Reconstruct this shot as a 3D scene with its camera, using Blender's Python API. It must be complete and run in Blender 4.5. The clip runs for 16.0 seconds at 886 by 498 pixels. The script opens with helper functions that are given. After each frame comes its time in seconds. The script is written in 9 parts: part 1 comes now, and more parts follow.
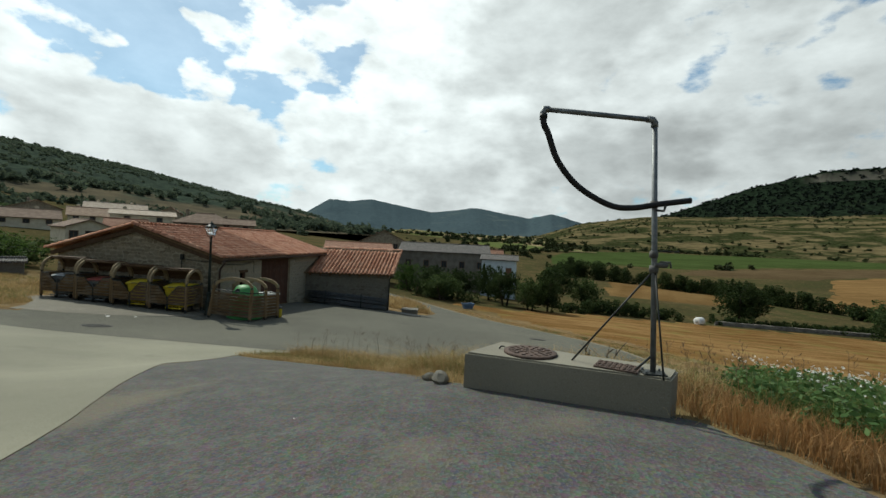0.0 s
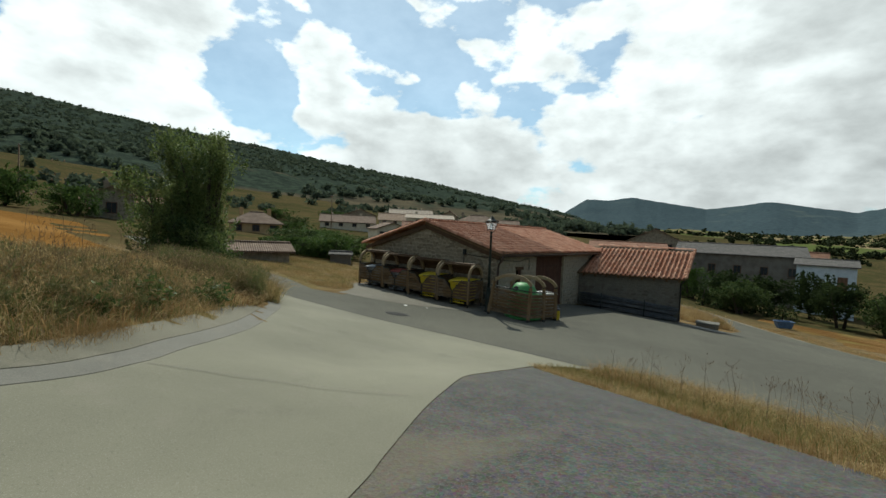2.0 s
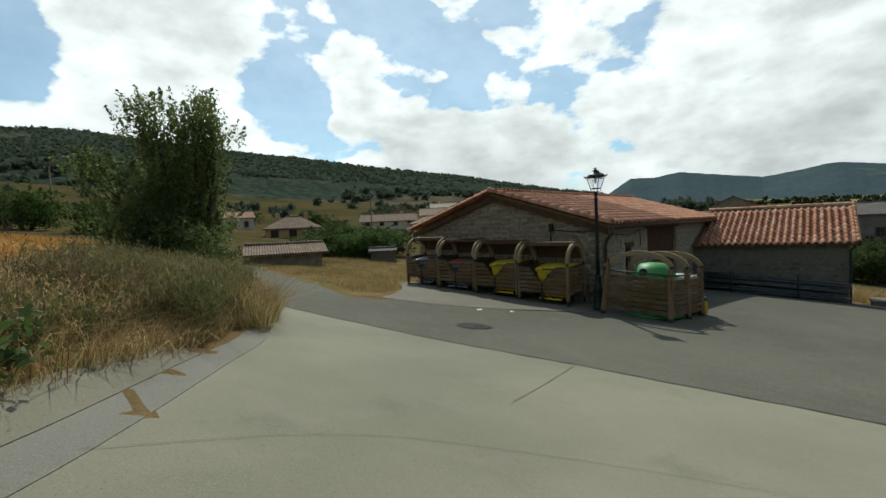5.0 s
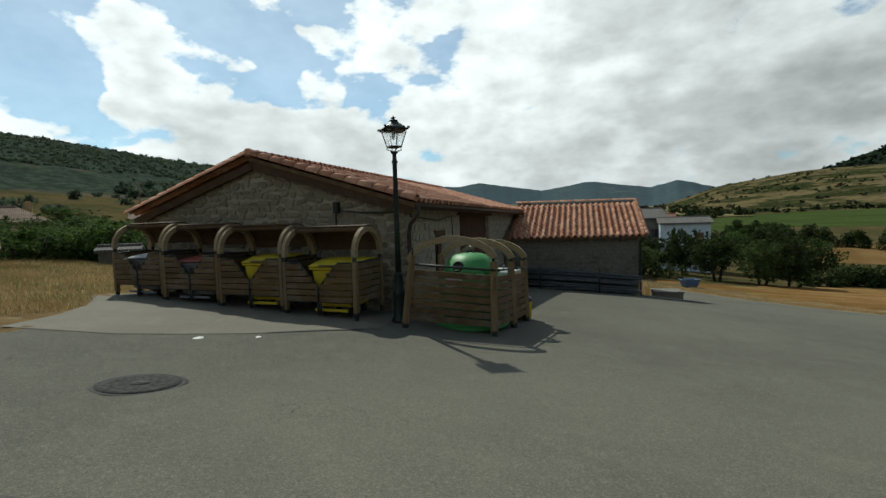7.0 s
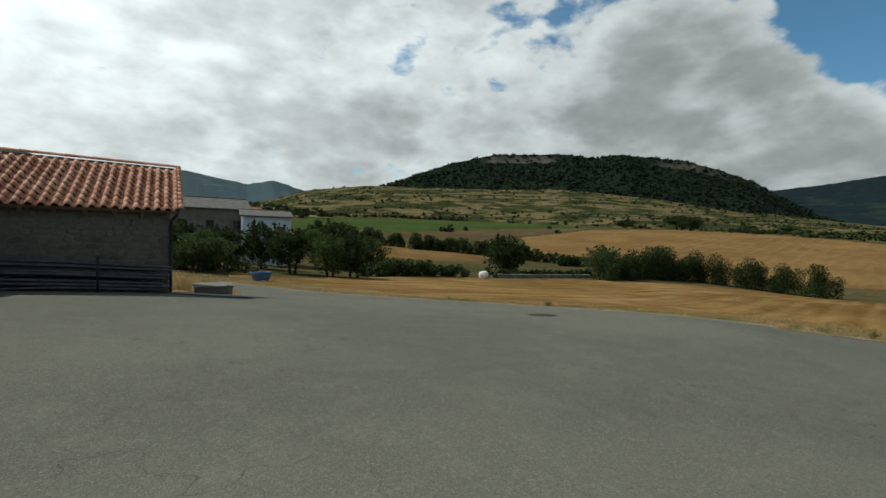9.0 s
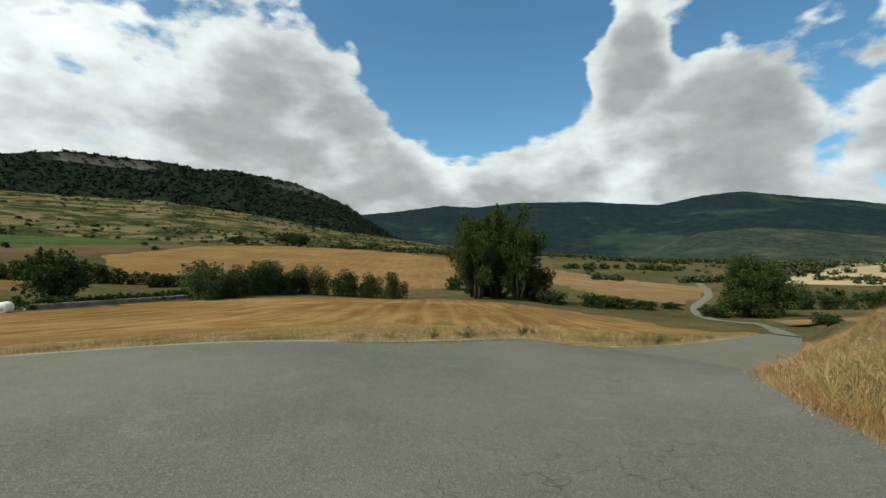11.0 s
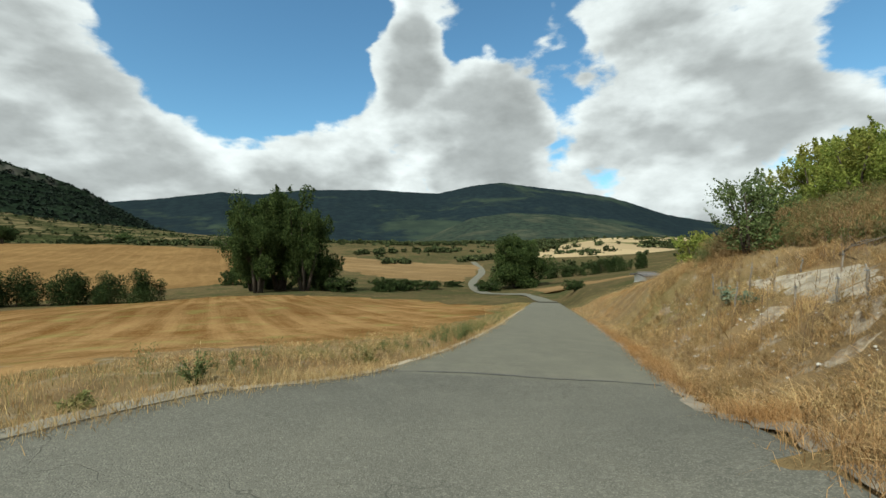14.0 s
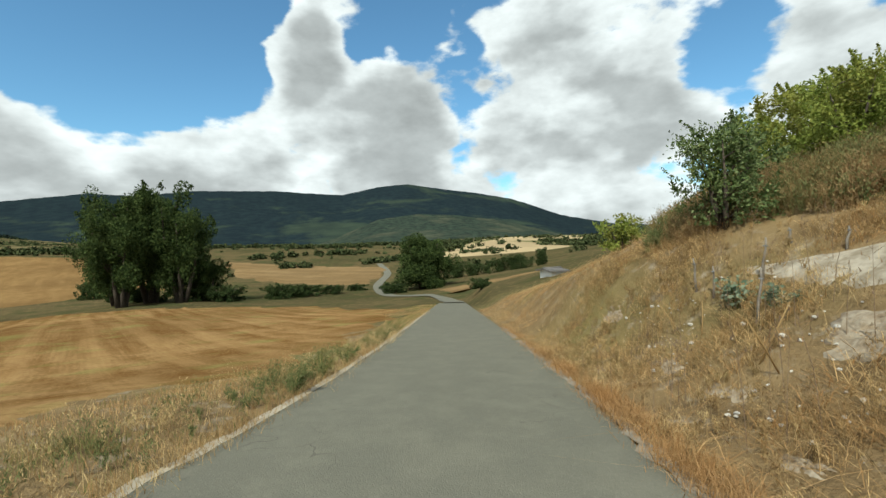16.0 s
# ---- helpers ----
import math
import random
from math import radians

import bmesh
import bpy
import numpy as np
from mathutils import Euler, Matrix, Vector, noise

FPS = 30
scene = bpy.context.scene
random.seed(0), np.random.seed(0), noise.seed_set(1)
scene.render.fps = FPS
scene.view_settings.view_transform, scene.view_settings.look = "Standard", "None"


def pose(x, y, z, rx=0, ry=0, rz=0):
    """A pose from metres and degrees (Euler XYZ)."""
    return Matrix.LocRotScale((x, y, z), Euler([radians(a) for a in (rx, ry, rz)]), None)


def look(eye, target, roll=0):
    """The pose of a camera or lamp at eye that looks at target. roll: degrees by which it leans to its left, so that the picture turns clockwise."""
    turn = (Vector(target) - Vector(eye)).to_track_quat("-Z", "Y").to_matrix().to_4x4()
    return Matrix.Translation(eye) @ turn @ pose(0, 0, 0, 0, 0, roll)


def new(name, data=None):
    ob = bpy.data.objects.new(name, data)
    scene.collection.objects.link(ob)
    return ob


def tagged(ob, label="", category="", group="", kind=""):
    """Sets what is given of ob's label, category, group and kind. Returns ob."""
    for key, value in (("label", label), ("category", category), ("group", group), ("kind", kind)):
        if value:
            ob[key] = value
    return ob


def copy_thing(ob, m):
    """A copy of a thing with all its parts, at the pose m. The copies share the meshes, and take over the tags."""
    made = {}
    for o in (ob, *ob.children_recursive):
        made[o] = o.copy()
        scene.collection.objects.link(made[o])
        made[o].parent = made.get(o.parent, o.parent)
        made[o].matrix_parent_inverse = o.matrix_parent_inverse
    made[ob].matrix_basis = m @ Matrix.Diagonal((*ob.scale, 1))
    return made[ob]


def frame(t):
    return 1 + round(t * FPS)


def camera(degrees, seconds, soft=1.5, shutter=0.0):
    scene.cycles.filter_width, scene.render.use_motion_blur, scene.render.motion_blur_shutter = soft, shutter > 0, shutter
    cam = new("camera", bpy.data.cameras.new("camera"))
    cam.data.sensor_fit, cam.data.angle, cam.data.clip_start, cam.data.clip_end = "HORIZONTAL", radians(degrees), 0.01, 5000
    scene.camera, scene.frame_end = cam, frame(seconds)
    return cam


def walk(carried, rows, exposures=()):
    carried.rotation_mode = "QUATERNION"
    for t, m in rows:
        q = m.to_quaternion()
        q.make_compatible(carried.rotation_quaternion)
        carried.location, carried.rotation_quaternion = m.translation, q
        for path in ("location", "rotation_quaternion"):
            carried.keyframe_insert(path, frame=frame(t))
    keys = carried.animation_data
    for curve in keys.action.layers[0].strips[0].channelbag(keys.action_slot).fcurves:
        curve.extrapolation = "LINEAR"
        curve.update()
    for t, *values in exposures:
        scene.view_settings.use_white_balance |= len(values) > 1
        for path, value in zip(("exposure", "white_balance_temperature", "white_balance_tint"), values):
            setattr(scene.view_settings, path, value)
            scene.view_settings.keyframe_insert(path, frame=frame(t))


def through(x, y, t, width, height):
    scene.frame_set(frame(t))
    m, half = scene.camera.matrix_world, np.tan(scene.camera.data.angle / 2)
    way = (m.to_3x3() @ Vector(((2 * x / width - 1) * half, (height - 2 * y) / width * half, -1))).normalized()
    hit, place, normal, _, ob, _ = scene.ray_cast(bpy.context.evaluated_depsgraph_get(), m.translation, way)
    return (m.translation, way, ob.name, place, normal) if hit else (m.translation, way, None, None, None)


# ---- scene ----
cam = camera(89.0, 16.0)
PATH = [
    (0, (2.16, 1.574, 2.647), (1.879, 3.554, 2.617), 2.8),
    (0.5, (1.943, 2.005, 2.605), (1.496, 3.954, 2.594), 2.7),
    (1, (1.474, 2.536, 2.534), (0.734, 4.394, 2.515), 2.2),
    (1.5, (0.847, 3.058, 2.472), (-0.206, 4.757, 2.404), 2.9),
    (2, (0.065, 3.611, 2.295), (-1.214, 5.146, 2.217), 2.6),
    (2.5, (-0.692, 4.124, 2.162), (-2.128, 5.514, 2.084), 1.3),
    (3, (-1.363, 4.627, 2.075), (-2.888, 5.919, 1.996), -0.0),
    (5.5, (-5.373, 8.332, 1.367), (-6.72, 9.808, 1.271), -3.3),
    (6, (-5.891, 9.369, 1.202), (-7.107, 10.955, 1.126), -3.0),
    (6.5, (-6.314, 10.555, 1.034), (-7.335, 12.272, 0.946), -2.7),
    (7, (-6.563, 11.811, 0.879), (-7.316, 13.66, 0.768), -1.7),
    (7.5, (-6.56, 13.043, 0.731), (-6.938, 15.004, 0.619), -0.5),
    (8, (-6.207, 14.147, 0.523), (-6.17, 16.143, 0.412), 0.7),
    (8.5, (-5.528, 15.445, 0.313), (-5.056, 17.384, 0.194), 1.3),
    (9, (-4.593, 16.378, 0.124), (-3.71, 18.169, 0.01), 2.5),
    (9.5, (-3.492, 17.256, -0.013), (-2.242, 18.816, -0.088), 2.6),
    (10, (-1.957, 18.011, -0.205), (-0.412, 19.279, -0.249), 2.6),
    (10.2, (-1.33, 18.194, -0.295), (0.312, 19.335, -0.312), 2.6),
    (12.3, (4.295, 18.716, -0.798), (6.295, 18.698, -0.794), 1.2),
    (12.5, (4.692, 18.657, -0.835), (6.691, 18.6, -0.831), 1.0),
    (13, (5.544, 18.548, -0.903), (7.54, 18.423, -0.904), 0.7),
    (13.5, (6.428, 18.374, -0.982), (8.419, 18.18, -0.985), 0.2),
    (14, (7.227, 18.193, -1.068), (9.206, 17.902, -1.075), -0.3),
    (14.5, (8.058, 17.962, -1.132), (10.018, 17.562, -1.15), -0.8),
    (15, (9.134, 17.559, -1.199), (11.064, 17.033, -1.228), -0.7),
    (15.5, (10.338, 17.067, -1.348), (12.235, 16.436, -1.389), -1.1),
    (16, (11.401, 16.454, -1.415), (13.279, 15.766, -1.422), -1.7),
]
walk(cam, [(t, look(e, a, r)) for t, e, a, r in PATH],
     exposures=[(0.0, -0.32, 6300, 0), (5.0, -0.34, 6300, 0), (7.5, -0.40, 6270, 0), (9.0, -0.34, 6250, 0), (10.2, -0.04, 6300, 0), (12.4, 0.18, 6350, 0), (16.0, 0.38, 6300, 0)])

# ---------------------------------------------------------------- world and sun
SUN_AZ = radians(50)      # left of +y
SUN_EL = radians(48)


def build_world():
    w = bpy.data.worlds.new("sky_world")
    scene.world = w
    w.use_nodes = True
    nt = w.node_tree
    n, l = nt.nodes, nt.links
    n.clear()

    def math_node(op, a, b=None, clamp=False):
        m = n.new("ShaderNodeMath")
        m.operation, m.use_clamp = op, clamp
        for i, v in enumerate((a, b)):
            if v is None:
                continue
            if isinstance(v, (int, float)):
                m.inputs[i].default_value = v
            else:
                l.new(v, m.inputs[i])
        return m.outputs[0]

    sky = n.new("ShaderNodeTexSky")
    sky.sky_type, sky.sun_disc = "NISHITA", False
    sky.sun_elevation, sky.sun_rotation = SUN_EL, -SUN_AZ
    sky.altitude, sky.air_density, sky.dust_density = 700, 1.0, 0.6
    tc = n.new("ShaderNodeTexCoord")
    sep = n.new("ShaderNodeSeparateXYZ")
    l.new(tc.outputs["Generated"], sep.inputs[0])
    x, y, z = sep.outputs
    comb = n.new("ShaderNodeCombineXYZ")
    l.new(x, comb.inputs[0])
    l.new(y, comb.inputs[1])
    l.new(math_node("MULTIPLY", z, 1.9), comb.inputs[2])
    sun_dir = (-math.sin(SUN_AZ) * math.cos(SUN_EL), math.cos(SUN_AZ) * math.cos(SUN_EL), math.sin(SUN_EL))

    def moved(vec, by):
        s = n.new("ShaderNodeVectorMath")
        s.operation = "ADD"
        l.new(vec, s.inputs[0])
        s.inputs[1].default_value = by
        return s.outputs[0]

    def cloud_noise(vec, scale, detail, rough, dist=0.0):
        t = n.new("ShaderNodeTexNoise")
        t.inputs["Scale"].default_value, t.inputs["Detail"].default_value = scale, detail
        t.inputs["Roughness"].default_value, t.inputs["Distortion"].default_value = rough, dist
        l.new(vec, t.inputs["Vector"])
        return t.outputs["Fac"]

    def ramp(v, lo, hi):
        m = n.new("ShaderNodeMapRange")
        m.interpolation_type = "SMOOTHSTEP"
        m.inputs["From Min"].default_value, m.inputs["From Max"].default_value = lo, hi
        l.new(v, m.inputs["Value"])
        return m.outputs[0]

    def lumps(vec, scale):
        """Rounded heads of cumulus: high in the middle of each cell."""
        t = n.new("ShaderNodeTexVoronoi")
        t.feature = "SMOOTH_F1"
        t.inputs["Scale"].default_value, t.inputs["Smoothness"].default_value = scale, 0.35
        l.new(vec, t.inputs["Vector"])
        return math_node("SUBTRACT", 0.42, t.outputs["Distance"])

    base = moved(comb.outputs[0], CLOUD_SHIFT)
    bend = n.new("ShaderNodeTexNoise")
    bend.inputs["Scale"].default_value, bend.inputs["Detail"].default_value = 7.0, 3.0
    l.new(base, bend.inputs["Vector"])
    warp = n.new("ShaderNodeVectorMath")
    warp.operation = "MULTIPLY_ADD"
    l.new(bend.outputs["Color"], warp.inputs[0])
    warp.inputs[1].default_value = (0.16, 0.16, 0.16)
    l.new(base, warp.inputs[2])
    big = cloud_noise(base, 3.1, 13, 0.60, 0.0)
    toward = cloud_noise(moved(base, tuple(0.09 * q for q in sun_dir)), 3.1, 5, 0.5, 0.0)
    # more cloud near the horizon
    low = math_node("MULTIPLY", math_node("MAXIMUM", math_node("SUBTRACT", 0.30, z), 0.0), 0.5)

    def facing(az, el, wide):
        f = n.new("ShaderNodeVectorMath")
        f.operation = "DOT_PRODUCT"
        l.new(tc.outputs["Generated"], f.inputs[0])
        f.inputs[1].default_value = (-math.sin(radians(az)) * math.cos(radians(el)), math.cos(radians(az)) * math.cos(radians(el)), math.sin(radians(el)))
        return ramp(f.outputs["Value"], math.cos(radians(wide)), 1.0)

    cover = math_node("ADD", math_node("ADD", math_node("MULTIPLY", big, 0.8), 0.128), low)
    cover = math_node("ADD", cover, math_node("MULTIPLY", lumps(warp.outputs[0], 8.0), 0.17))
    cover = math_node("ADD", cover, math_node("MULTIPLY", lumps(warp.outputs[0], 19.0), 0.10))
    # openings and banks of cloud round the sky: bearing left of +y, height, half width, amount
    for az, el, wide, much in SKY:
        cover = math_node("ADD", cover, math_node("MULTIPLY", facing(az, el, wide), much))
    # cumulus seen from below shows more gaps overhead than near the horizon
    cover = math_node("SUBTRACT", cover, math_node("MULTIPLY", ramp(z, 0.52, 0.85), 0.13))
    mask = ramp(cover, 0.440, 0.525)
    thick = ramp(math_node("ADD", cover, math_node("MULTIPLY", math_node("SUBTRACT", toward, big), 1.2)), 0.46, 0.78)
    sd = n.new("ShaderNodeVectorMath")
    sd.operation = "DOT_PRODUCT"
    l.new(tc.outputs["Generated"], sd.inputs[0])
    sd.inputs[1].default_value = sun_dir
    glow = ramp(sd.outputs["Value"], 0.1, 1.0)
    lum = math_node("ADD", math_node("MULTIPLY", thick, -2.9), 6.15)
    lum = math_node("ADD", lum, math_node("MULTIPLY", glow, 5.4))
    mask = math_node("MAXIMUM", mask, math_node("MULTIPLY", glow, 0.34))
    billow = math_node("ADD", math_node("MULTIPLY", cloud_noise(moved(base, (5.0, 1.0, 2.0)), 8.5, 8, 0.6), 0.9), 0.55)
    lum = math_node("MULTIPLY", math_node("MULTIPLY", lum, CLOUD), billow)
    cc = n.new("ShaderNodeCombineColor")
    l.new(math_node("MULTIPLY", lum, 0.985), cc.inputs[0])
    l.new(lum, cc.inputs[1])
    l.new(math_node("MULTIPLY", lum, 1.015), cc.inputs[2])
    mix = n.new("ShaderNodeMix")
    mix.data_type = "RGBA"
    l.new(mask, mix.inputs[0])
    lift = n.new("ShaderNodeVectorMath")
    lift.operation = "MULTIPLY"
    l.new(sky.outputs[0], lift.inputs[0])
    lift.inputs[1].default_value = (0.72, 1.0, 1.06)
    l.new(lift.outputs[0], mix.inputs[6])
    l.new(cc.outputs[0], mix.inputs[7])
    bg = n.new("ShaderNodeBackground")
    bg.inputs["Strength"].default_value = 0.12
    l.new(mix.outputs[2], bg.inputs["Color"])
    out = n.new("ShaderNodeOutputWorld")
    l.new(bg.outputs[0], out.inputs["Surface"])


CLOUD, CLOUD_SHIFT = 1.02, (3.1, 0.4, 1.7)
SKY = [(46, 18.5, 8, -0.15), (51, 26, 7.5, -0.15), (62.5, 15, 6, -0.18), (39, 17, 5, -0.10), (31, 16.4, 4, -0.08), (22, 18, 4, -0.06), (89, 18, 8, -0.2),
       (-20, 17.2, 3, -0.05), (-26, 16.6, 3, -0.08), (-32, 16, 3, -0.06), (-74, 23, 13, -0.22), (-63, 26, 9, -0.14), (-84, 25, 11, -0.2), (-78, 16.5, 5, -0.06),
       (-103.5, 26, 8, -0.17), (-112, 29, 8, -0.10), (-143.5, 19, 7, -0.18), (-131, 10.8, 2.2, -0.10), (-94, 22.5, 5.5, 0.30), (-94, 26, 3, 0.10), (-54, 15, 13, 0.12),
       (-66, 12, 8, 0.12), (-84, 9, 9, 0.16), (-92, 15, 6, 0.10), (-104, 15, 10, 0.18), (-126, 18, 13, 0.15), (-150, 16, 7, 0.16), (-18, 27, 22, 0.18), (-45, 30, 14, -0.03), (77, 24, 13, 0.24), (56, 14, 4, 0.12),
       (10, 16, 20, 0.10)]
build_world()
sun = new("sun", bpy.data.lights.new("sun", "SUN"))
sun.data.energy, sun.data.angle, sun.data.color = 5.0, radians(0.8), (1.0, 0.93, 0.84)
sun.matrix_world = look((-math.sin(SUN_AZ) * math.cos(SUN_EL) * 90, math.cos(SUN_AZ) * math.cos(SUN_EL) * 90, math.sin(SUN_EL) * 90), (0, 0, 0))


# ---------------------------------------------------------------- materials
class Mat:
    """A node material with a few shorthands for noise, mixing and bump."""

    def __init__(self, name, rough=0.8, metal=0.0):
        self.m = bpy.data.materials.new(name)
        self.m.use_nodes = True
        self.n, self.l = self.m.node_tree.nodes, self.m.node_tree.links
        self.b = self.n["Principled BSDF"]
        self.b.inputs["Roughness"].default_value = rough
        self.b.inputs["Metallic"].default_value = metal
        self.b.inputs["Specular IOR Level"].default_value = 0.25 if not metal else 0.5
        self.tc = self.n.new("ShaderNodeTexCoord")
        self.geo = None

    def put(self, v, sock):
        if isinstance(v, (int, float)):
            sock.default_value = v
        elif isinstance(v, tuple):
            sock.default_value = (*v, 1.0) if len(v) == 3 and sock.type == "RGBA" else v
        else:
            self.l.new(v, sock)

    def world(self):
        """Position in the world: for the large still surfaces."""
        if self.geo is None:
            self.geo = self.n.new("ShaderNodeNewGeometry")
        return self.geo.outputs["Position"]

    def local(self):
        return self.tc.outputs["Object"]

    def scaled(self, vec, s):
        t = self.n.new("ShaderNodeMapping")
        t.inputs["Scale"].default_value = s
        self.l.new(vec, t.inputs["Vector"])
        return t.outputs[0]

    def turned(self, vec, deg, s=(1, 1, 1)):
        t = self.n.new("ShaderNodeMapping")
        t.inputs["Rotation"].default_value = (0, 0, radians(deg))
        t.inputs["Scale"].default_value = s
        self.l.new(vec, t.inputs["Vector"])
        return t.outputs[0]

    def noise(self, vec, scale, detail=4, rough=0.55, dist=0.0):
        t = self.n.new("ShaderNodeTexNoise")
        t.inputs["Scale"].default_value, t.inputs["Detail"].default_value = scale, detail
        t.inputs["Roughness"].default_value, t.inputs["Distortion"].default_value = rough, dist
        self.l.new(vec, t.inputs["Vector"])
        return t.outputs["Fac"]

    def voronoi(self, vec, scale, feature="F1", out="Distance"):
        t = self.n.new("ShaderNodeTexVoronoi")
        t.feature = feature
        t.inputs["Scale"].default_value = scale
        self.l.new(vec, t.inputs["Vector"])
        return t.outputs[out]

    def wave(self, vec, scale, dist=2.0, detail=2.0):
        t = self.n.new("ShaderNodeTexWave")
        t.inputs["Scale"].default_value, t.inputs["Distortion"].default_value = scale, dist
        t.inputs["Detail"].default_value = detail
        self.l.new(vec, t.inputs["Vector"])
        return t.outputs["Fac"]

    def ramp(self, v, lo, hi):
        t = self.n.new("ShaderNodeMapRange")
        t.interpolation_type = "SMOOTHSTEP"
        t.inputs["From Min"].default_value, t.inputs["From Max"].default_value = lo, hi
        self.l.new(v, t.inputs["Value"])
        return t.outputs[0]

    def math(self, op, a, b=0.0):
        t = self.n.new("ShaderNodeMath")
        t.operation = op
        self.put(a, t.inputs[0])
        self.put(b, t.inputs[1])
        return t.outputs[0]

    def mix(self, fac, a, b, mode="MIX"):
        t = self.n.new("ShaderNodeMix")
        t.data_type, t.blend_type = "RGBA", mode
        self.put(fac, t.inputs[0])
        self.put(a, t.inputs[6])
        self.put(b, t.inputs[7])
        return t.outputs[2]

    def rand(self):
        return self.n.new("ShaderNodeObjectInfo").outputs["Random"]

    def island(self):
        if self.geo is None:
            self.geo = self.n.new("ShaderNodeNewGeometry")
        return self.geo.outputs["Random Per Island"]

    def color(self, v):
        self.put(v, self.b.inputs["Base Color"])
        return self

    def rough(self, v):
        self.put(v, self.b.inputs["Roughness"])
        return self

    def bump(self, height, dist=0.01, strength=0.6):
        t = self.n.new("ShaderNodeBump")
        t.inputs["Strength"].default_value, t.inputs["Distance"].default_value = strength, dist
        self.l.new(height, t.inputs["Height"])
        self.l.new(t.outputs[0], self.b.inputs["Normal"])
        return self


def simple(name, a, b, scale=6.0, rough=0.8, metal=0.0, bump=0.004, fine=60.0, own=0.0):
    """Two tones mixed by coarse and fine noise, with fine relief."""
    k = Mat(name, rough, metal)
    v = k.local()
    big, small = k.noise(v, scale, 5), k.noise(v, fine, 3)
    f = k.ramp(k.math("ADD", k.math("MULTIPLY", big, 0.65), k.math("MULTIPLY", small, 0.35)), 0.36, 0.64)
    if own:
        f = k.math("ADD", k.math("MULTIPLY", f, 1 - own), k.math("MULTIPLY", k.rand(), own))
    k.color(k.mix(f, a, b))
    if bump:
        k.bump(small, bump, 0.5)
    return k.m


def asphalt_material():
    k = Mat("worn_asphalt", 0.95)
    k.b.inputs["Specular IOR Level"].default_value = 0.08
    v = k.world()
    grit, mid, big = k.noise(v, 85, 3, 0.7), k.noise(v, 2.2, 6, 0.65), k.noise(v, 0.22, 4)
    stone = k.ramp(k.voronoi(v, 60), 0.05, 0.5)
    c = k.mix(k.ramp(big, 0.35, 0.65), (0.080, 0.080, 0.073), (0.104, 0.103, 0.092))
    c = k.mix(k.math("MULTIPLY", k.ramp(mid, 0.45, 0.75), 0.5), c, (0.13, 0.127, 0.112))
    c = k.mix(k.math("MULTIPLY", k.ramp(grit, 0.5, 0.66), 0.7), c, (0.195, 0.187, 0.163))
    c = k.mix(k.math("MULTIPLY", k.ramp(k.noise(v, 38, 4, 0.75), 0.52, 0.66), 0.45), c, (0.045, 0.045, 0.040))
    pale = k.ramp(k.noise(k.scaled(v, (0.5, 1.6, 1)), 1.1, 8, 0.7, 0.4), 0.60, 0.72)
    c = k.mix(k.math("MULTIPLY", pale, 0.22), c, (0.165, 0.157, 0.132))
    c = k.mix(k.math("MULTIPLY", k.ramp(k.voronoi(v, 46, out="Color"), 0.62, 0.9), 0.28), c, (0.19, 0.185, 0.165))
    dark = k.ramp(k.noise(v, 0.55, 5, 0.6), 0.58, 0.72)
    c = k.mix(k.math("MULTIPLY", dark, 0.35), c, (0.066, 0.066, 0.064))
    # the newer surface beyond the tar joint is smoother and paler
    sx = k.n.new("ShaderNodeSeparateXYZ")
    k.l.new(v, sx.inputs[0])
    later = k.ramp(k.math("SUBTRACT", sx.outputs[0], k.math("MULTIPLY", sx.outputs[1], 0.35)), 7.05, 7.25)
    newer = k.mix(k.ramp(mid, 0.35, 0.7), (0.118, 0.115, 0.096), (0.142, 0.137, 0.112))
    c = k.mix(k.math("MULTIPLY", later, 0.62), c, newer)
    # fine cracks, in patches
    bent = k.n.new("ShaderNodeVectorMath")
    bent.operation = "ADD"
    k.l.new(v, bent.inputs[0])
    warp = k.n.new("ShaderNodeTexNoise")
    warp.inputs["Scale"].default_value = 1.7
    k.l.new(v, warp.inputs["Vector"])
    k.l.new(warp.outputs["Color"], bent.inputs[1])
    crack = k.ramp(k.voronoi(bent.outputs[0], 1.4, "DISTANCE_TO_EDGE"), 0.012, 0.003)
    crack = k.math("MULTIPLY", crack, k.ramp(k.noise(v, 0.35, 3), 0.5, 0.6))
    c = k.mix(k.math("MULTIPLY", crack, 0.4), c, (0.025, 0.025, 0.024))
    c = k.mix(1.0, c, (1.02, 1.0, 0.90), "MULTIPLY")
    return k.color(c).bump(k.math("SUBTRACT", k.math("ADD", grit, stone), crack), 0.006, 0.55).m


def gravel_material():
    k = Mat("loose_gravel", 0.95)
    v = k.world()
    grit, mid, big = k.noise(v, 70, 3, 0.75), k.noise(v, 3.0, 6, 0.7), k.noise(v, 0.45, 4)
    stone = k.voronoi(v, 34, out="Color")
    c = k.mix(k.ramp(mid, 0.35, 0.7), (0.062, 0.06, 0.055), (0.095, 0.091, 0.082))
    c = k.mix(0.35, c, stone, "SOFT_LIGHT")
    c = k.mix(k.math("MULTIPLY", k.ramp(k.noise(v, 26, 4, 0.75), 0.5, 0.64), 0.55), c, (0.04, 0.04, 0.038))
    c = k.mix(k.ramp(grit, 0.5, 0.72), c, (0.155, 0.148, 0.135))
    c = k.mix(k.math("MULTIPLY", k.ramp(big, 0.55, 0.72), 0.55), c, (0.17, 0.145, 0.10))
    return k.color(c).bump(k.math("ADD", grit, k.voronoi(v, 34)), 0.012, 0.7).m


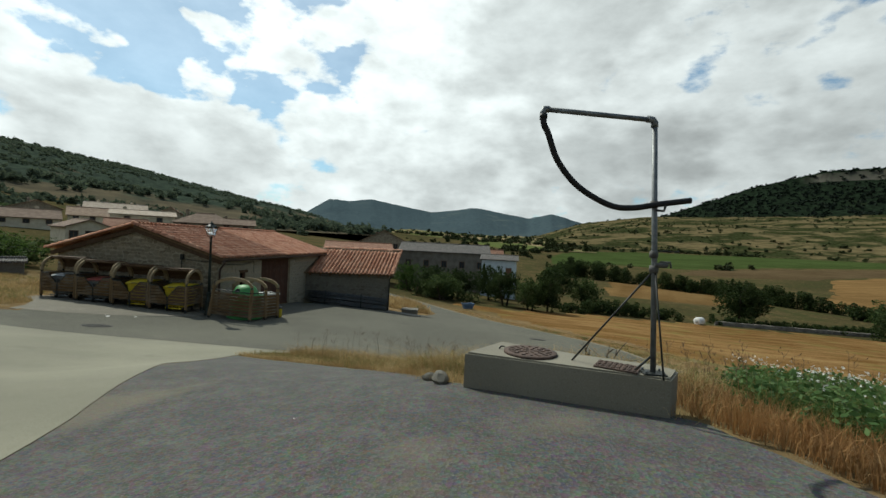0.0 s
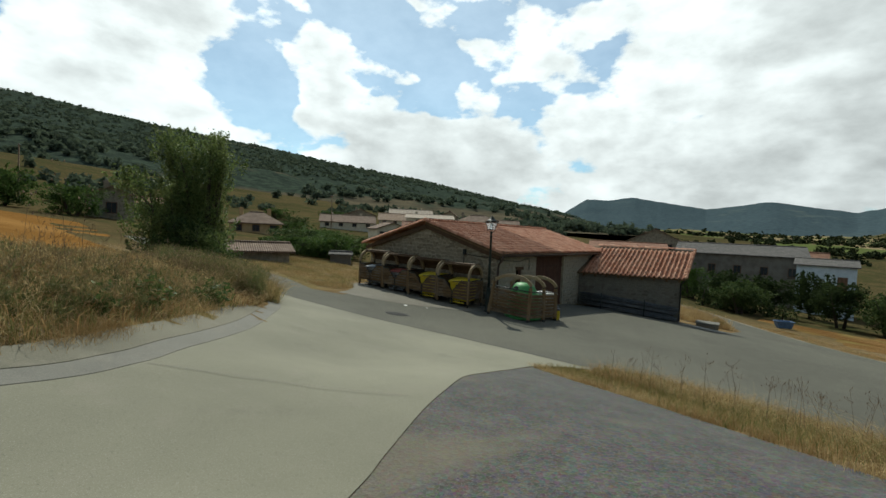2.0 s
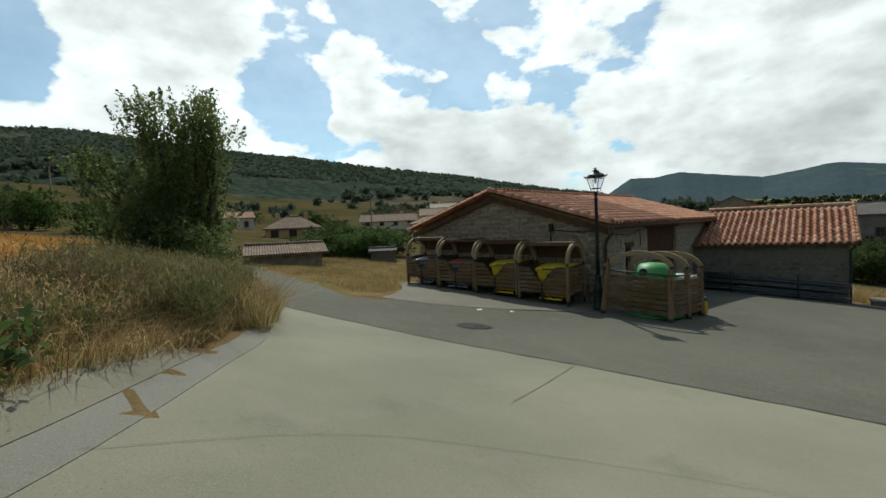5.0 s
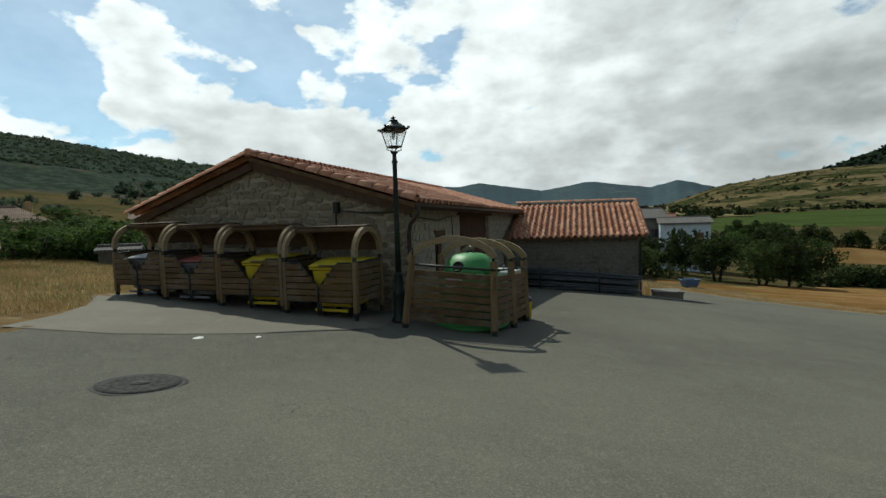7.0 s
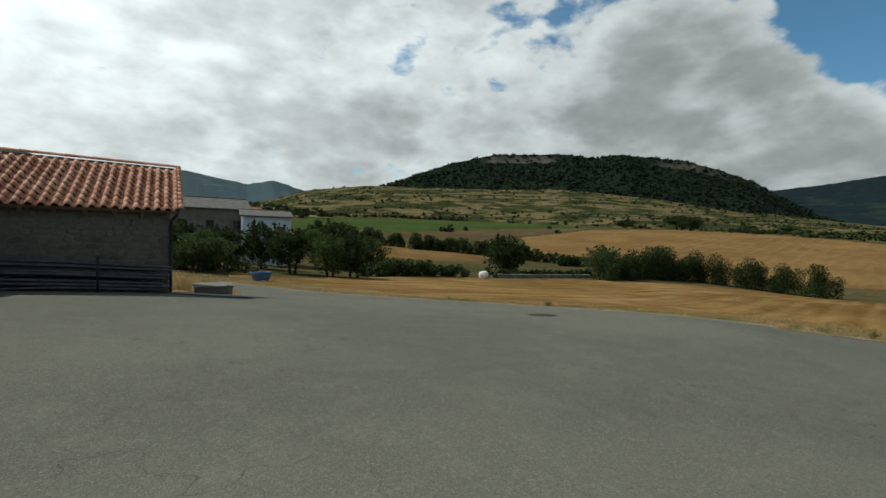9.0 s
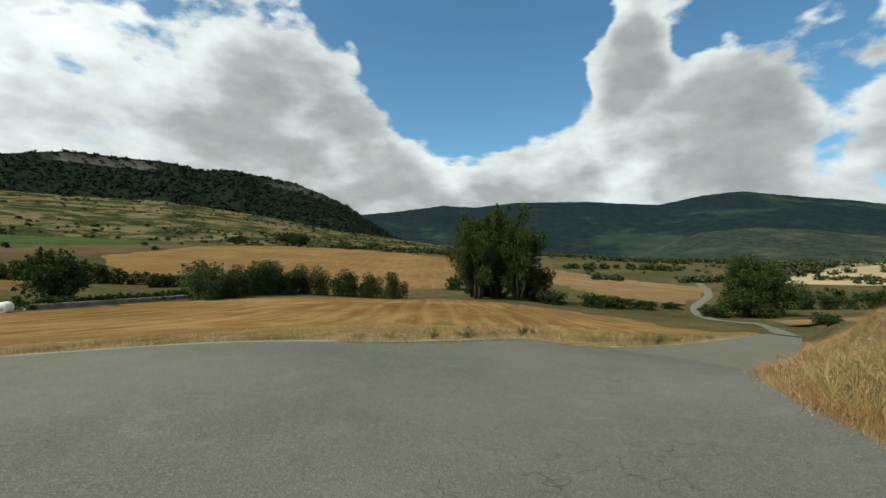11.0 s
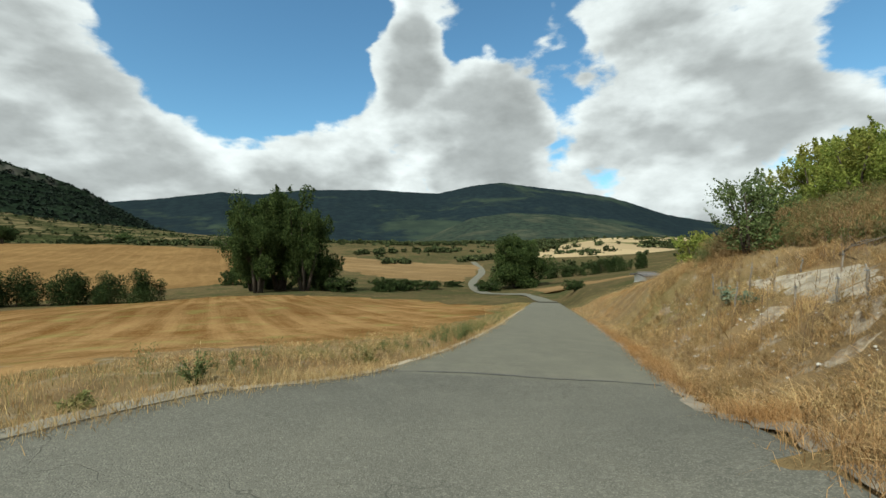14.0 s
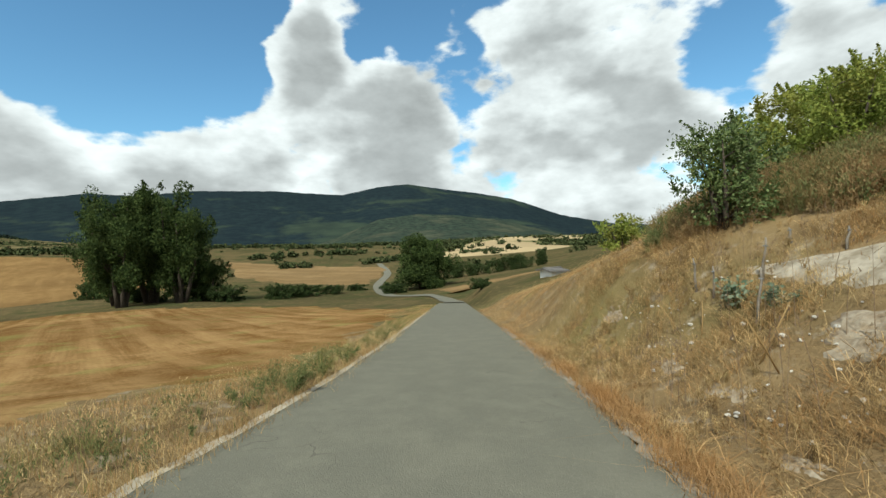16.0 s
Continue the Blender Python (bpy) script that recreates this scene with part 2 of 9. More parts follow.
def concrete_material(name, a=(0.140, 0.134, 0.094), b=(0.20, 0.191, 0.136)):
    k = Mat(name, 0.88)
    v = k.world()
    fine, mid, big = k.noise(v, 110, 3, 0.7), k.noise(v, 1.6, 7, 0.68, 0.3), k.noise(v, 0.28, 4)
    c = k.mix(k.ramp(big, 0.3, 0.7), a, b)
    c = k.mix(k.math("MULTIPLY", k.ramp(mid, 0.5, 0.72), 0.4), c, (0.2, 0.18, 0.14))
    c = k.mix(k.math("MULTIPLY", k.ramp(k.noise(v, 0.8, 8, 0.72, 0.6), 0.55, 0.7), 0.35), c, tuple(0.62 * q for q in a))
    c = k.mix(k.math("MULTIPLY", k.ramp(k.noise(v, 45, 4, 0.75), 0.54, 0.68), 0.4), c, tuple(0.55 * q for q in a))
    c = k.mix(k.math("MULTIPLY", k.ramp(fine, 0.5, 0.7), 0.25), c, (0.42, 0.40, 0.34))
    return k.color(c).bump(k.math("ADD", fine, k.math("MULTIPLY", mid, 1.4)), 0.003, 0.4).m


def ground_material():
    """Dry verge near by, stubble and green fields farther off, by place in the plan."""
    k = Mat("dry_grass_ground", 1.0)
    k.b.inputs["Specular IOR Level"].default_value = 0.0
    v = k.world()
    fine, mid, big = k.noise(v, 22, 5, 0.7), k.noise(v, 1.3, 6, 0.65), k.noise(v, 0.12, 5)
    c = k.mix(k.ramp(mid, 0.3, 0.7), (0.12, 0.082, 0.042), (0.22, 0.155, 0.078))
    c = k.mix(k.math("MULTIPLY", k.ramp(big, 0.5, 0.68), 0.6), c, (0.115, 0.115, 0.035))
    c = k.mix(k.math("MULTIPLY", k.ramp(fine, 0.45, 0.75), 0.7), c, (0.14, 0.095, 0.045))
    c = k.mix(k.math("MULTIPLY", k.ramp(k.noise(v, 2.4, 6, 0.72), 0.54, 0.68), 0.6), c, (0.28, 0.245, 0.185))
    # rough pasture and scrub ground on the country farther off
    d = k.n.new("ShaderNodeVectorMath")
    d.operation = "DISTANCE"
    k.l.new(v, d.inputs[0])
    d.inputs[1].default_value = (6, 14, -1)
    wide = k.noise(v, 0.018, 7, 0.65)
    past = k.mix(k.ramp(wide, 0.35, 0.62), (0.038, 0.038, 0.018), (0.084, 0.064, 0.032))
    past = k.mix(k.math("MULTIPLY", k.ramp(k.noise(v, 0.9, 6, 0.75), 0.48, 0.64), 0.6), past, (0.15, 0.108, 0.047))
    past = k.mix(k.math("MULTIPLY", k.ramp(k.noise(v, 2.6, 5, 0.75), 0.52, 0.62), 0.7), past, (0.05, 0.046, 0.018))
    past = k.mix(k.math("MULTIPLY", k.ramp(k.noise(v, 0.15, 6, 0.7), 0.47, 0.62), 0.85), past, (0.045, 0.05, 0.02))
    c = k.mix(k.ramp(k.math("ADD", d.outputs["Value"], k.math("MULTIPLY", wide, 20.0)), 38, 60), c, past)
    return k.color(c).bump(k.math("ADD", fine, mid), 0.05, 0.7).m


def stubble_material(name, a, b, deg, period=2.6, green=0.0):
    """Cut cereal field with drill rows and swathes."""
    k = Mat(name, 1.0)
    k.b.inputs["Specular IOR Level"].default_value = 0.0
    v = k.world()
    row = k.turned(v, deg)
    streak = k.noise(k.scaled(row, (1.0 / period, 0.02, 1)), 1.0, 4, 0.6)
    rows = k.wave(row, 0.9 / period * 2, 1.5, 2)
    fine, big = k.noise(v, 9, 5, 0.7), k.noise(v, 0.035, 4)
    c = k.mix(k.ramp(k.math("ADD", k.math("MULTIPLY", streak, 0.5), k.math("MULTIPLY", k.noise(v, 0.16, 7, 0.7, 0.8), 0.5)), 0.36, 0.64), a, b)
    c = k.mix(k.math("MULTIPLY", k.ramp(big, 0.4, 0.65), 0.6), c, tuple(0.72 * q for q in a))
    c = k.mix(k.math("MULTIPLY", rows, 0.12), c, tuple(0.55 * q for q in a))
    c = k.mix(k.math("MULTIPLY", k.ramp(fine, 0.5, 0.68), 0.5), c, tuple(min(1, 1.3 * q) for q in b))
    c = k.mix(k.math("MULTIPLY", k.ramp(k.noise(v, 4.0, 5, 0.75), 0.5, 0.64), 0.45), c, tuple(0.6 * q for q in a))
    swath = k.ramp(k.wave(row, 0.31 / (2.1 * period), 1.6, 3.0), 0.66, 0.95)
    c = k.mix(k.math("MULTIPLY", k.math("MULTIPLY", swath, k.ramp(k.noise(v, 0.05, 3), 0.35, 0.6)), 0.24), c, tuple(min(1, 1.2 * q) for q in b))
    c = k.mix(1.0, c, (0.90, 0.90, 0.98), "MULTIPLY")
    if green:
        c = k.mix(k.math("MULTIPLY", k.ramp(k.noise(v, 0.3, 5), 0.52, 0.7), green), c, (0.15, 0.17, 0.05))
    return k.color(c).bump(fine, 0.04, 0.5).m


def hill_material(name, forest, light, scale=0.02, bare=0.5, haze=None, amount=0.0, rock=None, line=None):
    """Distant slope: wood and clearings in patches; haze mixed into the colour makes the far ones paler."""
    k = Mat(name, 1.0)
    k.b.inputs["Specular IOR Level"].default_value = 0.0
    v = k.world()
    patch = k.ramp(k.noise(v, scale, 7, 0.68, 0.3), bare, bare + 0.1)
    crown = k.noise(v, scale * 14, 4, 0.7)
    if line:
        zed = k.n.new("ShaderNodeSeparateXYZ")
        k.l.new(v, zed.inputs[0])
        patch = k.math("MAXIMUM", patch, k.ramp(k.math("ADD", zed.outputs[2], k.math("MULTIPLY", k.noise(v, scale * 1.2, 5, 0.6), line[1])), line[0] + 9, line[0]))
    c = k.mix(k.ramp(crown, 0.40, 0.62), tuple(0.5 * q for q in forest), tuple(1.35 * q for q in forest))
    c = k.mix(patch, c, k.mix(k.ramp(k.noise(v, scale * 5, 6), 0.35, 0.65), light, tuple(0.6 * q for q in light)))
    if rock:
        sep = k.n.new("ShaderNodeSeparateXYZ")
        k.l.new(k.geo.outputs["Normal"], sep.inputs[0])
        steep = k.ramp(sep.outputs[2], 0.84, 0.66)
        k.b.inputs["Roughness"].default_value = 1.0
        c = k.mix(k.math("MULTIPLY", steep, 0.9), c, k.mix(crown, rock, tuple(0.5 * q for q in rock)))
    # air haze over the distance, blended straight into the base colour
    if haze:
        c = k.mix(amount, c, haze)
    return k.color(c).bump(crown, 4.0, 0.5).m


ASPHALT, GRAVEL = asphalt_material(), gravel_material()
CONCRETE = concrete_material("pale_concrete")
PAD = concrete_material("grey_concrete", (0.096, 0.087, 0.064), (0.134, 0.122, 0.092))
GROUND = ground_material()


# ---------------------------------------------------------------- mesh helpers
def part(name, bm, material, parent=None, label=""):
    """One bmesh as one mesh object, under its thing where there is one."""
    me = bpy.data.meshes.new(name)
    bm.normal_update()
    bm.to_mesh(me)
    bm.free()
    me.materials.append(material)
    ob = new(name, me)
    if parent is not None:
        ob.parent = parent
    if label:
        ob["label"] = label
    return ob


def raw(name, verts, faces, material, parent=None, smooth=False):
    me = bpy.data.meshes.new(name)
    me.from_pydata(verts, [], faces)
    me.update()
    me.materials.append(material)
    if smooth:
        me.polygons.foreach_set("use_smooth", [True] * len(me.polygons))
    ob = new(name, me)
    if parent is not None:
        ob.parent = parent
    return ob


def thing(name, m, label, category, group="", kind=""):
    ob = new(name)
    ob.matrix_world = m
    return tagged(ob, label, category, group, kind)


def add_box(bm, x0, y0, z0, x1, y1, z1, m=None, bevel=0.0):
    g = bmesh.ops.create_cube(bm, size=1)
    t = Matrix.Translation(((x0 + x1) / 2, (y0 + y1) / 2, (z0 + z1) / 2)) @ Matrix.Diagonal((x1 - x0, y1 - y0, z1 - z0, 1))
    bmesh.ops.transform(bm, matrix=(m @ t) if m is not None else t, verts=g["verts"])
    if bevel:
        edges = {e for q in g["verts"] for e in q.link_edges}
        bmesh.ops.bevel(bm, geom=list(edges), offset=bevel, segments=2, affect="EDGES", profile=0.6)
    return g["verts"]


def box(x0, y0, z0, x1, y1, z1, m=None, bevel=0.0):
    bm = bmesh.new()
    add_box(bm, x0, y0, z0, x1, y1, z1, m, bevel)
    return bm


def add_tube(bm, pts, radius, sides=10, cap=True):
    """A tube along points; radius a number or one for each point."""
    pts = [Vector(p) for p in pts]
    rs = radius if isinstance(radius, (list, tuple)) else [radius] * len(pts)
    rings, prev = [], None
    for i, p in enumerate(pts):
        d = (pts[min(i + 1, len(pts) - 1)] - pts[max(i - 1, 0)]).normalized()
        if prev is None:
            side = d.orthogonal().normalized()
        else:
            side = (prev - d * prev.dot(d)).normalized()
        prev = side
        up = d.cross(side)
        rings.append([bm.verts.new(p + rs[i] * (math.cos(2 * math.pi * j / sides) * side + math.sin(2 * math.pi * j / sides) * up)) for j in range(sides)])
    for a, b in zip(rings, rings[1:]):
        for j in range(sides):
            f = bm.faces.new((a[j], a[(j + 1) % sides], b[(j + 1) % sides], b[j]))
            f.smooth = True
    if cap:
        bm.faces.new(rings[0][::-1])
        bm.faces.new(rings[-1])
    return bm


def tube(pts, radius, sides=10):
    return add_tube(bmesh.new(), pts, radius, sides)


def add_lathe(bm, profile, sides=20, m=None):
    """Turned body about z from (radius, height) pairs."""
    made = []
    for r, h in profile:
        made.append([bm.verts.new((r * math.cos(2 * math.pi * j / sides), r * math.sin(2 * math.pi * j / sides), h)) for j in range(sides)])
    for a, b in zip(made, made[1:]):
        for j in range(sides):
            f = bm.faces.new((a[j], a[(j + 1) % sides], b[(j + 1) % sides], b[j]))
            f.smooth = True
    bm.faces.new(made[0][::-1])
    bm.faces.new(made[-1])
    if m is not None:
        bmesh.ops.transform(bm, matrix=m, verts=[q for r in made for q in r])
    return bm


def lathe(profile, sides=20, m=None):
    return add_lathe(bmesh.new(), profile, sides, m)


def smoothstep(a, b, v):
    t = min(1.0, max(0.0, (v - a) / (b - a)))
    return t * t * (3 - 2 * t)


# ---------------------------------------------------------------- the lie of the land
# spot heights: the yard and the roads
YARD = [(2.2, 1.5, 1.38), (0.85, 3.06, 1.19), (-0.7, 4.12, 0.90), (-1.4, 4.63, 0.79), (-5.0, 5.2, 0.83), (-3.5, 8.4, 0.36), (1.2, 5.9, 1.13), (1.8, 6.22, 1.14), (2.7, 5.95, 1.15), (3.6, 5.75, 1.16), (2.9, 5.2, 1.2), (-5.4, 8.4, 0.09), (-6.1, 10, -0.17),
        (-6.5, 12, -0.45), (-6.2, 14.2, -0.77), (-4.6, 16.6, -1.15), (-1.1, 18.5, -1.6), (4.6, 18.6, -2.13), (7.6, 17.9, -2.36),
        (11.9, 15.9, -2.68), (5.5, 22, -2.07), (9.5, 22.3, -2.3), (11.9, 19.9, -2.42), (4, 27.1, -2.52), (-11.4, 15, -0.76),
        (-18.9, 19.3, -0.72), (-11.6, 19.5, -1.04), (-9, 20.3, -1.3), (-6.1, 32.5, -2.4), (-4.2, 36.6, -3.2), (16.9, 15.8, -3.08), (15.7, 12.6, -2.98),
        (24, 10.8, -3.85), (-20, 15.2, -0.35), (7, 30, -2.95)]
# the bank, the verge and the upper track
BANK = [(1.8, 7.6, 0.9), (4.6, 6.8, 1.02), (3.4, 9.4, 0.6), (8, 8.5, 0.55), (8.5, 11, 0.35), (13, 11.2, -1.62), (17.2, 8.6, -0.85), (14, 6.5, 0.2),
        (21, 4.5, -0.4), (0.3, 9.8, 0.22), (-2, 11.7, -0.33), (4.5, 13.2, -1.0), (30, -4, -1.5), (-6, 4, 1.25), (-9, 6, 1.12),
        (-14, 7, 0.9), (-20, 9, 0.65), (18.6, 9.8, -1.9), (12, -6, 2.0), (0, -8, 2.6), (-12, -4, 1.9)]
# the country round about
FIELDS = [(32, 76, -8.2), (60, 34, -7.5), (110, 68, -12.3), (112, 39, -10.5), (122, -13, -12.4), (45, 3, -6.3), (75, 3, -9.8),
          (60, -14, -5), (90, 110, -10.5), (300, 230, 2), (320, 60, 0), (360, -140, -3), (160, 340, 0), (-9, 52, -4.2),
          (0, 120, -7), (-60, 62, -1.0), (-100, 110, 3.0), (-150, 60, 6.5), (-60, 8, 3.0), (-40, -40, 6), (40, -60, 6),
          (-30, 26, -0.6), (-300, 260, 22), (-340, 0, 40), (20, 420, 0), (150, -160, 2), (-32, 18, 0.0)]


def thin_plate(points):
    p = np.array(points, float)
    d = np.hypot(p[:, None, 0] - p[None, :, 0], p[:, None, 1] - p[None, :, 1])
    k = np.where(d > 0, d * d * np.log(np.maximum(d, 1e-9)), 0) + np.eye(len(p)) * 0.02
    q = np.c_[np.ones(len(p)), p[:, :2]]
    s = np.linalg.solve(np.block([[k, q], [q.T, np.zeros((3, 3))]]), np.r_[p[:, 2], 0, 0, 0])
    return p, s


PLATE = thin_plate(YARD + BANK + FIELDS)


def heights(x, y):
    """Height of the bare land, for arrays of places."""
    p, s = PLATE
    x, y = np.asarray(x, float), np.asarray(y, float)
    d2 = (x[..., None] - p[:, 0]) ** 2 + (y[..., None] - p[:, 1]) ** 2
    k = 0.5 * d2 * np.log(np.maximum(d2, 1e-12))
    near = k @ s[:-3] + s[-3] + s[-2] * x + s[-1] * y
    r = np.hypot(x, y - 15)
    w = np.clip((r - 260) / 200, 0, 1)
    w = w * w * (3 - 2 * w)
    west = np.clip(-x / 400, 0, 1.6)
    out = np.clip(near, -16, 45) * (1 - w) + w * (3 + 26 * west)
    # the road runs straight down beside the bank, in a slight cut
    d = (x - 10.64) * 0.933 - (y - 16.57) * 0.36
    s = -(x - 10.64) * 0.36 - (y - 16.57) * 0.933
    bed = -2.564 - 0.103 * np.minimum(d, 70) - 0.03 * np.maximum(d - 70, 0)
    a, b = np.clip((d + 1.5) / 3, 0, 1), np.clip((np.abs(s + 0.15) - 1.85) / (1.7 + 0.02 * np.maximum(d, 0)), 0, 1)
    k = a * a * (3 - 2 * a) * (1 - b * b * (3 - 2 * b)) * np.clip((110 - d) / 30, 0, 1)
    return out * (1 - k) + bed * k


def land(x, y):
    return float(heights(np.array([x]), np.array([y]))[0])


def grid_line(lo, hi, step, far, grow=1.14):
    """Coordinates that are close together between lo and hi and spread out beyond."""
    mid = list(np.arange(lo, hi + 1e-6, step))
    out, s = [], step
    v = hi
    while v < far:
        s *= grow
        v += s
        out.append(v)
    low, s, v = [], step, lo
    while v > -far:
        s *= grow
        v -= s
        low.append(v)
    return np.array(low[::-1] + mid + out)


def inside(poly, x, y):
    """Which places lie inside a polygon."""
    x, y = np.asarray(x), np.asarray(y)
    res = np.zeros(x.shape, bool)
    for (ax, ay), (bx, by) in zip(poly, poly[1:] + poly[:1]):
        hit = ((ay > y) != (by > y)) & (x < (bx - ax) * (y - ay) / (by - ay + 1e-12) + ax)
        res ^= hit
    return res


def smooth_line(pts, n=6, closed=False):
    """A curve through points (Catmull-Rom)."""
    p = [Vector((*q, 0)) if len(q) == 2 else Vector(q) for q in pts]
    out = []
    m = len(p)
    for i in range(m if closed else m - 1):
        a, b, c, d = (p[(i + k) % m] if closed else p[min(max(i + k, 0), m - 1)] for k in (-1, 0, 1, 2))
        for j in range(n):
            t = j / n
            out.append(0.5 * (2 * b + (c - a) * t + (2 * a - 5 * b + 4 * c - d) * t * t + (3 * b - a - 3 * c + d) * t ** 3))
    if not closed:
        out.append(p[-1])
    return [(v.x, v.y) for v in out]


# outlines in plan, in order round each surface
LANE_FAR = [(-14.3, 11.8), (-12.75, 12.2), (-11.5, 12.55), (-10.2, 12.9), (-9.0, 13.25), (-8.0, 13.5), (-6.5, 13.68), (-5.2, 13.85), (-4.2, 14.0), (-3.6, 14.35)]
LANE_KERB = [(-3.6, -3.0), (-4.0, 1.5), (-4.45, 4.1), (-5.0, 5.1), (-5.6, 5.75), (-6.4, 6.6), (-7.6, 7.72), (-9.3, 9.02), (-10.2, 9.68), (-11.3, 10.28), (-12.7, 11.05), (-14.0, 11.6)]
TRACK_EDGE = [(-4.15, 13.2), (-4.35, 12.0), (-4.25, 11.2), (-4.0, 9.9), (-3.55, 8.6), (-3.05, 7.5), (-2.7, 6.75), (-2.2, 5.8), (-1.9, 5.2), (-1.1, 3.2), (-0.2, 0.5), (0.4, -3.0)]
VERGE_SOUTH = [(-4.35, 12.0), (-3.4, 11.4), (-2.4, 10.7), (-1.5, 10.0), (-0.6, 9.2), (0.3, 8.2), (1.0, 7.3), (1.7, 6.5), (3.75, 6.0), (4.1, 5.5), (4.45, 4.7), (4.75, 3.4), (5.0, 1.0), (5.2, -3.0)]
ROAD_R = [(-3.6, 14.35), (-1.5, 14.9), (2.0, 15.7), (5.5, 16.25), (8.5, 16.2), (10.4, 15.45), (11.9, 14.82), (13.0, 14.35), (14.2, 13.88), (15.2, 13.4), (17.1, 12.62), (19.6, 11.62), (25.4, 9.3), (42.7, 2.6), (66, -6.45)]
ROAD_L = [(67.3, -3.22), (41, 6.95), (28, 11.95), (21.8, 14.35), (16.7, 16.5), (14.6, 17.6), (13.3, 18.4), (11.9, 19.6), (9.9, 21.35), (8.7, 23.0), (7.9, 26), (6.8, 30), (4.6, 35), (1.5, 40), (-3.5, 47), (-10, 56), (-20, 68)]
ROAD_W = [(-22, 67), (-11.5, 55), (-5.4, 46), (-3.7, 40.5), (-3.9, 37.2), (-5.6, 32.8), (-9, 31.5), (-11.5, 30), (-11.2, 21.5), (-14.5, 20.5), (-18.6, 20.0), (-18.5, 18.7), (-16.3, 17.0), (-15.3, 15.6), (-16.6, 14.9), (-20, 15.9), (-26, 16.4), (-40, 17.4)]
ROAD_SW = [(-40, 14.2), (-26, 13.4), (-20, 12.6), (-15.6, 11.85), (-14.3, 11.8)]

asphalt_poly = smooth_line(ROAD_R, 5) + smooth_line(ROAD_L, 5) + ROAD_W + smooth_line(ROAD_SW, 4)[:-1] + smooth_line(LANE_FAR, 4)[:-1]
lane_poly = smooth_line(LANE_FAR, 4) + smooth_line(TRACK_EDGE, 5) + smooth_line(LANE_KERB, 4)
track_poly = smooth_line(TRACK_EDGE[1:], 5) + smooth_line(VERGE_SOUTH[::-1], 5)[:-1]


def paved(name, poly, lift, material, step, label, category, rim_drop=0.0):
    """A surface laid on the land inside an outline."""
    from mathutils.geometry import delaunay_2d_cdt
    rim = []
    for a, b in zip(poly, poly[1:] + poly[:1]):
        k = max(1, int(math.dist(a, b) / step))
        rim += [(a[0] + (b[0] - a[0]) * i / k, a[1] + (b[1] - a[1]) * i / k) for i in range(k)]
    xs, ys = [p[0] for p in poly], [p[1] for p in poly]
    gx, gy = np.meshgrid(np.arange(min(xs), max(xs), step), np.arange(min(ys), max(ys), step))
    ok = inside(poly, gx, gy)
    pts = [Vector(p) for p in rim] + [Vector((a, b)) for a, b in zip(gx[ok] + 0.013, gy[ok] + 0.017)]
    edges = [(i, (i + 1) % len(rim)) for i in range(len(rim))]
    v, _, f, *_ = delaunay_2d_cdt(pts, edges, [list(range(len(rim)))], 1, 1e-4)
    ax = np.array([(p.x, p.y) for p in v])
    z = heights(ax[:, 0], ax[:, 1]) + lift
    z[:len(rim)] -= rim_drop
    top = [(a, b, c) for (a, b), c in zip(ax, z)]
    ob = raw(name, top, [tuple(q) for q in f], material, smooth=True)
    if sum(p.normal.z for p in ob.data.polygons) < 0:
        ob.data.flip_normals()
    return tagged(ob, label, category, kind="structure")


def build_ground():
    xs = grid_line(-28, 34, 0.4, 4600, 1.05)
    ys = grid_line(-8, 46, 0.4, 4600, 1.05)
    gx, gy = np.meshgrid(xs, ys)
    z = heights(gx, gy)
    for poly in (asphalt_poly, lane_poly, track_poly):
        z = np.where(inside(poly, gx, gy), z - 0.035, z)
    rng = np.random.default_rng(3)
    near = (np.hypot(gx, gy - 12) < 60)
    rough = rng.normal(0, 0.02, z.shape)
    pavedm = inside(asphalt_poly, gx, gy) | inside(lane_poly, gx, gy) | inside(track_poly, gx, gy)
    z = z + np.where(near & ~pavedm, rough, 0)
    nx, ny = len(xs), len(ys)
    verts = np.c_[gx.ravel(), gy.ravel(), z.ravel()].tolist()
    faces = [(j * nx + i, j * nx + i + 1, (j + 1) * nx + i + 1, (j + 1) * nx + i) for j in range(ny - 1) for i in range(nx - 1)]
    ob = raw("ground", verts, faces, GROUND, smooth=True)
    tagged(ob, "dry yellow grass ground sloping down to a valley of fields", "ground", kind="structure")


build_ground()
paved("road", asphalt_poly, 0.012, ASPHALT, 0.7, "worn grey asphalt road widening into a yard before the barn", "road")
paved("lane", lane_poly, 0.015, CONCRETE, 0.6, "pale concrete lane joining the asphalt road", "lane")
paved("track", track_poly, 0.008, GRAVEL, 0.6, "dark gravel track beside the concrete lane", "track")


# fields
NEAR_FIELD = [(15.2, 19.4), (13.2, 22.2), (11.8, 25), (10.6, 29), (8.8, 34), (5.6, 40), (1, 47), (-4, 55), (-4, 60), (2, 61.5), (12, 70), (32, 78), (60, 82), (87, 81),
              (106, 79), (111, 67), (104, 48), (100, 42), (97, 25), (92, 9), (80, 5), (62, 1.5), (45, 7.8), (32, 12.8), (22, 16.4)]
GOLD_FIELD = [(84, 134), (82, 106), (137, 79), (152, 64), (165, 45), (280, 98), (300, 168), (298, 233), (222, 250), (139, 216), (108, 168)]
GREEN_FIELD = [(20, 212), (58, 243), (92, 240), (140, 264), (240, 266), (290, 300), (200, 370), (110, 390), (50, 350), (30, 300)]
BROWN_FIELD = [(72, 208), (132, 211), (139, 218), (222, 252), (236, 262), (142, 260), (93, 237)]
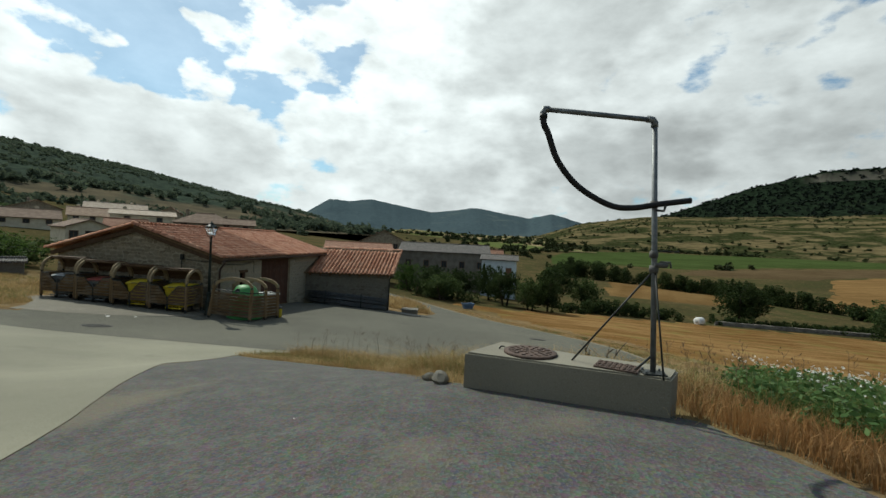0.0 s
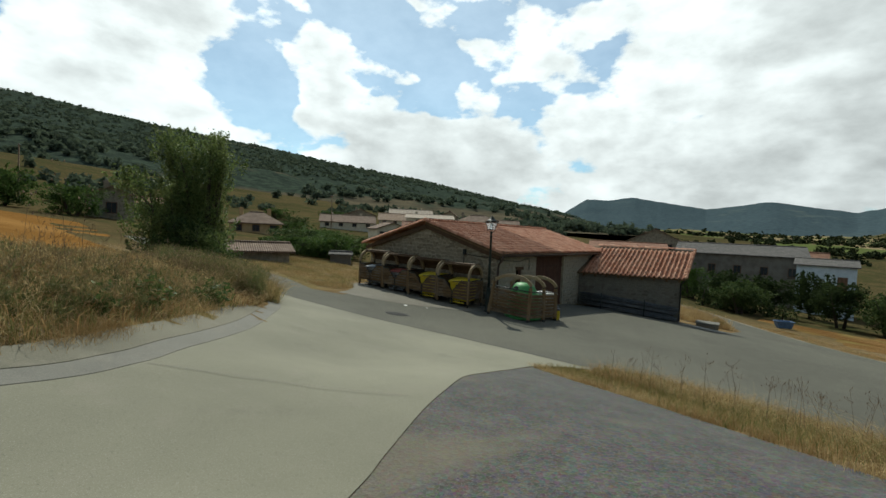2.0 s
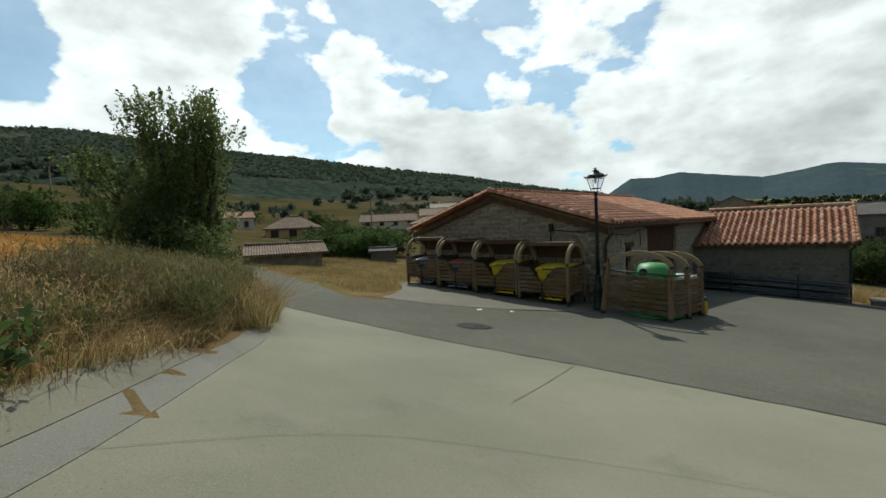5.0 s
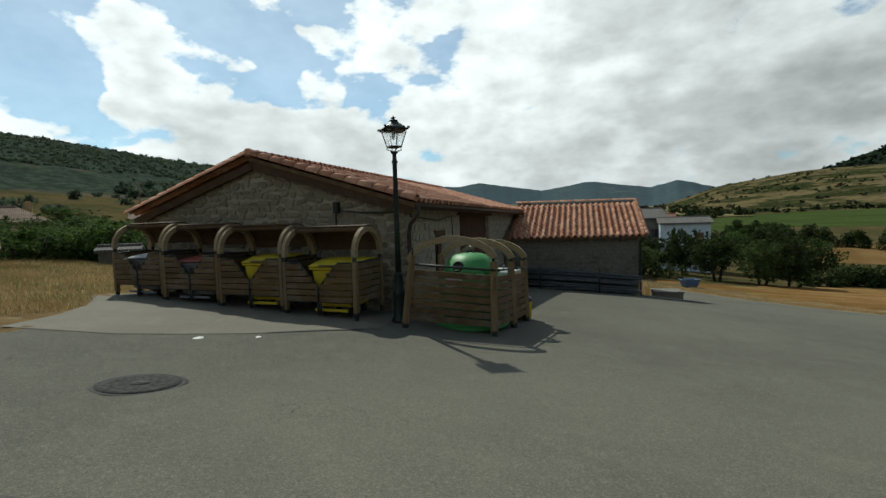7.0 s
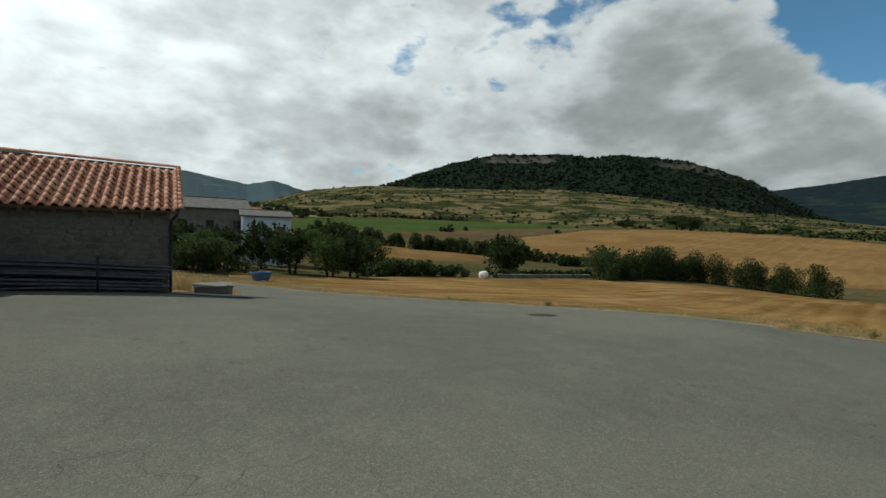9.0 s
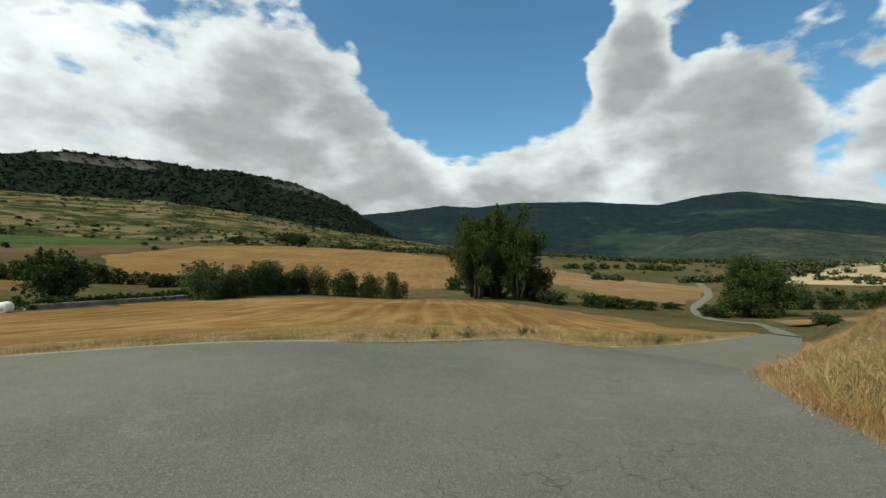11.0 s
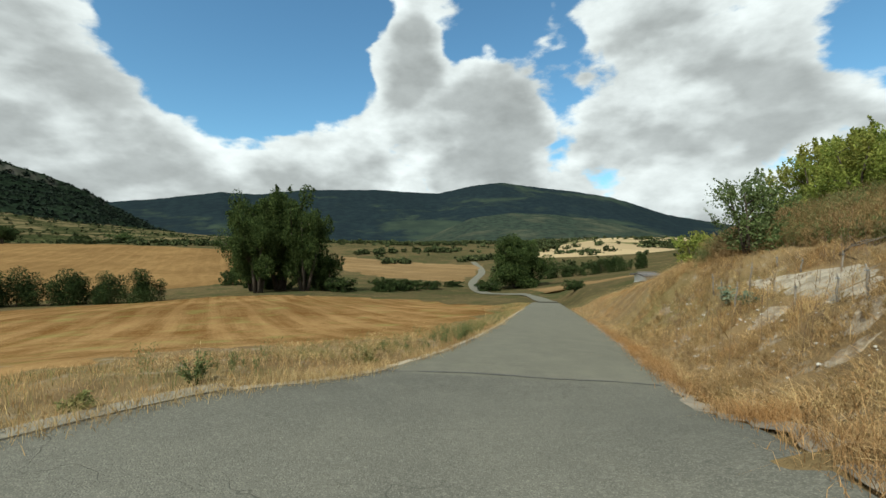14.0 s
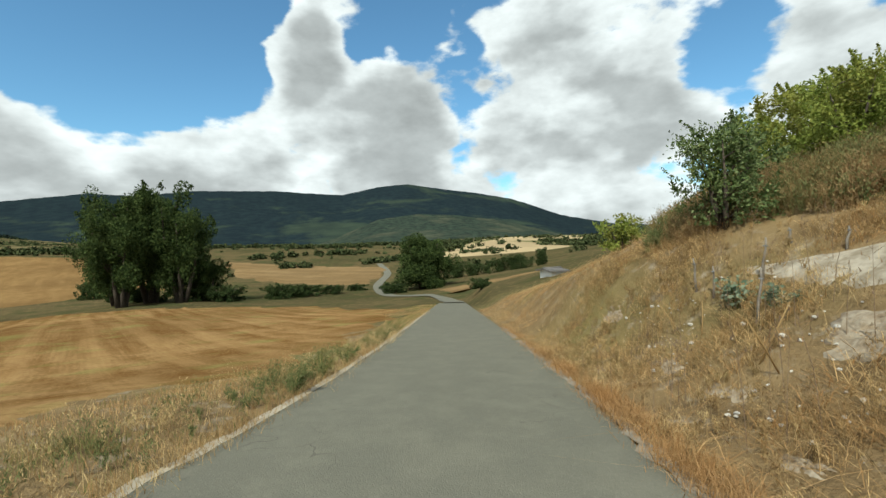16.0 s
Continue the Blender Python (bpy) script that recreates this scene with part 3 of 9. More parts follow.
TAN_FIELD = [(35, 159), (25, 117), (52, 114), (78, 130), (72, 150), (52, 166)]
PALE_FIELD = [(205, 36), (172, 18), (150, -10), (212, -34), (262, 41)]
FAR_FIELD = [(278, -97), (394, -144), (385, -185), (352, -222), (249, -153)]
paved("field_1", NEAR_FIELD, 0.05, stubble_material("orange_stubble", (0.125, 0.064, 0.018), (0.275, 0.172, 0.068), 71, 1.5, 0.35), 3.0, "orange-gold cut cereal stubble with drill rows", "field", 0.3)
paved("field_2", GOLD_FIELD, 0.2, stubble_material("gold_stubble", (0.16, 0.094, 0.034), (0.225, 0.142, 0.054), 72, 2.6), 9.0, "golden stubble field with curved drill rows", "field", 0.3)
paved("field_3", GREEN_FIELD, 0.2, stubble_material("green_crop", (0.045, 0.066, 0.018), (0.064, 0.088, 0.027), 100, 6), 10.0, "bright green irrigated crop field", "field", 0.3)
paved("field_4", BROWN_FIELD, 0.25, stubble_material("brown_fallow", (0.088, 0.062, 0.03), (0.115, 0.084, 0.042), 70, 5), 8.0, "brown fallow strip between fields", "field", 0.3)
paved("field_5", TAN_FIELD, 0.15, stubble_material("tan_stubble", (0.135, 0.08, 0.028), (0.19, 0.122, 0.048), 15, 4), 6.0, "tan stubble strip behind the hedge", "field", 0.3)
paved("field_6", PALE_FIELD, 0.15, stubble_material("pale_stubble", (0.17, 0.11, 0.045), (0.23, 0.158, 0.073), 35, 5), 8.0, "pale stubble field beyond the big trees", "field", 0.3)
VALE_FIELD = [(91, -12), (113, -17.5), (112, -29), (106, -42), (84, -32), (87, -21)]
paved("field_7", VALE_FIELD, 0.12, stubble_material("faded_stubble", (0.15, 0.095, 0.038), (0.22, 0.148, 0.066), 60, 4), 5.0, "faded stubble strip beside the winding road", "field", 0.3)
WEST_FIELD = [(-23, 5), (-22.5, 11.2), (-30, 12.6), (-40, 13.2), (-50, 14), (-56, 8), (-60, -4), (-50, -14), (-30, -8)]
paved("field_8", WEST_FIELD, 0.06, stubble_material("deep_orange_stubble", (0.185, 0.09, 0.022), (0.28, 0.15, 0.045), 70, 3), 3.0, "deep orange stubble strip west of the lane", "field", 0.3)


# ---------------------------------------------------------------- hills
def hill(name, profile, r0, r1, material, label, base=-6.0, rough=0.03, back=1.35, cliff=0.0, seed=1, nr=34, step=0.35, power=1.0):
    """A hill as a sector round the valley: profile gives (bearing left of +y, height in degrees above the eye level) of its crest."""
    az = np.arange(profile[0][0], profile[-1][0], -step if profile[0][0] > profile[-1][0] else step)
    pa, pe = np.array([p[0] for p in profile]), np.array([p[1] for p in profile])
    if pa[0] > pa[-1]:
        el = np.interp(-az, -pa, pe)
    else:
        el = np.interp(az, pa, pe)
    verts, rows = [], []
    fr = list(np.linspace(0, 1, nr)) + [1.08, 1.25]
    for i, a in enumerate(az):
        top = math.tan(radians(el[i] + 0.06 * noise.fractal(Vector((a * 1.1, seed * 3.0, 0.0)), 1.0, 2.0, 4))) * r1
        row = []
        for j, f in enumerate(fr):
            r = r0 + (r1 - r0) * f if f <= 1 else r1 * (1 + (f - 1) * (back - 1) / 0.25)
            x, y = -math.sin(radians(a)) * r, math.cos(radians(a)) * r + 15
            nz = noise.fractal(Vector((x, y, seed * 37.0)) * (6.0 / r1), 1.0, 2.1, 6)
            g = min(f, 1.0)
            if cliff:
                crag = cliff * smoothstep(-0.3, 0.25, noise.noise(Vector((a * 0.1, seed, 0.0))))
                h = (g ** power) * (1 - crag) + crag * smoothstep(0.93, 0.946, g)
            else:
                h = g ** power
            if f > 1:
                h = 1 - (f - 1) * 1.6
            damp = math.sin(math.pi * min(1, g)) + 0.12
            edge = smoothstep(0, 0.06, i / len(az)) * smoothstep(0, 0.06, 1 - (i + 1) / len(az))
            z = base + (top - base) * h + nz * rough * r1 * damp * 0.5
            row.append(len(verts))
            verts.append((x, y, z))
        rows.append(row)
    faces = [(a[j], a[j + 1], b[j + 1], b[j]) for a, b in zip(rows, rows[1:]) for j in range(len(fr) - 1)]
    ob = raw(name, verts, faces, material, smooth=True)
    if sum(p.normal.z for p in ob.data.polygons) < 0:
        ob.data.flip_normals()
    return tagged(ob, label, "hill", kind="structure")


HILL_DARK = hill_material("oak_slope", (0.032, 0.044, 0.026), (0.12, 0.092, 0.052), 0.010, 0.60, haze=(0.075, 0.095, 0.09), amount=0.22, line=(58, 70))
# The mesa lies under cloud shade, which is darkened into its slope colours.
HILL_MESA = hill_material("mesa_slope_shaded", (0.012, 0.019, 0.011), (0.034, 0.041, 0.021), 0.008, 0.62, rock=(0.30, 0.27, 0.23))
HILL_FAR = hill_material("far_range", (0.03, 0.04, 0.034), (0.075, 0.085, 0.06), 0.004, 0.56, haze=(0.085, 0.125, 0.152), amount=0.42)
# Cloud shade over this range is painted in as near-black and lighter patches.
HILL_DOME = hill_material("dome_slope_cloud_shaded", (0.005, 0.009, 0.007), (0.026, 0.036, 0.016), 0.002, 0.50, haze=(0.05, 0.075, 0.10), amount=0.16)
HILL_SCRUB = hill_material("scrub_slope", (0.034, 0.040, 0.016), (0.150, 0.120, 0.060), 0.022, 0.46)

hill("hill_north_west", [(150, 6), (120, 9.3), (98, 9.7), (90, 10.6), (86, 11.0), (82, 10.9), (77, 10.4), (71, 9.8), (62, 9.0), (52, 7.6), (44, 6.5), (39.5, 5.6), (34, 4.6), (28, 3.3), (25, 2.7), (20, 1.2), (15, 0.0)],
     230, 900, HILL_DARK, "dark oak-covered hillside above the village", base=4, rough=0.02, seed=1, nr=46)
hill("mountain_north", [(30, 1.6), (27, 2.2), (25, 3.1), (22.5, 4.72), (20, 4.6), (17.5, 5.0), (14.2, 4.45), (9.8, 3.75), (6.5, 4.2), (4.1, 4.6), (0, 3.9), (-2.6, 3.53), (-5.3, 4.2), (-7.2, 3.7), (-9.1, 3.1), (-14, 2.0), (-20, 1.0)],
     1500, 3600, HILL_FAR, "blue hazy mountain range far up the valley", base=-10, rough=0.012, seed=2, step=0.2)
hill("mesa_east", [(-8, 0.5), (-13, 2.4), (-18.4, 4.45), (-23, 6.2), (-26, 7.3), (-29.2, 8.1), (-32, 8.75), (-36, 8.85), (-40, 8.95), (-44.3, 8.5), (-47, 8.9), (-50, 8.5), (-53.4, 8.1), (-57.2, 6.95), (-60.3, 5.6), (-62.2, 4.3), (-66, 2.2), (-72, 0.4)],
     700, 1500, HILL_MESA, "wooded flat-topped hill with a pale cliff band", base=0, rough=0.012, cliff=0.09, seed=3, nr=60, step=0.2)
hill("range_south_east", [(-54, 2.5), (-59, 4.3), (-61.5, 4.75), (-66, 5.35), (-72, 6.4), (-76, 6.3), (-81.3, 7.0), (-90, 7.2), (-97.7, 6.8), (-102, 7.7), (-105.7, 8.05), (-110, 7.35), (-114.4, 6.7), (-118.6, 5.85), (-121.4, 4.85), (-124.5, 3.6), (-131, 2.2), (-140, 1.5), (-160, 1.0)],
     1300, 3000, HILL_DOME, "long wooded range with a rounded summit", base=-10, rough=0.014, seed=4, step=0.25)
hill("scrub_hill", [(4, 0.3), (-4, 1.6), (-9.2, 3.3), (-16, 4.25), (-26, 4.4), (-33, 4.5), (-40.5, 4.8), (-46, 4.4), (-51, 3.9), (-57, 3.0), (-63.5, 2.2), (-70, 1.5), (-80, 0.9), (-95, 0.5), (-112, 0.9), (-130, 1.0), (-150, 1.6)],
     430, 980, HILL_SCRUB, "terraced scrub slope with pale clearings", base=2, rough=0.006, seed=5, nr=40)

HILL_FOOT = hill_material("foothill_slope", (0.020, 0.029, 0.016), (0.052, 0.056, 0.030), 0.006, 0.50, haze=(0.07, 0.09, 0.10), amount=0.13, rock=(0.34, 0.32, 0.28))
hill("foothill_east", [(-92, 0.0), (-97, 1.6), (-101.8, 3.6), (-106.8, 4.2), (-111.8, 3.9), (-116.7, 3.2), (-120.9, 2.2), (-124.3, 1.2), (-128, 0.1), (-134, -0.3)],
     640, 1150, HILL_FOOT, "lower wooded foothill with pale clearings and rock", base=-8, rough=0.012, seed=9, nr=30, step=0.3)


def far_fields_material(name, pale, green, share):
    """Sunlit strips of stubble, some of them green, divided as the farms divide them."""
    k = Mat(name, 1.0)
    k.b.inputs["Specular IOR Level"].default_value = 0.0
    v = k.world()
    cell = k.voronoi(k.turned(v, 25, (0.011, 0.022, 0.0)), 1.0, out="Color")
    sep = k.n.new("ShaderNodeSeparateColor")
    k.l.new(cell, sep.inputs[0])
    c = k.mix(sep.outputs[0], tuple(0.64 * q for q in pale), pale)
    c = k.mix(k.ramp(sep.outputs[1], share, share + 0.03), c, green)
    c = k.mix(k.math("MULTIPLY", k.ramp(k.noise(v, 0.05, 5, 0.65), 0.5, 0.7), 0.4), c, tuple(0.5 * q for q in pale))
    return k.color(c).m


hill("far_fields", [(-103, -1.6), (-107, -0.4), (-111, 0.5), (-115, 0.85), (-119, 0.95), (-126, 0.85), (-131, 0.3), (-136, -0.6)],
     250, 620, far_fields_material("far_pale_fields", (0.42, 0.325, 0.185), (0.11, 0.105, 0.045), 0.68), "pale sunlit stubble fields rising beyond the valley floor", base=-7.8, rough=0.002, seed=12, nr=30, step=0.5, power=0.5)

hill("vale_fields", [(26, 0.3), (19.6, 1.0), (12.4, 1.65), (7, 1.4), (2, 1.3), (-2, 1.4), (-5, 1.25), (-8, 0.9), (-12, 0.2)],
     330, 900, far_fields_material("vale_strips", (0.24, 0.19, 0.105), (0.085, 0.105, 0.035), 0.45), "tan and green field strips below the far mountains", base=0.3, rough=0.002, seed=13, nr=30, step=0.4, power=0.8)


# ---------------------------------------------------------------- more materials
def stone_material(name, a, b, c):
    k = Mat(name, 0.92)
    v = k.world()
    fine, mid = k.noise(v, 38, 5, 0.7), k.noise(v, 7, 5, 0.6)
    own = k.rand()
    col = k.mix(own, a, b)
    col = k.mix(k.math("MULTIPLY", k.ramp(mid, 0.45, 0.7), 0.5), col, c)
    col = k.mix(k.math("MULTIPLY", k.ramp(fine, 0.5, 0.75), 0.4), col, tuple(0.5 * q for q in a))
    return k.color(col).bump(k.math("ADD", fine, mid), 0.02, 0.7).m


def tile_material(name, joined=False):
    k = Mat(name, 0.85)
    v = k.world()
    own = k.island() if joined else k.rand()
    t = k.n.new("ShaderNodeValToRGB")
    t.color_ramp.elements[0].color, t.color_ramp.elements[1].color = (0.39, 0.17, 0.098, 1), (0.57, 0.32, 0.205, 1)
    mid = t.color_ramp.elements.new(0.5)
    mid.color = (0.47, 0.225, 0.132, 1)
    k.l.new(own, t.inputs[0])
    c = k.mix(k.math("MULTIPLY", k.ramp(k.noise(v, 3.5, 5), 0.5, 0.72), 0.4), t.outputs[0], (0.14, 0.07, 0.05))
    c = k.mix(k.math("MULTIPLY", k.ramp(k.noise(v, 30, 4, 0.7), 0.5, 0.72), 0.3), c, (0.40, 0.27, 0.19))
    return k.color(c).bump(k.noise(v, 90, 3), 0.004, 0.5).m


def wood_material(name, a, b, axis=0, grey=0.3):
    """Weathered timber with grain along one axis of the piece."""
    k = Mat(name, 0.82)
    s = [22.0, 22.0, 22.0]
    s[axis] = 1.2
    v = k.local()
    grain = k.noise(k.scaled(v, tuple(s)), 1.0, 5, 0.6, 0.6)
    c = k.mix(k.ramp(grain, 0.3, 0.7), a, b)
    c = k.mix(k.math("MULTIPLY", k.rand(), 0.45), c, tuple(0.62 * q for q in a))
    c = k.mix(k.math("MULTIPLY", k.ramp(k.noise(k.world(), 2.5, 5), 0.45, 0.7), grey), c, (0.24, 0.22, 0.18))
    return k.color(c).bump(grain, 0.004, 0.5).m


STONE = stone_material("rubble_stone", (0.175, 0.14, 0.092), (0.285, 0.24, 0.165), (0.21, 0.185, 0.14))
STONE_PALE = stone_material("dressed_stone", (0.20, 0.178, 0.13), (0.36, 0.325, 0.25), (0.27, 0.245, 0.19))
MORTAR = simple("lime_mortar", (0.27, 0.235, 0.165), (0.38, 0.335, 0.245), 5, 0.95, bump=0.01)
TILE, TILE_FAR = tile_material("clay_tile"), tile_material("clay_tile_joined", True)
BATTEN = simple("roof_boarding", (0.10, 0.065, 0.035), (0.17, 0.11, 0.06), 4, 0.85)
WOOD_X = wood_material("stained_pine_boards", (0.085, 0.052, 0.023), (0.165, 0.105, 0.046), 0, 0.3)
WOOD_Z = wood_material("stained_pine_posts", (0.13, 0.082, 0.036), (0.22, 0.145, 0.07), 2, 0.25)
WOOD_ARCH = wood_material("laminated_pine_arch", (0.23, 0.165, 0.085), (0.34, 0.26, 0.15), 1, 0.4)
DOOR_WOOD = wood_material("red_brown_door_boards", (0.055, 0.024, 0.014), (0.095, 0.042, 0.024), 2, 0.08)
FASCIA = wood_material("varnished_rafter", (0.06, 0.034, 0.017), (0.11, 0.064, 0.032), 1, 0.1)
IRON = simple("black_painted_iron", (0.012, 0.014, 0.013), (0.03, 0.034, 0.03), 9, 0.5, bump=0.001)
LAMP_GREEN = simple("dark_green_iron", (0.010, 0.016, 0.013), (0.022, 0.032, 0.027), 8, 0.45, bump=0.001)
ZINC = simple("weathered_galvanised_pipe", (0.10, 0.11, 0.115), (0.19, 0.205, 0.21), 7, 0.55, 0.5, bump=0.001)
GUTTER = simple("brown_gutter", (0.05, 0.035, 0.028), (0.085, 0.055, 0.042), 6, 0.5, bump=0.001)
RUBBER = simple("black_rubber_hose", (0.010, 0.010, 0.010), (0.022, 0.022, 0.022), 12, 0.6, bump=0.001)
RUST = simple("rusty_cast_iron", (0.05, 0.034, 0.027), (0.105, 0.066, 0.048), 18, 0.85, 0.2, bump=0.003)
CAST = simple("worn_cast_iron", (0.05, 0.05, 0.047), (0.10, 0.098, 0.09), 14, 0.7, 0.2, bump=0.003)
GREEN_PLASTIC = simple("green_moulded_plastic", (0.045, 0.20, 0.055), (0.075, 0.27, 0.085), 3, 0.5, bump=0.001)
YELLOW_PLASTIC = simple("yellow_plastic", (0.42, 0.31, 0.012), (0.52, 0.40, 0.03), 3, 0.5, bump=0.001)
GREY_PLASTIC = simple("grey_plastic", (0.13, 0.145, 0.15), (0.2, 0.215, 0.22), 3, 0.5, bump=0.001)
DARK_PLASTIC = simple("dark_plastic", (0.03, 0.032, 0.034), (0.05, 0.052, 0.054), 4, 0.5, bump=0.001)
RED_PLASTIC = simple("red_plastic", (0.25, 0.05, 0.04), (0.33, 0.085, 0.06), 3, 0.5, bump=0.001)
WHITE_PAINT = simple("off_white_paint", (0.62, 0.61, 0.57), (0.74, 0.73, 0.69), 4, 0.6, bump=0.001)
PALE_METAL = simple("pale_sheet_metal", (0.34, 0.35, 0.33), (0.44, 0.45, 0.43), 3, 0.5, 0.2, bump=0.001)
BLOCK = concrete_material("cast_concrete_block", (0.15, 0.139, 0.105), (0.225, 0.208, 0.16))
KERB = concrete_material("kerb_concrete", (0.12, 0.115, 0.096), (0.165, 0.158, 0.132))
TAR = simple("tar_line", (0.035, 0.035, 0.034), (0.07, 0.068, 0.062), 3, 0.9, bump=0.003)
BRIGHT = simple("white_stone", (0.33, 0.31, 0.265), (0.46, 0.44, 0.385), 8, 0.9, bump=0.006)

glass = Mat("lantern_glass", 0.08)
glass.color((0.9, 0.92, 0.9))
glass.b.inputs["Transmission Weight"].default_value = 0.9
glass.b.inputs["Alpha"].default_value = 0.35
LANTERN_GLASS = glass.m
pane = Mat("window_glass", 0.1)
pane.color((0.03, 0.035, 0.04))
pane.b.inputs["Specular IOR Level"].default_value = 0.6
PANE = pane.m


# ---------------------------------------------------------------- strips on the paving
def strip(name, line, width, lift, material, label, category, side=0.0, depth=0.0, wob=0.0):
    """A band along a line in plan; with depth it is a body with a rim."""
    pts = [Vector((*p, 0)) for p in line]
    rng = random.Random(len(line) * 7 + int(width * 100))
    ls, rs = [], []
    for i, p in enumerate(pts):
        d = (pts[min(i + 1, len(pts) - 1)] - pts[max(i - 1, 0)]).normalized()
        nrm = Vector((-d.y, d.x, 0))
        a = p + nrm * (side + width / 2 + rng.uniform(-wob, wob))
        b = p + nrm * (side - width / 2 + rng.uniform(-wob, wob))
        za, zb = land(a.x, a.y) + lift, land(b.x, b.y) + lift
        ls.append((a.x, a.y, za))
        rs.append((b.x, b.y, zb))
    n = len(pts)
    verts = ls + rs
    faces = [(i, n + i, n + i + 1, i + 1) for i in range(n - 1)]
    if depth:
        verts += [(x, y, z - depth) for x, y, z in ls + rs]
        faces += [(i, i + 1, 2 * n + i + 1, 2 * n + i) for i in range(n - 1)]
        faces += [(n + i + 1, n + i, 3 * n + i, 3 * n + i + 1) for i in range(n - 1)]
        faces += [(0, 2 * n, 3 * n, n), (n - 1, 2 * n - 1, 4 * n - 1, 3 * n - 1)]
    ob = raw(name, verts, faces, material, smooth=not depth)
    return tagged(ob, label, category, kind="structure")


kerb_line = smooth_line(LANE_KERB[1:], 6)
MARGIN = concrete_material("stained_margin_concrete", (0.105, 0.098, 0.068), (0.16, 0.148, 0.106))
strip("gutter_band", kerb_line, 0.30, 0.02, KERB, "grey concrete gutter band edging the lane", "kerb", side=0.15, depth=0.1)
strip("kerb_slab", kerb_line[:37], 0.47, 0.026, MARGIN, "worn concrete margin between the lane and the grass", "kerb", side=0.536, depth=0.14)
field_kerb = smooth_line(ROAD_L[7:16], 8)
PALE_KERB = concrete_material("worn_pale_kerb", (0.16, 0.148, 0.112), (0.23, 0.213, 0.165))
strip("road_kerb", field_kerb, 0.24, 0.026, PALE_KERB, "low pale concrete kerb along the field side", "kerb", side=-0.10, depth=0.12, wob=0.012)
strip("trim_road_edge", smooth_line(ROAD_L[1:8], 8), 0.12, 0.016, simple("dusty_edge", (0.27, 0.23, 0.165), (0.36, 0.32, 0.24), 5, 0.95), "dusty gravel margin of the road", "road edge", side=0.02, wob=0.03)
strip("trim_bank_edge", smooth_line(ROAD_R[4:13], 8), 0.15, 0.016, simple("pale_grit_edge", (0.12, 0.105, 0.08), (0.24, 0.205, 0.15), 5, 0.95), "pale gritty margin at the foot of the bank", "road edge", side=-0.06, wob=0.06)
FADED_TAR = simple("worn_tar", (0.05, 0.05, 0.047), (0.085, 0.084, 0.077), 9, 0.95)
strip("tar_joint", smooth_line([(12.3, 14.75), (12.6, 15.3), (12.8, 15.95), (13.1, 16.5), (13.35, 17.2), (13.5, 18.1)], 6), 0.05, 0.018, FADED_TAR, "cracked tar joint across the road", "road joint", wob=0.02)
FADED = simple("faded_joint", (0.10, 0.096, 0.082), (0.15, 0.144, 0.122), 4, 0.95)
strip("lane_joint", [(-5.0, 5.15), (-4.7, 5.6), (-4.2, 6.15), (-3.1, 6.95)], 0.009, 0.024, FADED, "dark joint across the concrete lane", "lane joint")
strip("lane_joint", [(-7.4, 11.0), (-7.57, 11.69), (-7.85, 12.7), (-8.08, 13.5)], 0.009, 0.024, FADED, "dark joint across the concrete lane", "lane joint")
strip("lane_joint", smooth_line([(-7.58, 7.65), (-7.5, 8.8), (-7.05, 9.65), (-5.96, 10.5), (-4.3, 11.2)], 5), 0.004, 0.024, FADED, "faint hairline joint in the concrete lane", "lane joint")
strip("lane_joint", smooth_line(LANE_FAR, 5), 0.05, 0.025, TAR, "dark seam between lane and asphalt", "lane joint", wob=0.02)
paved("pad", [(-19.2, 19.0), (-18.6, 20.6), (-11.2, 21.2), (-10.9, 19.2), (-11.2, 18.75), (-12.55, 17.5), (-14.1, 16.4), (-15.9, 15.75), (-16.6, 16.9), (-17.6, 18.0)], 0.02, PAD, 0.6,
      "pale concrete pad before the bin shelters", "pad")
strip("drain_slot", [(-12.3, 17.75), (-11.75, 18.3), (-11.1, 18.85)], 0.07, 0.026, IRON, "narrow iron drain slot at the pad's edge", "drain")


# ---------------------------------------------------------------- stone walls and tiled roofs
def stone_meshes(seed, material):
    rng = random.Random(seed)
    out = []
    for _ in range(6):
        bm = bmesh.new()
        add_box(bm, -0.5, -0.5, -0.5, 0.5, 0.5, 0.5)
        for q in bm.verts:
            q.co += Vector((rng.uniform(-0.14, 0.14), 0, rng.uniform(-0.17, 0.17)))
            if q.co.y < 0:
                q.co.x *= 0.86
                q.co.z *= 0.82
        top = [f for f in bm.faces if f.normal.y < -0.5]
        r = bmesh.ops.inset_individual(bm, faces=top, thickness=0.12, depth=0.0)
        for f in top:
            for q in f.verts:
                q.co.y -= 0.22 + rng.uniform(-0.08, 0.08)
        bm.normal_update()
        me = bpy.data.meshes.new("stone")
        bm.to_mesh(me)
        bm.free()
        me.materials.append(material)
        out.append(me)
    return out


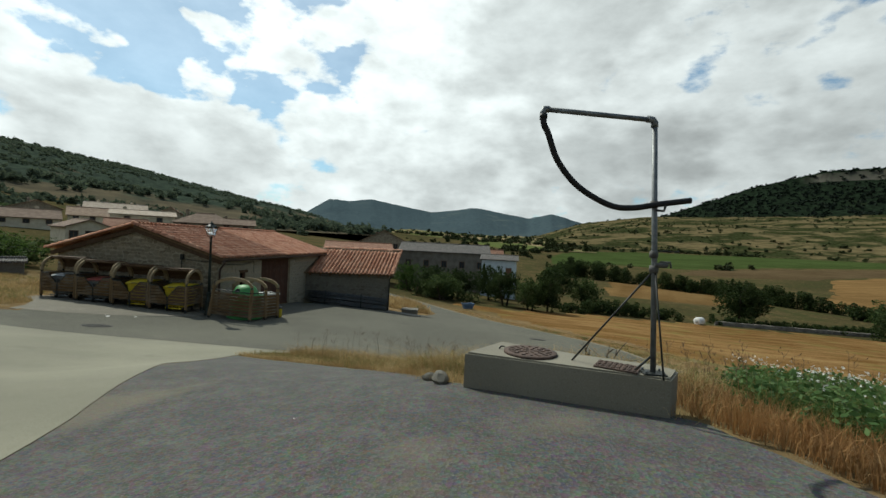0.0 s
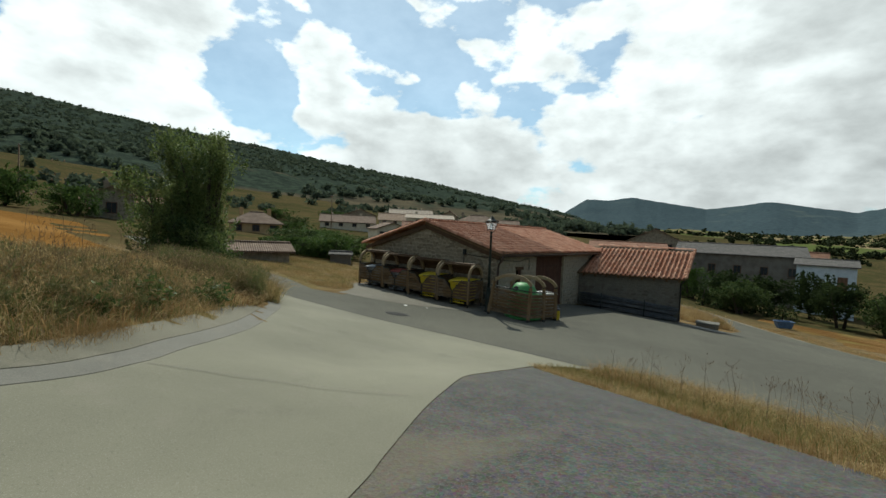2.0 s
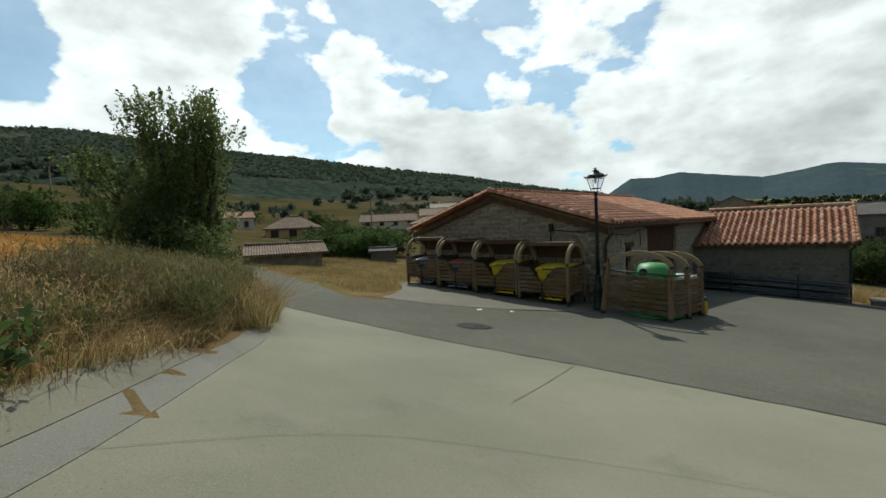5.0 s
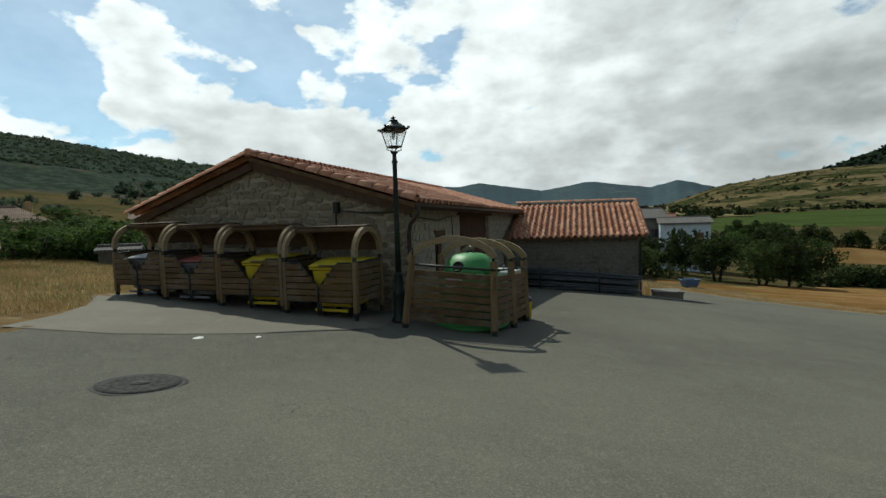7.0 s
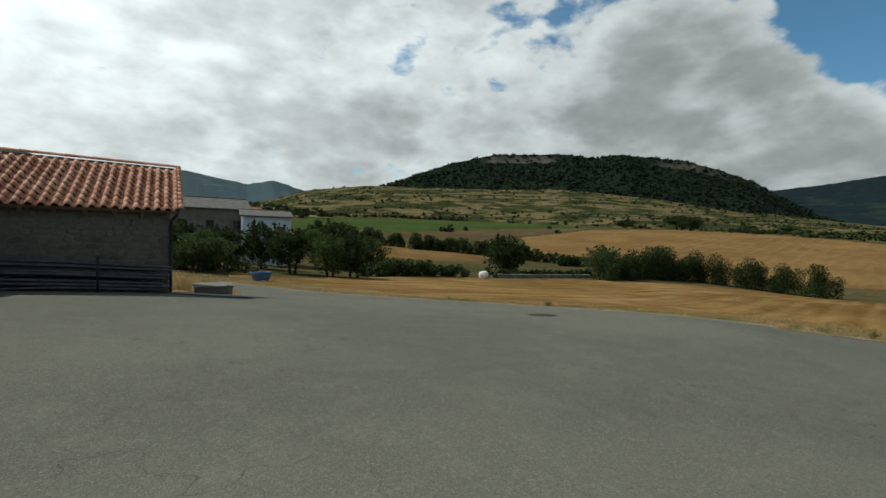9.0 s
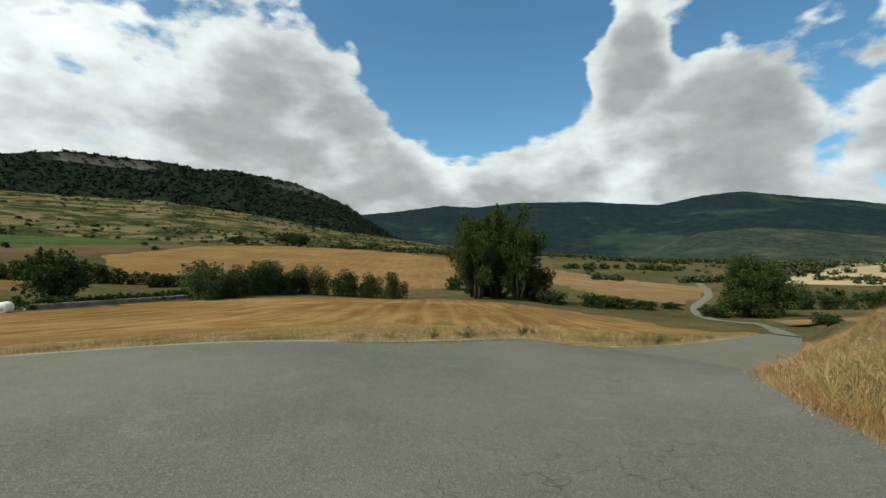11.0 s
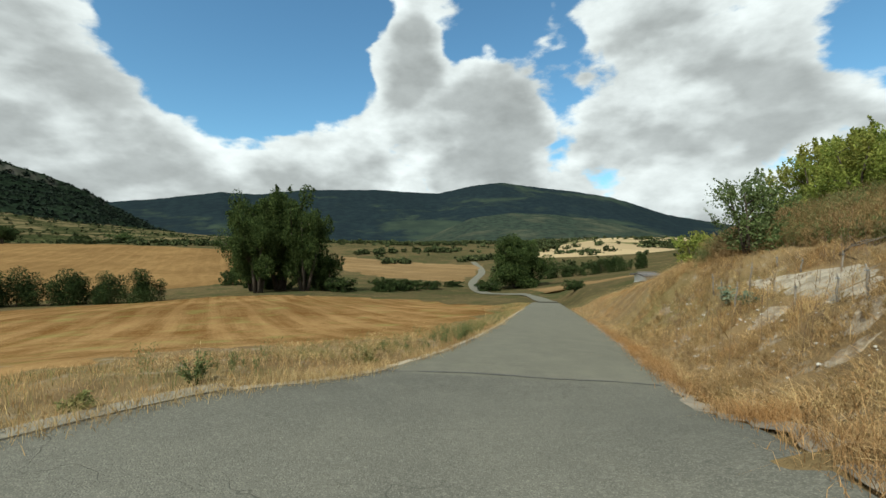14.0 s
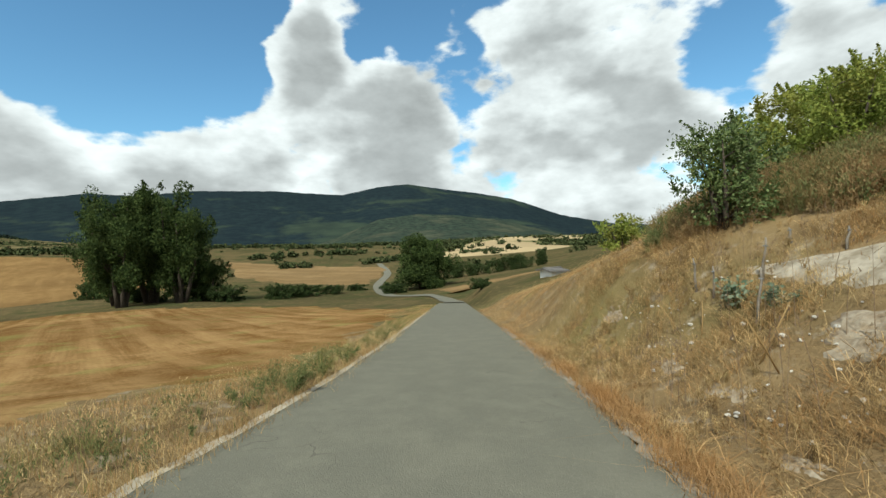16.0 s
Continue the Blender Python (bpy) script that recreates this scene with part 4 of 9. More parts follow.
def rubble_meshes(seed, material):
    """Roundish field stones: an uneven eight-sided body with a bulging face."""
    rng = random.Random(seed)
    out = []
    for _ in range(8):
        bm = bmesh.new()
        ph = rng.uniform(0, 0.6)
        rad = [rng.uniform(0.74, 1.1) for _ in range(8)]

        def ring(k, y):
            row = []
            for i in range(8):
                a = ph + 2 * math.pi * i / 8
                c, s = math.cos(a), math.sin(a)
                row.append(bm.verts.new((0.52 * k * rad[i] * math.copysign(abs(c) ** 0.72, c), y, 0.52 * k * rad[i] * math.copysign(abs(s) ** 0.72, s))))
            return row
        rings = [ring(1.0, 0.5), ring(0.98, -0.15), ring(0.8, -0.42 - rng.uniform(0, 0.12))]
        for a, b in zip(rings, rings[1:]):
            for i in range(8):
                bm.faces.new((a[i], a[(i + 1) % 8], b[(i + 1) % 8], b[i])).smooth = True
        bm.faces.new(rings[-1])
        bmesh.ops.recalc_face_normals(bm, faces=bm.faces)
        me = bpy.data.meshes.new("stone")
        bm.to_mesh(me)
        bm.free()
        me.materials.append(material)
        out.append(me)
    return out


def lay_stones(parent, m, spans, meshes, seed, course=(0.16, 0.27), length=(0.2, 0.5), most=300, loose=0.0):
    """Coursed rubble on a wall's face. m: wall frame with x along, z up, -y outwards. spans(z): the (from, to) stretches of a course."""
    rng = random.Random(seed)
    z, count, rest = spans.low, 0, []
    while z < spans.high:
        h = rng.uniform(*course)
        for a, b in spans(z + h / 2, h):
            x = a
            while x < b - 0.05:
                w = min(rng.uniform(*length), b - x)
                if b - x - w < 0.12:
                    w = b - x
                t = m @ Matrix.Translation((x + w / 2, 0.004, z + h / 2 + loose * rng.uniform(-0.04, 0.04))) @ Matrix.Rotation(rng.uniform(-0.09, 0.09) * (1 + 2.2 * loose), 4, "Y") @ Matrix.Diagonal((w - 0.008, (0.036 + rng.uniform(-0.012, 0.015)) * (1 - 0.35 * loose), (h - 0.006) * (1 + loose * rng.uniform(-0.3, 0.12)), 1))
                mesh = rng.choice(meshes)
                if count < most:
                    ob = new("stone", mesh)
                    ob.parent = parent
                    ob.matrix_local = parent.matrix_world.inverted() @ t
                else:
                    rest.append((mesh, t))
                count += 1
                x += w
        z += h
    if rest:
        verts, faces = [], []
        for mesh, t in rest:
            o = len(verts)
            verts += [tuple(t @ q.co) for q in mesh.vertices]
            faces += [tuple(o + i for i in p.vertices) for p in mesh.polygons]
        ob = raw("stonework", verts, faces, meshes[0].materials[0], parent)
        ob.matrix_local = parent.matrix_world.inverted()
        ob["kind"] = "stuff"


class Spans:
    """Stretches of stone in a wall with a sloping top and rectangular openings."""

    def __init__(self, low, high, extent, holes=()):
        self.low, self.high, self.extent, self.holes = low, high, extent, holes

    def __call__(self, z, h):
        a, b = self.extent(z + h * 0.4)
        if b - a < 0.15:
            return []
        out = [(a, b)]
        for x0, x1, z0, z1 in self.holes:
            if z0 - h * 0.4 < z < z1 + h * 0.4:
                nxt = []
                for p, q in out:
                    if x1 <= p or x0 >= q:
                        nxt.append((p, q))
                        continue
                    if x0 - p > 0.1:
                        nxt.append((p, x0))
                    if q - x1 > 0.1:
                        nxt.append((x1, q))
                out = nxt
        return out


def tile_mesh(name, width, length, material, ends=True):
    """One clay tile: flat pan and round cover, lying up the slope (+y), hollow side down."""
    prof = [(0.0, 0.012), (0.30, 0.0), (0.38, 0.012), (0.44, 0.055), (0.55, 0.092), (0.70, 0.104), (0.85, 0.088), (0.95, 0.045), (1.0, 0.014)]
    verts, faces, n = [], [], len(prof)
    for y, lift in ((0.0, 0.022), (length * 1.06, 0.0)):
        verts += [(u * width, y, z + lift) for u, z in prof]
    faces += [(i, i + 1, n + i + 1, n + i) for i in range(n - 1)]
    verts += [(u * width, 0.0, z + 0.022 - 0.016) for u, z in prof]
    faces += [(i, 2 * n + i, 2 * n + i + 1, i + 1) for i in range(n - 1)]
    me = bpy.data.meshes.new(name)
    me.from_pydata(verts, [], faces)
    me.update()
    me.materials.append(material)
    me.polygons.foreach_set("use_smooth", [i < n - 1 for i in range(len(me.polygons))])
    return me


def lay_tiles(parent, m, cols, rows, width, length, seed, pick):
    """Rows of tiles on a slope whose frame m has x along the eave and y up the slope."""
    me, rng = tile_mesh("tile", width, length, TILE), random.Random(seed)
    verts, faces = [], []
    inv = parent.matrix_world.inverted()
    for r in range(rows):
        for c in range(cols):
            t = m @ Matrix.Translation((c * width + rng.uniform(-0.006, 0.006), r * length + rng.uniform(-0.012, 0.012), rng.uniform(0, 0.008))) @ Matrix.Rotation(rng.uniform(-0.02, 0.02), 4, "Z")
            if pick(c, r):
                ob = new("tile", me)
                ob.parent = parent
                ob.matrix_local = inv @ t
            else:
                o = len(verts)
                verts += [tuple(t @ q.co) for q in me.vertices]
                faces += [tuple(o + i for i in p.vertices) for p in me.polygons]
    if verts:
        ob = raw("tiling", verts, faces, TILE_FAR, parent, smooth=False)
        ob.matrix_local = inv
        ob["kind"] = "stuff"


def ridge_tiles(parent, a, b, seed, radius=0.13, step=0.36):
    """Round cap tiles along a ridge or a verge from a to b."""
    a, b = Vector(a), Vector(b)
    rng = random.Random(seed)
    n = max(1, int((b - a).length / step))
    d = (b - a).normalized()
    bm = bmesh.new()
    seg = 6
    rings = []
    for y, r in ((0.0, radius * 1.12), (step * 1.1, radius * 0.92)):
        rings.append([bm.verts.new((r * math.cos(math.pi * j / seg), y, r * math.sin(math.pi * j / seg) * 0.85)) for j in range(seg + 1)])
    for j in range(seg):
        bm.faces.new((rings[0][j], rings[0][j + 1], rings[1][j + 1], rings[1][j])).smooth = True
    inner = [bm.verts.new(q.co * 0.86 + Vector((0, q.co.y * 0.14, 0))) for q in rings[0]]
    for j in range(seg):
        bm.faces.new((rings[0][j + 1], rings[0][j], inner[j], inner[j + 1]))
    me = bpy.data.meshes.new("ridge_tile")
    bm.to_mesh(me)
    bm.free()
    me.materials.append(TILE)
    inv = parent.matrix_world.inverted()
    q = d.to_track_quat("Y", "Z").to_matrix().to_4x4()
    for i in range(n):
        ob = new("ridge_tile", me)
        ob.parent = parent
        ob.matrix_local = inv @ Matrix.Translation(a + d * (i * (b - a).length / n)) @ q @ Matrix.Rotation(rng.uniform(-0.04, 0.04), 4, "Z")


# Grey stone and mortar, darkened in colour for the lean-to's shaded walls.
STONE_GREY = stone_material("darkened_grey_rubble", (0.105, 0.098, 0.078), (0.175, 0.165, 0.135), (0.14, 0.132, 0.11))
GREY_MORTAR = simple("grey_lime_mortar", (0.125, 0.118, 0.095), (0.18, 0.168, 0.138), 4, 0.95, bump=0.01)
STONES_A, STONES_B, STONES_C = rubble_meshes(5, STONE), rubble_meshes(6, STONE_PALE), rubble_meshes(7, STONE_GREY)
TURN, TURN_SHED = Matrix.Rotation(radians(1.6), 4, "Z"), Matrix.Rotation(radians(17), 4, "Z")


def build_barn():
    at = Matrix.Translation((-15.5, 20.98, 0)) @ TURN
    barn = thing("stone_barn", at, "rubble stone barn with red clay tile roof and brown doors", "barn")
    hw, eave, apex, length, thick = 4.22, 1.38, 2.64, 13.4, 0.5
    low = -3.2
    # walls, as bodies with thickness; the yard wall has its openings cut through
    bm = bmesh.new()
    for y0, y1 in ((length - thick, length), (0.03, thick)):
        if y0 < 1:
            part("back_wall", bm, MORTAR, barn)
            bm = bmesh.new()
        ring = [(-hw + 0.03, low), (hw - 0.03, low), (hw - 0.03, eave), (0, apex), (-hw + 0.03, eave)]
        a, b = [bm.verts.new((x, y0, z)) for x, z in ring], [bm.verts.new((x, y1, z)) for x, z in ring]
        bm.faces.new(a)
        bm.faces.new(b[::-1])
        for i in range(5):
            bm.faces.new((a[(i + 1) % 5], a[i], b[i], b[(i + 1) % 5]))
    gable = part("gable_wall", bm, MORTAR, barn, "rough rubble gable with pale mortar")
    side_l = part("side_wall", box(-hw, thick, low, -hw + thick, length - thick, eave), MORTAR, barn)
    bm = bmesh.new()
    holes = [(1.95, 2.5, -0.45, 0.55), (4.1, 7.7, -2.6, 1.16)]
    xs = [0.5, 1.95, 2.5, 4.1, 7.7, length - 0.5]
    for i, (a, b) in enumerate(zip(xs, xs[1:])):
        if i % 2 == 0:
            add_box(bm, hw - thick, a, low, hw - 0.03, b, eave)
        else:
            _, _, z0, z1 = holes[i // 2]
            add_box(bm, hw - thick, a, low, hw - 0.03, b, z0)
            add_box(bm, hw - thick, a, z1, hw - 0.03, b, eave)
    yard = part("yard_wall", bm, MORTAR, barn, "coursed pale stone wall facing the yard")
    bpy.context.view_layer.update()
    lay_stones(gable, at @ Matrix.Translation((0, 0, 0)), Spans(0.2, apex, lambda z: (-hw + max(0, (z - eave)) * hw / (apex - eave), hw - max(0, (z - eave)) * hw / (apex - eave)) if z < apex - 0.1 else (0, 0)), STONES_A, 11, (0.11, 0.26), (0.13, 0.42), most=300, loose=1.0)
    lay_stones(gable, at, Spans(-1.6, 0.18, lambda z: (-hw, hw)), STONES_A, 12, (0.11, 0.26), (0.13, 0.42), most=0, loose=1.0)
    lay_stones(yard, at @ Matrix.Translation((hw, 0, 0)) @ Matrix.Rotation(radians(90), 4, "Z"), Spans(-2.6, eave - 0.1, lambda z: (0.0, length), [(1.9, 2.55, -0.5, 0.7), (4.0, 7.8, -2.7, 1.34)]), STONES_B, 13, (0.12, 0.24), (0.16, 0.46), loose=0.8)
    # roof
    rise, run = apex - eave, hw
    ang = math.atan2(rise, run)
    over, verge = 0.40, 0.20
    slope_len = (run + over) / math.cos(ang)
    roof = part("roof", bmesh.new(), BATTEN, barn)
    roof.data.materials.clear()
    bm = bmesh.new()
    for sgn in (1, -1):
        add_box(bm, 0, -verge, -0.16, slope_len, length + verge, -0.06, Matrix.Translation((0, 0, apex + 0.16)) @ Matrix.Rotation(ang if sgn > 0 else math.pi - ang, 4, "Y"))
    bm.to_mesh(roof.data)
    bm.free()
    roof.data.materials.append(BATTEN)
    bpy.context.view_layer.update()
    w, ln = 0.265, 0.385
    cols, rows = int((length + 2 * verge) / w), int(slope_len / ln) + 1
    top = apex + 0.16
    # slope to the yard: x runs back along the eave, y up to the ridge
    right = at @ Matrix.Translation((math.cos(ang) * slope_len, -verge, top - math.sin(ang) * slope_len)) @ Matrix(((0, -math.cos(ang), math.sin(ang), 0), (1, 0, 0, 0), (0, math.sin(ang), math.cos(ang), 0), (0, 0, 0, 1))) @ Matrix.Translation((0, 0, -0.05))
    lay_tiles(roof, right, cols, rows, w, ln, 21, lambda c, r: c < 24)
    left = at @ Matrix.Translation((-math.cos(ang) * slope_len, length + verge, top - math.sin(ang) * slope_len)) @ Matrix(((0, math.cos(ang), -math.sin(ang), 0), (-1, 0, 0, 0), (0, math.sin(ang), math.cos(ang), 0), (0, 0, 0, 1))) @ Matrix.Translation((0, 0, -0.05))
    lay_tiles(roof, left, cols, rows, w, ln, 22, lambda c, r: False)
    ridge_tiles(roof, at @ Vector((0, -verge, top + 0.0)), at @ Vector((0, length + verge, top)), 23, 0.14)
    part("ridge_end", lathe([(0.01, -0.10), (0.08, -0.09), (0.115, 0.0), (0.10, 0.07), (0.04, 0.10), (0.01, 0.10)], 12, Matrix.Translation((0, -verge - 0.02, top + 0.05)) @ Matrix.Rotation(radians(90), 4, "X")), TILE, roof)
    for sgn in (1, -1):
        ridge_tiles(roof, at @ Vector((sgn * math.cos(ang) * slope_len, -verge + 0.02, top - math.sin(ang) * slope_len)), at @ Vector((0, -verge + 0.02, top)), 24, 0.155)
        # barge rafter and its boards under the verge
        part("barge_rafter", box(0.05, -verge + 0.06, -0.36, slope_len - 0.1, -verge + 0.14, -0.16, Matrix.Translation((0, 0, top)) @ Matrix.Rotation(ang if sgn > 0 else math.pi - ang, 4, "Y") if sgn > 0 else
             Matrix.Translation((0, 0, top)) @ Matrix.Scale(-1, 4, (1, 0, 0)) @ Matrix.Rotation(ang, 4, "Y")), FASCIA, barn, "varnished barge rafter")
        for k in (0.16, 0.52, 0.93):
            x = sgn * k * run
            zz = apex - k * rise - 0.02
            part("purlin_end", box(x - 0.08, -verge + 0.12, zz - 0.16, x + 0.08, 0.2, zz, None, 0.01), FASCIA, barn)
    # gutter along the yard eave, with its elbow and downpipe at the front corner
    gx, gz = math.cos(ang) * slope_len + 0.03, top - math.sin(ang) * slope_len - 0.10
    bm = bmesh.new()
    pts = [(gx + 0.07 * math.cos(q), -0.07 * math.sin(q)) for q in np.linspace(0, math.pi, 9)]
    a = [bm.verts.new((x, -verge + 0.02, gz + z)) for x, z in pts]
    b = [bm.verts.new((x, length + verge - 0.4, gz + z)) for x, z in pts]
    for i in range(8):
        bm.faces.new((a[i], a[i + 1], b[i + 1], b[i])).smooth = True
    ob = part("gutter", bm, GUTTER, barn, "brown half-round gutter")
    sol = ob.modifiers.new("thickness", "SOLIDIFY")
    sol.thickness = 0.006
    part("eave_board", box(gx - 0.16, -verge + 0.05, gz - 0.10, gx - 0.10, length + verge - 0.5, gz + 0.06), GUTTER, barn)
    part("downpipe", tube([(gx, -0.16, gz - 0.05), (gx - 0.02, -0.15, gz - 0.2), (hw + 0.16, -0.02, gz - 0.42), (hw + 0.08, 0.06, gz - 0.62), (hw + 0.08, 0.06, low)], 0.05, 10), GUTTER, barn, "brown downpipe at the corner")
    part("cable", tube([(2.45, -0.10, 0.8), (2.45, -0.10, 1.32), (2.55, -0.09, 1.27), (3.2, -0.09, 1.2), (hw, -0.08, 1.18)], 0.018, 6), IRON, barn, "black cable across the gable")
    part("cable_bracket", box(2.40, -0.14, 1.22, 2.52, 0.0, 1.48), IRON, barn)
    part("cable", tube([(hw + 0.06, 0.2, 1.08), (hw + 0.06, 2.0, 0.98), (hw + 0.06, 3.1, 1.12), (hw + 0.07, 3.12, 0.55)], 0.014, 6), IRON, barn, "black cable along the yard wall")
    # the small window: a dark shuttered slit
    win = part("window", box(hw - 0.3, 1.95, -0.45, hw - 0.22, 2.5, 0.55), PANE, barn, "dark recessed window")
    part("lintel", box(hw - 0.26, 1.84, 0.55, hw + 0.035, 2.62, 0.70, None, 0.012), FASCIA, win)
    part("shutter", box(hw - 0.10, 2.26, -0.45, hw - 0.06, 2.5, 0.55, None, 0.006), DOOR_WOOD, win)
    # the wide door, two leaves of boards
    door = part("barn_door", box(hw - 0.22, 4.12, -2.6, hw - 0.18, 7.68, 1.14), GUTTER, barn, "wide red-brown boarded double door")
    n = 22
    for i in range(n):
        y0 = 4.15 + 3.5 * i / n
        part("board", box(hw - 0.18, y0 + 0.004, -2.55, hw - 0.145, y0 + 3.5 / n - 0.004, 1.12), DOOR_WOOD, door)
    for z in (-1.7, 0.55):
        part("rail", box(hw - 0.145, 4.17, z, hw - 0.115, 7.63, z + 0.14), DOOR_WOOD, door)
    part("lintel", box(hw - 0.3, 3.85, 1.14, hw + 0.035, 7.95, 1.36, None, 0.015), FASCIA, door)
    return barn


def build_lean_to():
    at = Matrix.Translation((-6.05, 32.85, 0)) @ TURN_SHED
    shed = thing("lean_to_shed", at, "low stone lean-to with bright clay tile roof", "shed")
    wide, deep, low, eave, top = 5.75, 3.7, -4.0, 0.12, 1.62
    bm = bmesh.new()
    add_box(bm, -wide, 0.03, low, -0.03, 0.45, eave)
    front = part("front_wall", bm, GREY_MORTAR, shed, "weathered rubble wall, shade darkened into its grey stone")
    bm = bmesh.new()
    ring = [(0.45, low), (deep, low), (deep, top - 0.2), (0.45, eave + 0.05)]
    a, b = [bm.verts.new((-0.45, y, z)) for y, z in ring], [bm.verts.new((-0.03, y, z)) for y, z in ring]
    bm.faces.new(a[::-1])
    bm.faces.new(b)
    for i in range(4):
        bm.faces.new((a[i], a[(i + 1) % 4], b[(i + 1) % 4], b[i]))
    bmesh.ops.recalc_face_normals(bm, faces=bm.faces)
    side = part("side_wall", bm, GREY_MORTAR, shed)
    part("back_wall", box(-wide, deep - 0.4, low, -0.45, deep, top - 0.2), MORTAR, shed)
    bpy.context.view_layer.update()
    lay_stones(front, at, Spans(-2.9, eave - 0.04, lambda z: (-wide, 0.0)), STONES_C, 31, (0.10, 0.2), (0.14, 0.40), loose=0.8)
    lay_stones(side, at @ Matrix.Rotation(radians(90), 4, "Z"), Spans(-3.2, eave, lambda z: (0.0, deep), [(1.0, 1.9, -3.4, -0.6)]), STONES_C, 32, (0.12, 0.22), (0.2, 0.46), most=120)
    rise = top - eave
    ang = math.atan2(rise, deep)
    over = 0.36
    sl = (deep + over) / math.cos(ang)
    m = Matrix.Translation((0, -over, eave + 0.08 - over * math.tan(ang) + 0.1)) @ Matrix.Rotation(ang, 4, "X") @ Matrix(((1, 0.19, 0, 0), (0, 1, 0, 0), (0, 0, 1, 0), (0, 0, 0, 1)))
    roof = part("roof", box(-wide - 0.9, 0, -0.10, 0.20, sl, -0.03, m), BATTEN, shed)
    bpy.context.view_layer.update()
    w, ln = 0.262, 0.40
    cols, rows = int((wide + 0.22) / w), int(sl / ln)
    lay_tiles(roof, at @ m @ Matrix.Translation((0.22 - cols * w, -0.04, -0.03)), cols, rows, w, ln, 33, lambda c, r: True)
    ridge_tiles(roof, at @ m @ Vector((-wide, sl, 0.02)), at @ m @ Vector((0.2, sl, 0.02)), 34, 0.10)
    ridge_tiles(roof, at @ m @ Vector((0.22, 0.0, 0.03)), at @ m @ Vector((0.22, sl, 0.03)), 35, 0.085)
    for i in range(9):
        x = -wide + 0.3 + i * (wide - 0.4) / 8
        part("rafter_tail", box(x - 0.05, 0.02, -0.24, x + 0.05, 0.6, -0.10, m), BATTEN, shed)
    part("downpipe", tube([(0.16, -0.28, eave + 0.02), (0.14, -0.2, eave - 0.12), (0.02, -0.10, eave - 0.3), (0.02, -0.10, -2.45), (0.06, -0.2, -2.52)], 0.045, 10), IRON, shed, "dark downpipe at the corner")
    part("side_door", box(-0.02, 1.02, -3.3, 0.03, 1.88, -0.65), DOOR_WOOD, shed, "dark plank door on the end wall")
    return shed


build_barn()
build_lean_to()


PIPE_GREY = simple("dull_grey_pipe", (0.055, 0.06, 0.062), (0.11, 0.115, 0.118), 6, 0.65, 0.3, bump=0.001)


def build_pipes():
    """Irrigation pipes stacked along the lean-to."""
    rng = random.Random(4)
    base = Matrix.Translation((-6.05, 32.85, 0)) @ TURN_SHED
    g = land(-8.5, 32.3)
    first = None
    for i in range(28):
        row, col = i // 4, i % 4
        z0 = g + 0.06 + row * 0.12 + rng.uniform(-0.03, 0.03)
        tilt = -0.085 + rng.uniform(-0.02, 0.02)
        x0, x1 = -5.35 + rng.uniform(-0.3, 0.25), -0.35 + rng.uniform(-0.35, 0.3)
        y = -0.22 - col * 0.15 + row * 0.03
        ob = part("irrigation_pipe", tube([base @ Vector((x0, y, z0 + 0.30 - (row < 1) * 0.1)), base @ Vector(((x0 + x1) / 2, y, z0 + 0.12)), base @ Vector((x1, y, z0 - 0.12))], 0.036 + rng.uniform(-0.006, 0.006), 8), PIPE_GREY)
        tagged(ob, "long grey metal irrigation pipe stacked against the shed", "pipe", "stacked irrigation pipes")
    for x in (-1.9, -4.3):
        gx = base @ Vector((x, -0.95, 0))
        z = land(gx.x, gx.y)
        ob = part("pipe_stake", tube([(gx.x, gx.y, z - 0.1), (gx.x, gx.y + 0.02, z + 1.0)], 0.03, 8), IRON)
        tagged(ob, "dark iron stake holding the pipe stack", "stake", "pipe stakes")


build_pipes()


# low wall and apron at the end of the lean-to
def build_low_wall():
    at = Matrix.Translation((-5.35, 34.2, 0)) @ Matrix.Rotation(radians(8), 4, "Z")
    wall = thing("low_stone_wall", at, "low rough stone wall with flat concrete cap", "low wall")
    z = land(-4.8, 34.3)
    body = part("wall_body", box(0, 0, z - 1.2, 1.15, 1.0, z + 0.25), GREY_MORTAR, wall)
    part("cap", box(-0.04, -0.05, z + 0.25, 1.2, 1.05, z + 0.32, None, 0.012), KERB, wall)
    bpy.context.view_layer.update()
    lay_stones(body, at, Spans(z - 0.5, z + 0.23, lambda q: (0.0, 1.15)), STONES_A, 41, (0.12, 0.2), (0.15, 0.34))
    lay_stones(body, at @ Matrix.Translation((1.15, 0, 0)) @ Matrix.Rotation(radians(90), 4, "Z"), Spans(z - 0.6, z + 0.23, lambda q: (0.0, 1.0)), STONES_A, 42, (0.12, 0.2), (0.15, 0.34))


build_low_wall()
paved("apron", [(-6.0, 32.6), (-5.9, 31.9), (-4.6, 31.6), (-3.6, 31.9), (-3.75, 33.9), (-4.1, 34.3), (-5.6, 34.2)], 0.04, KERB, 0.5, "pale concrete apron by the shed corner", "apron")


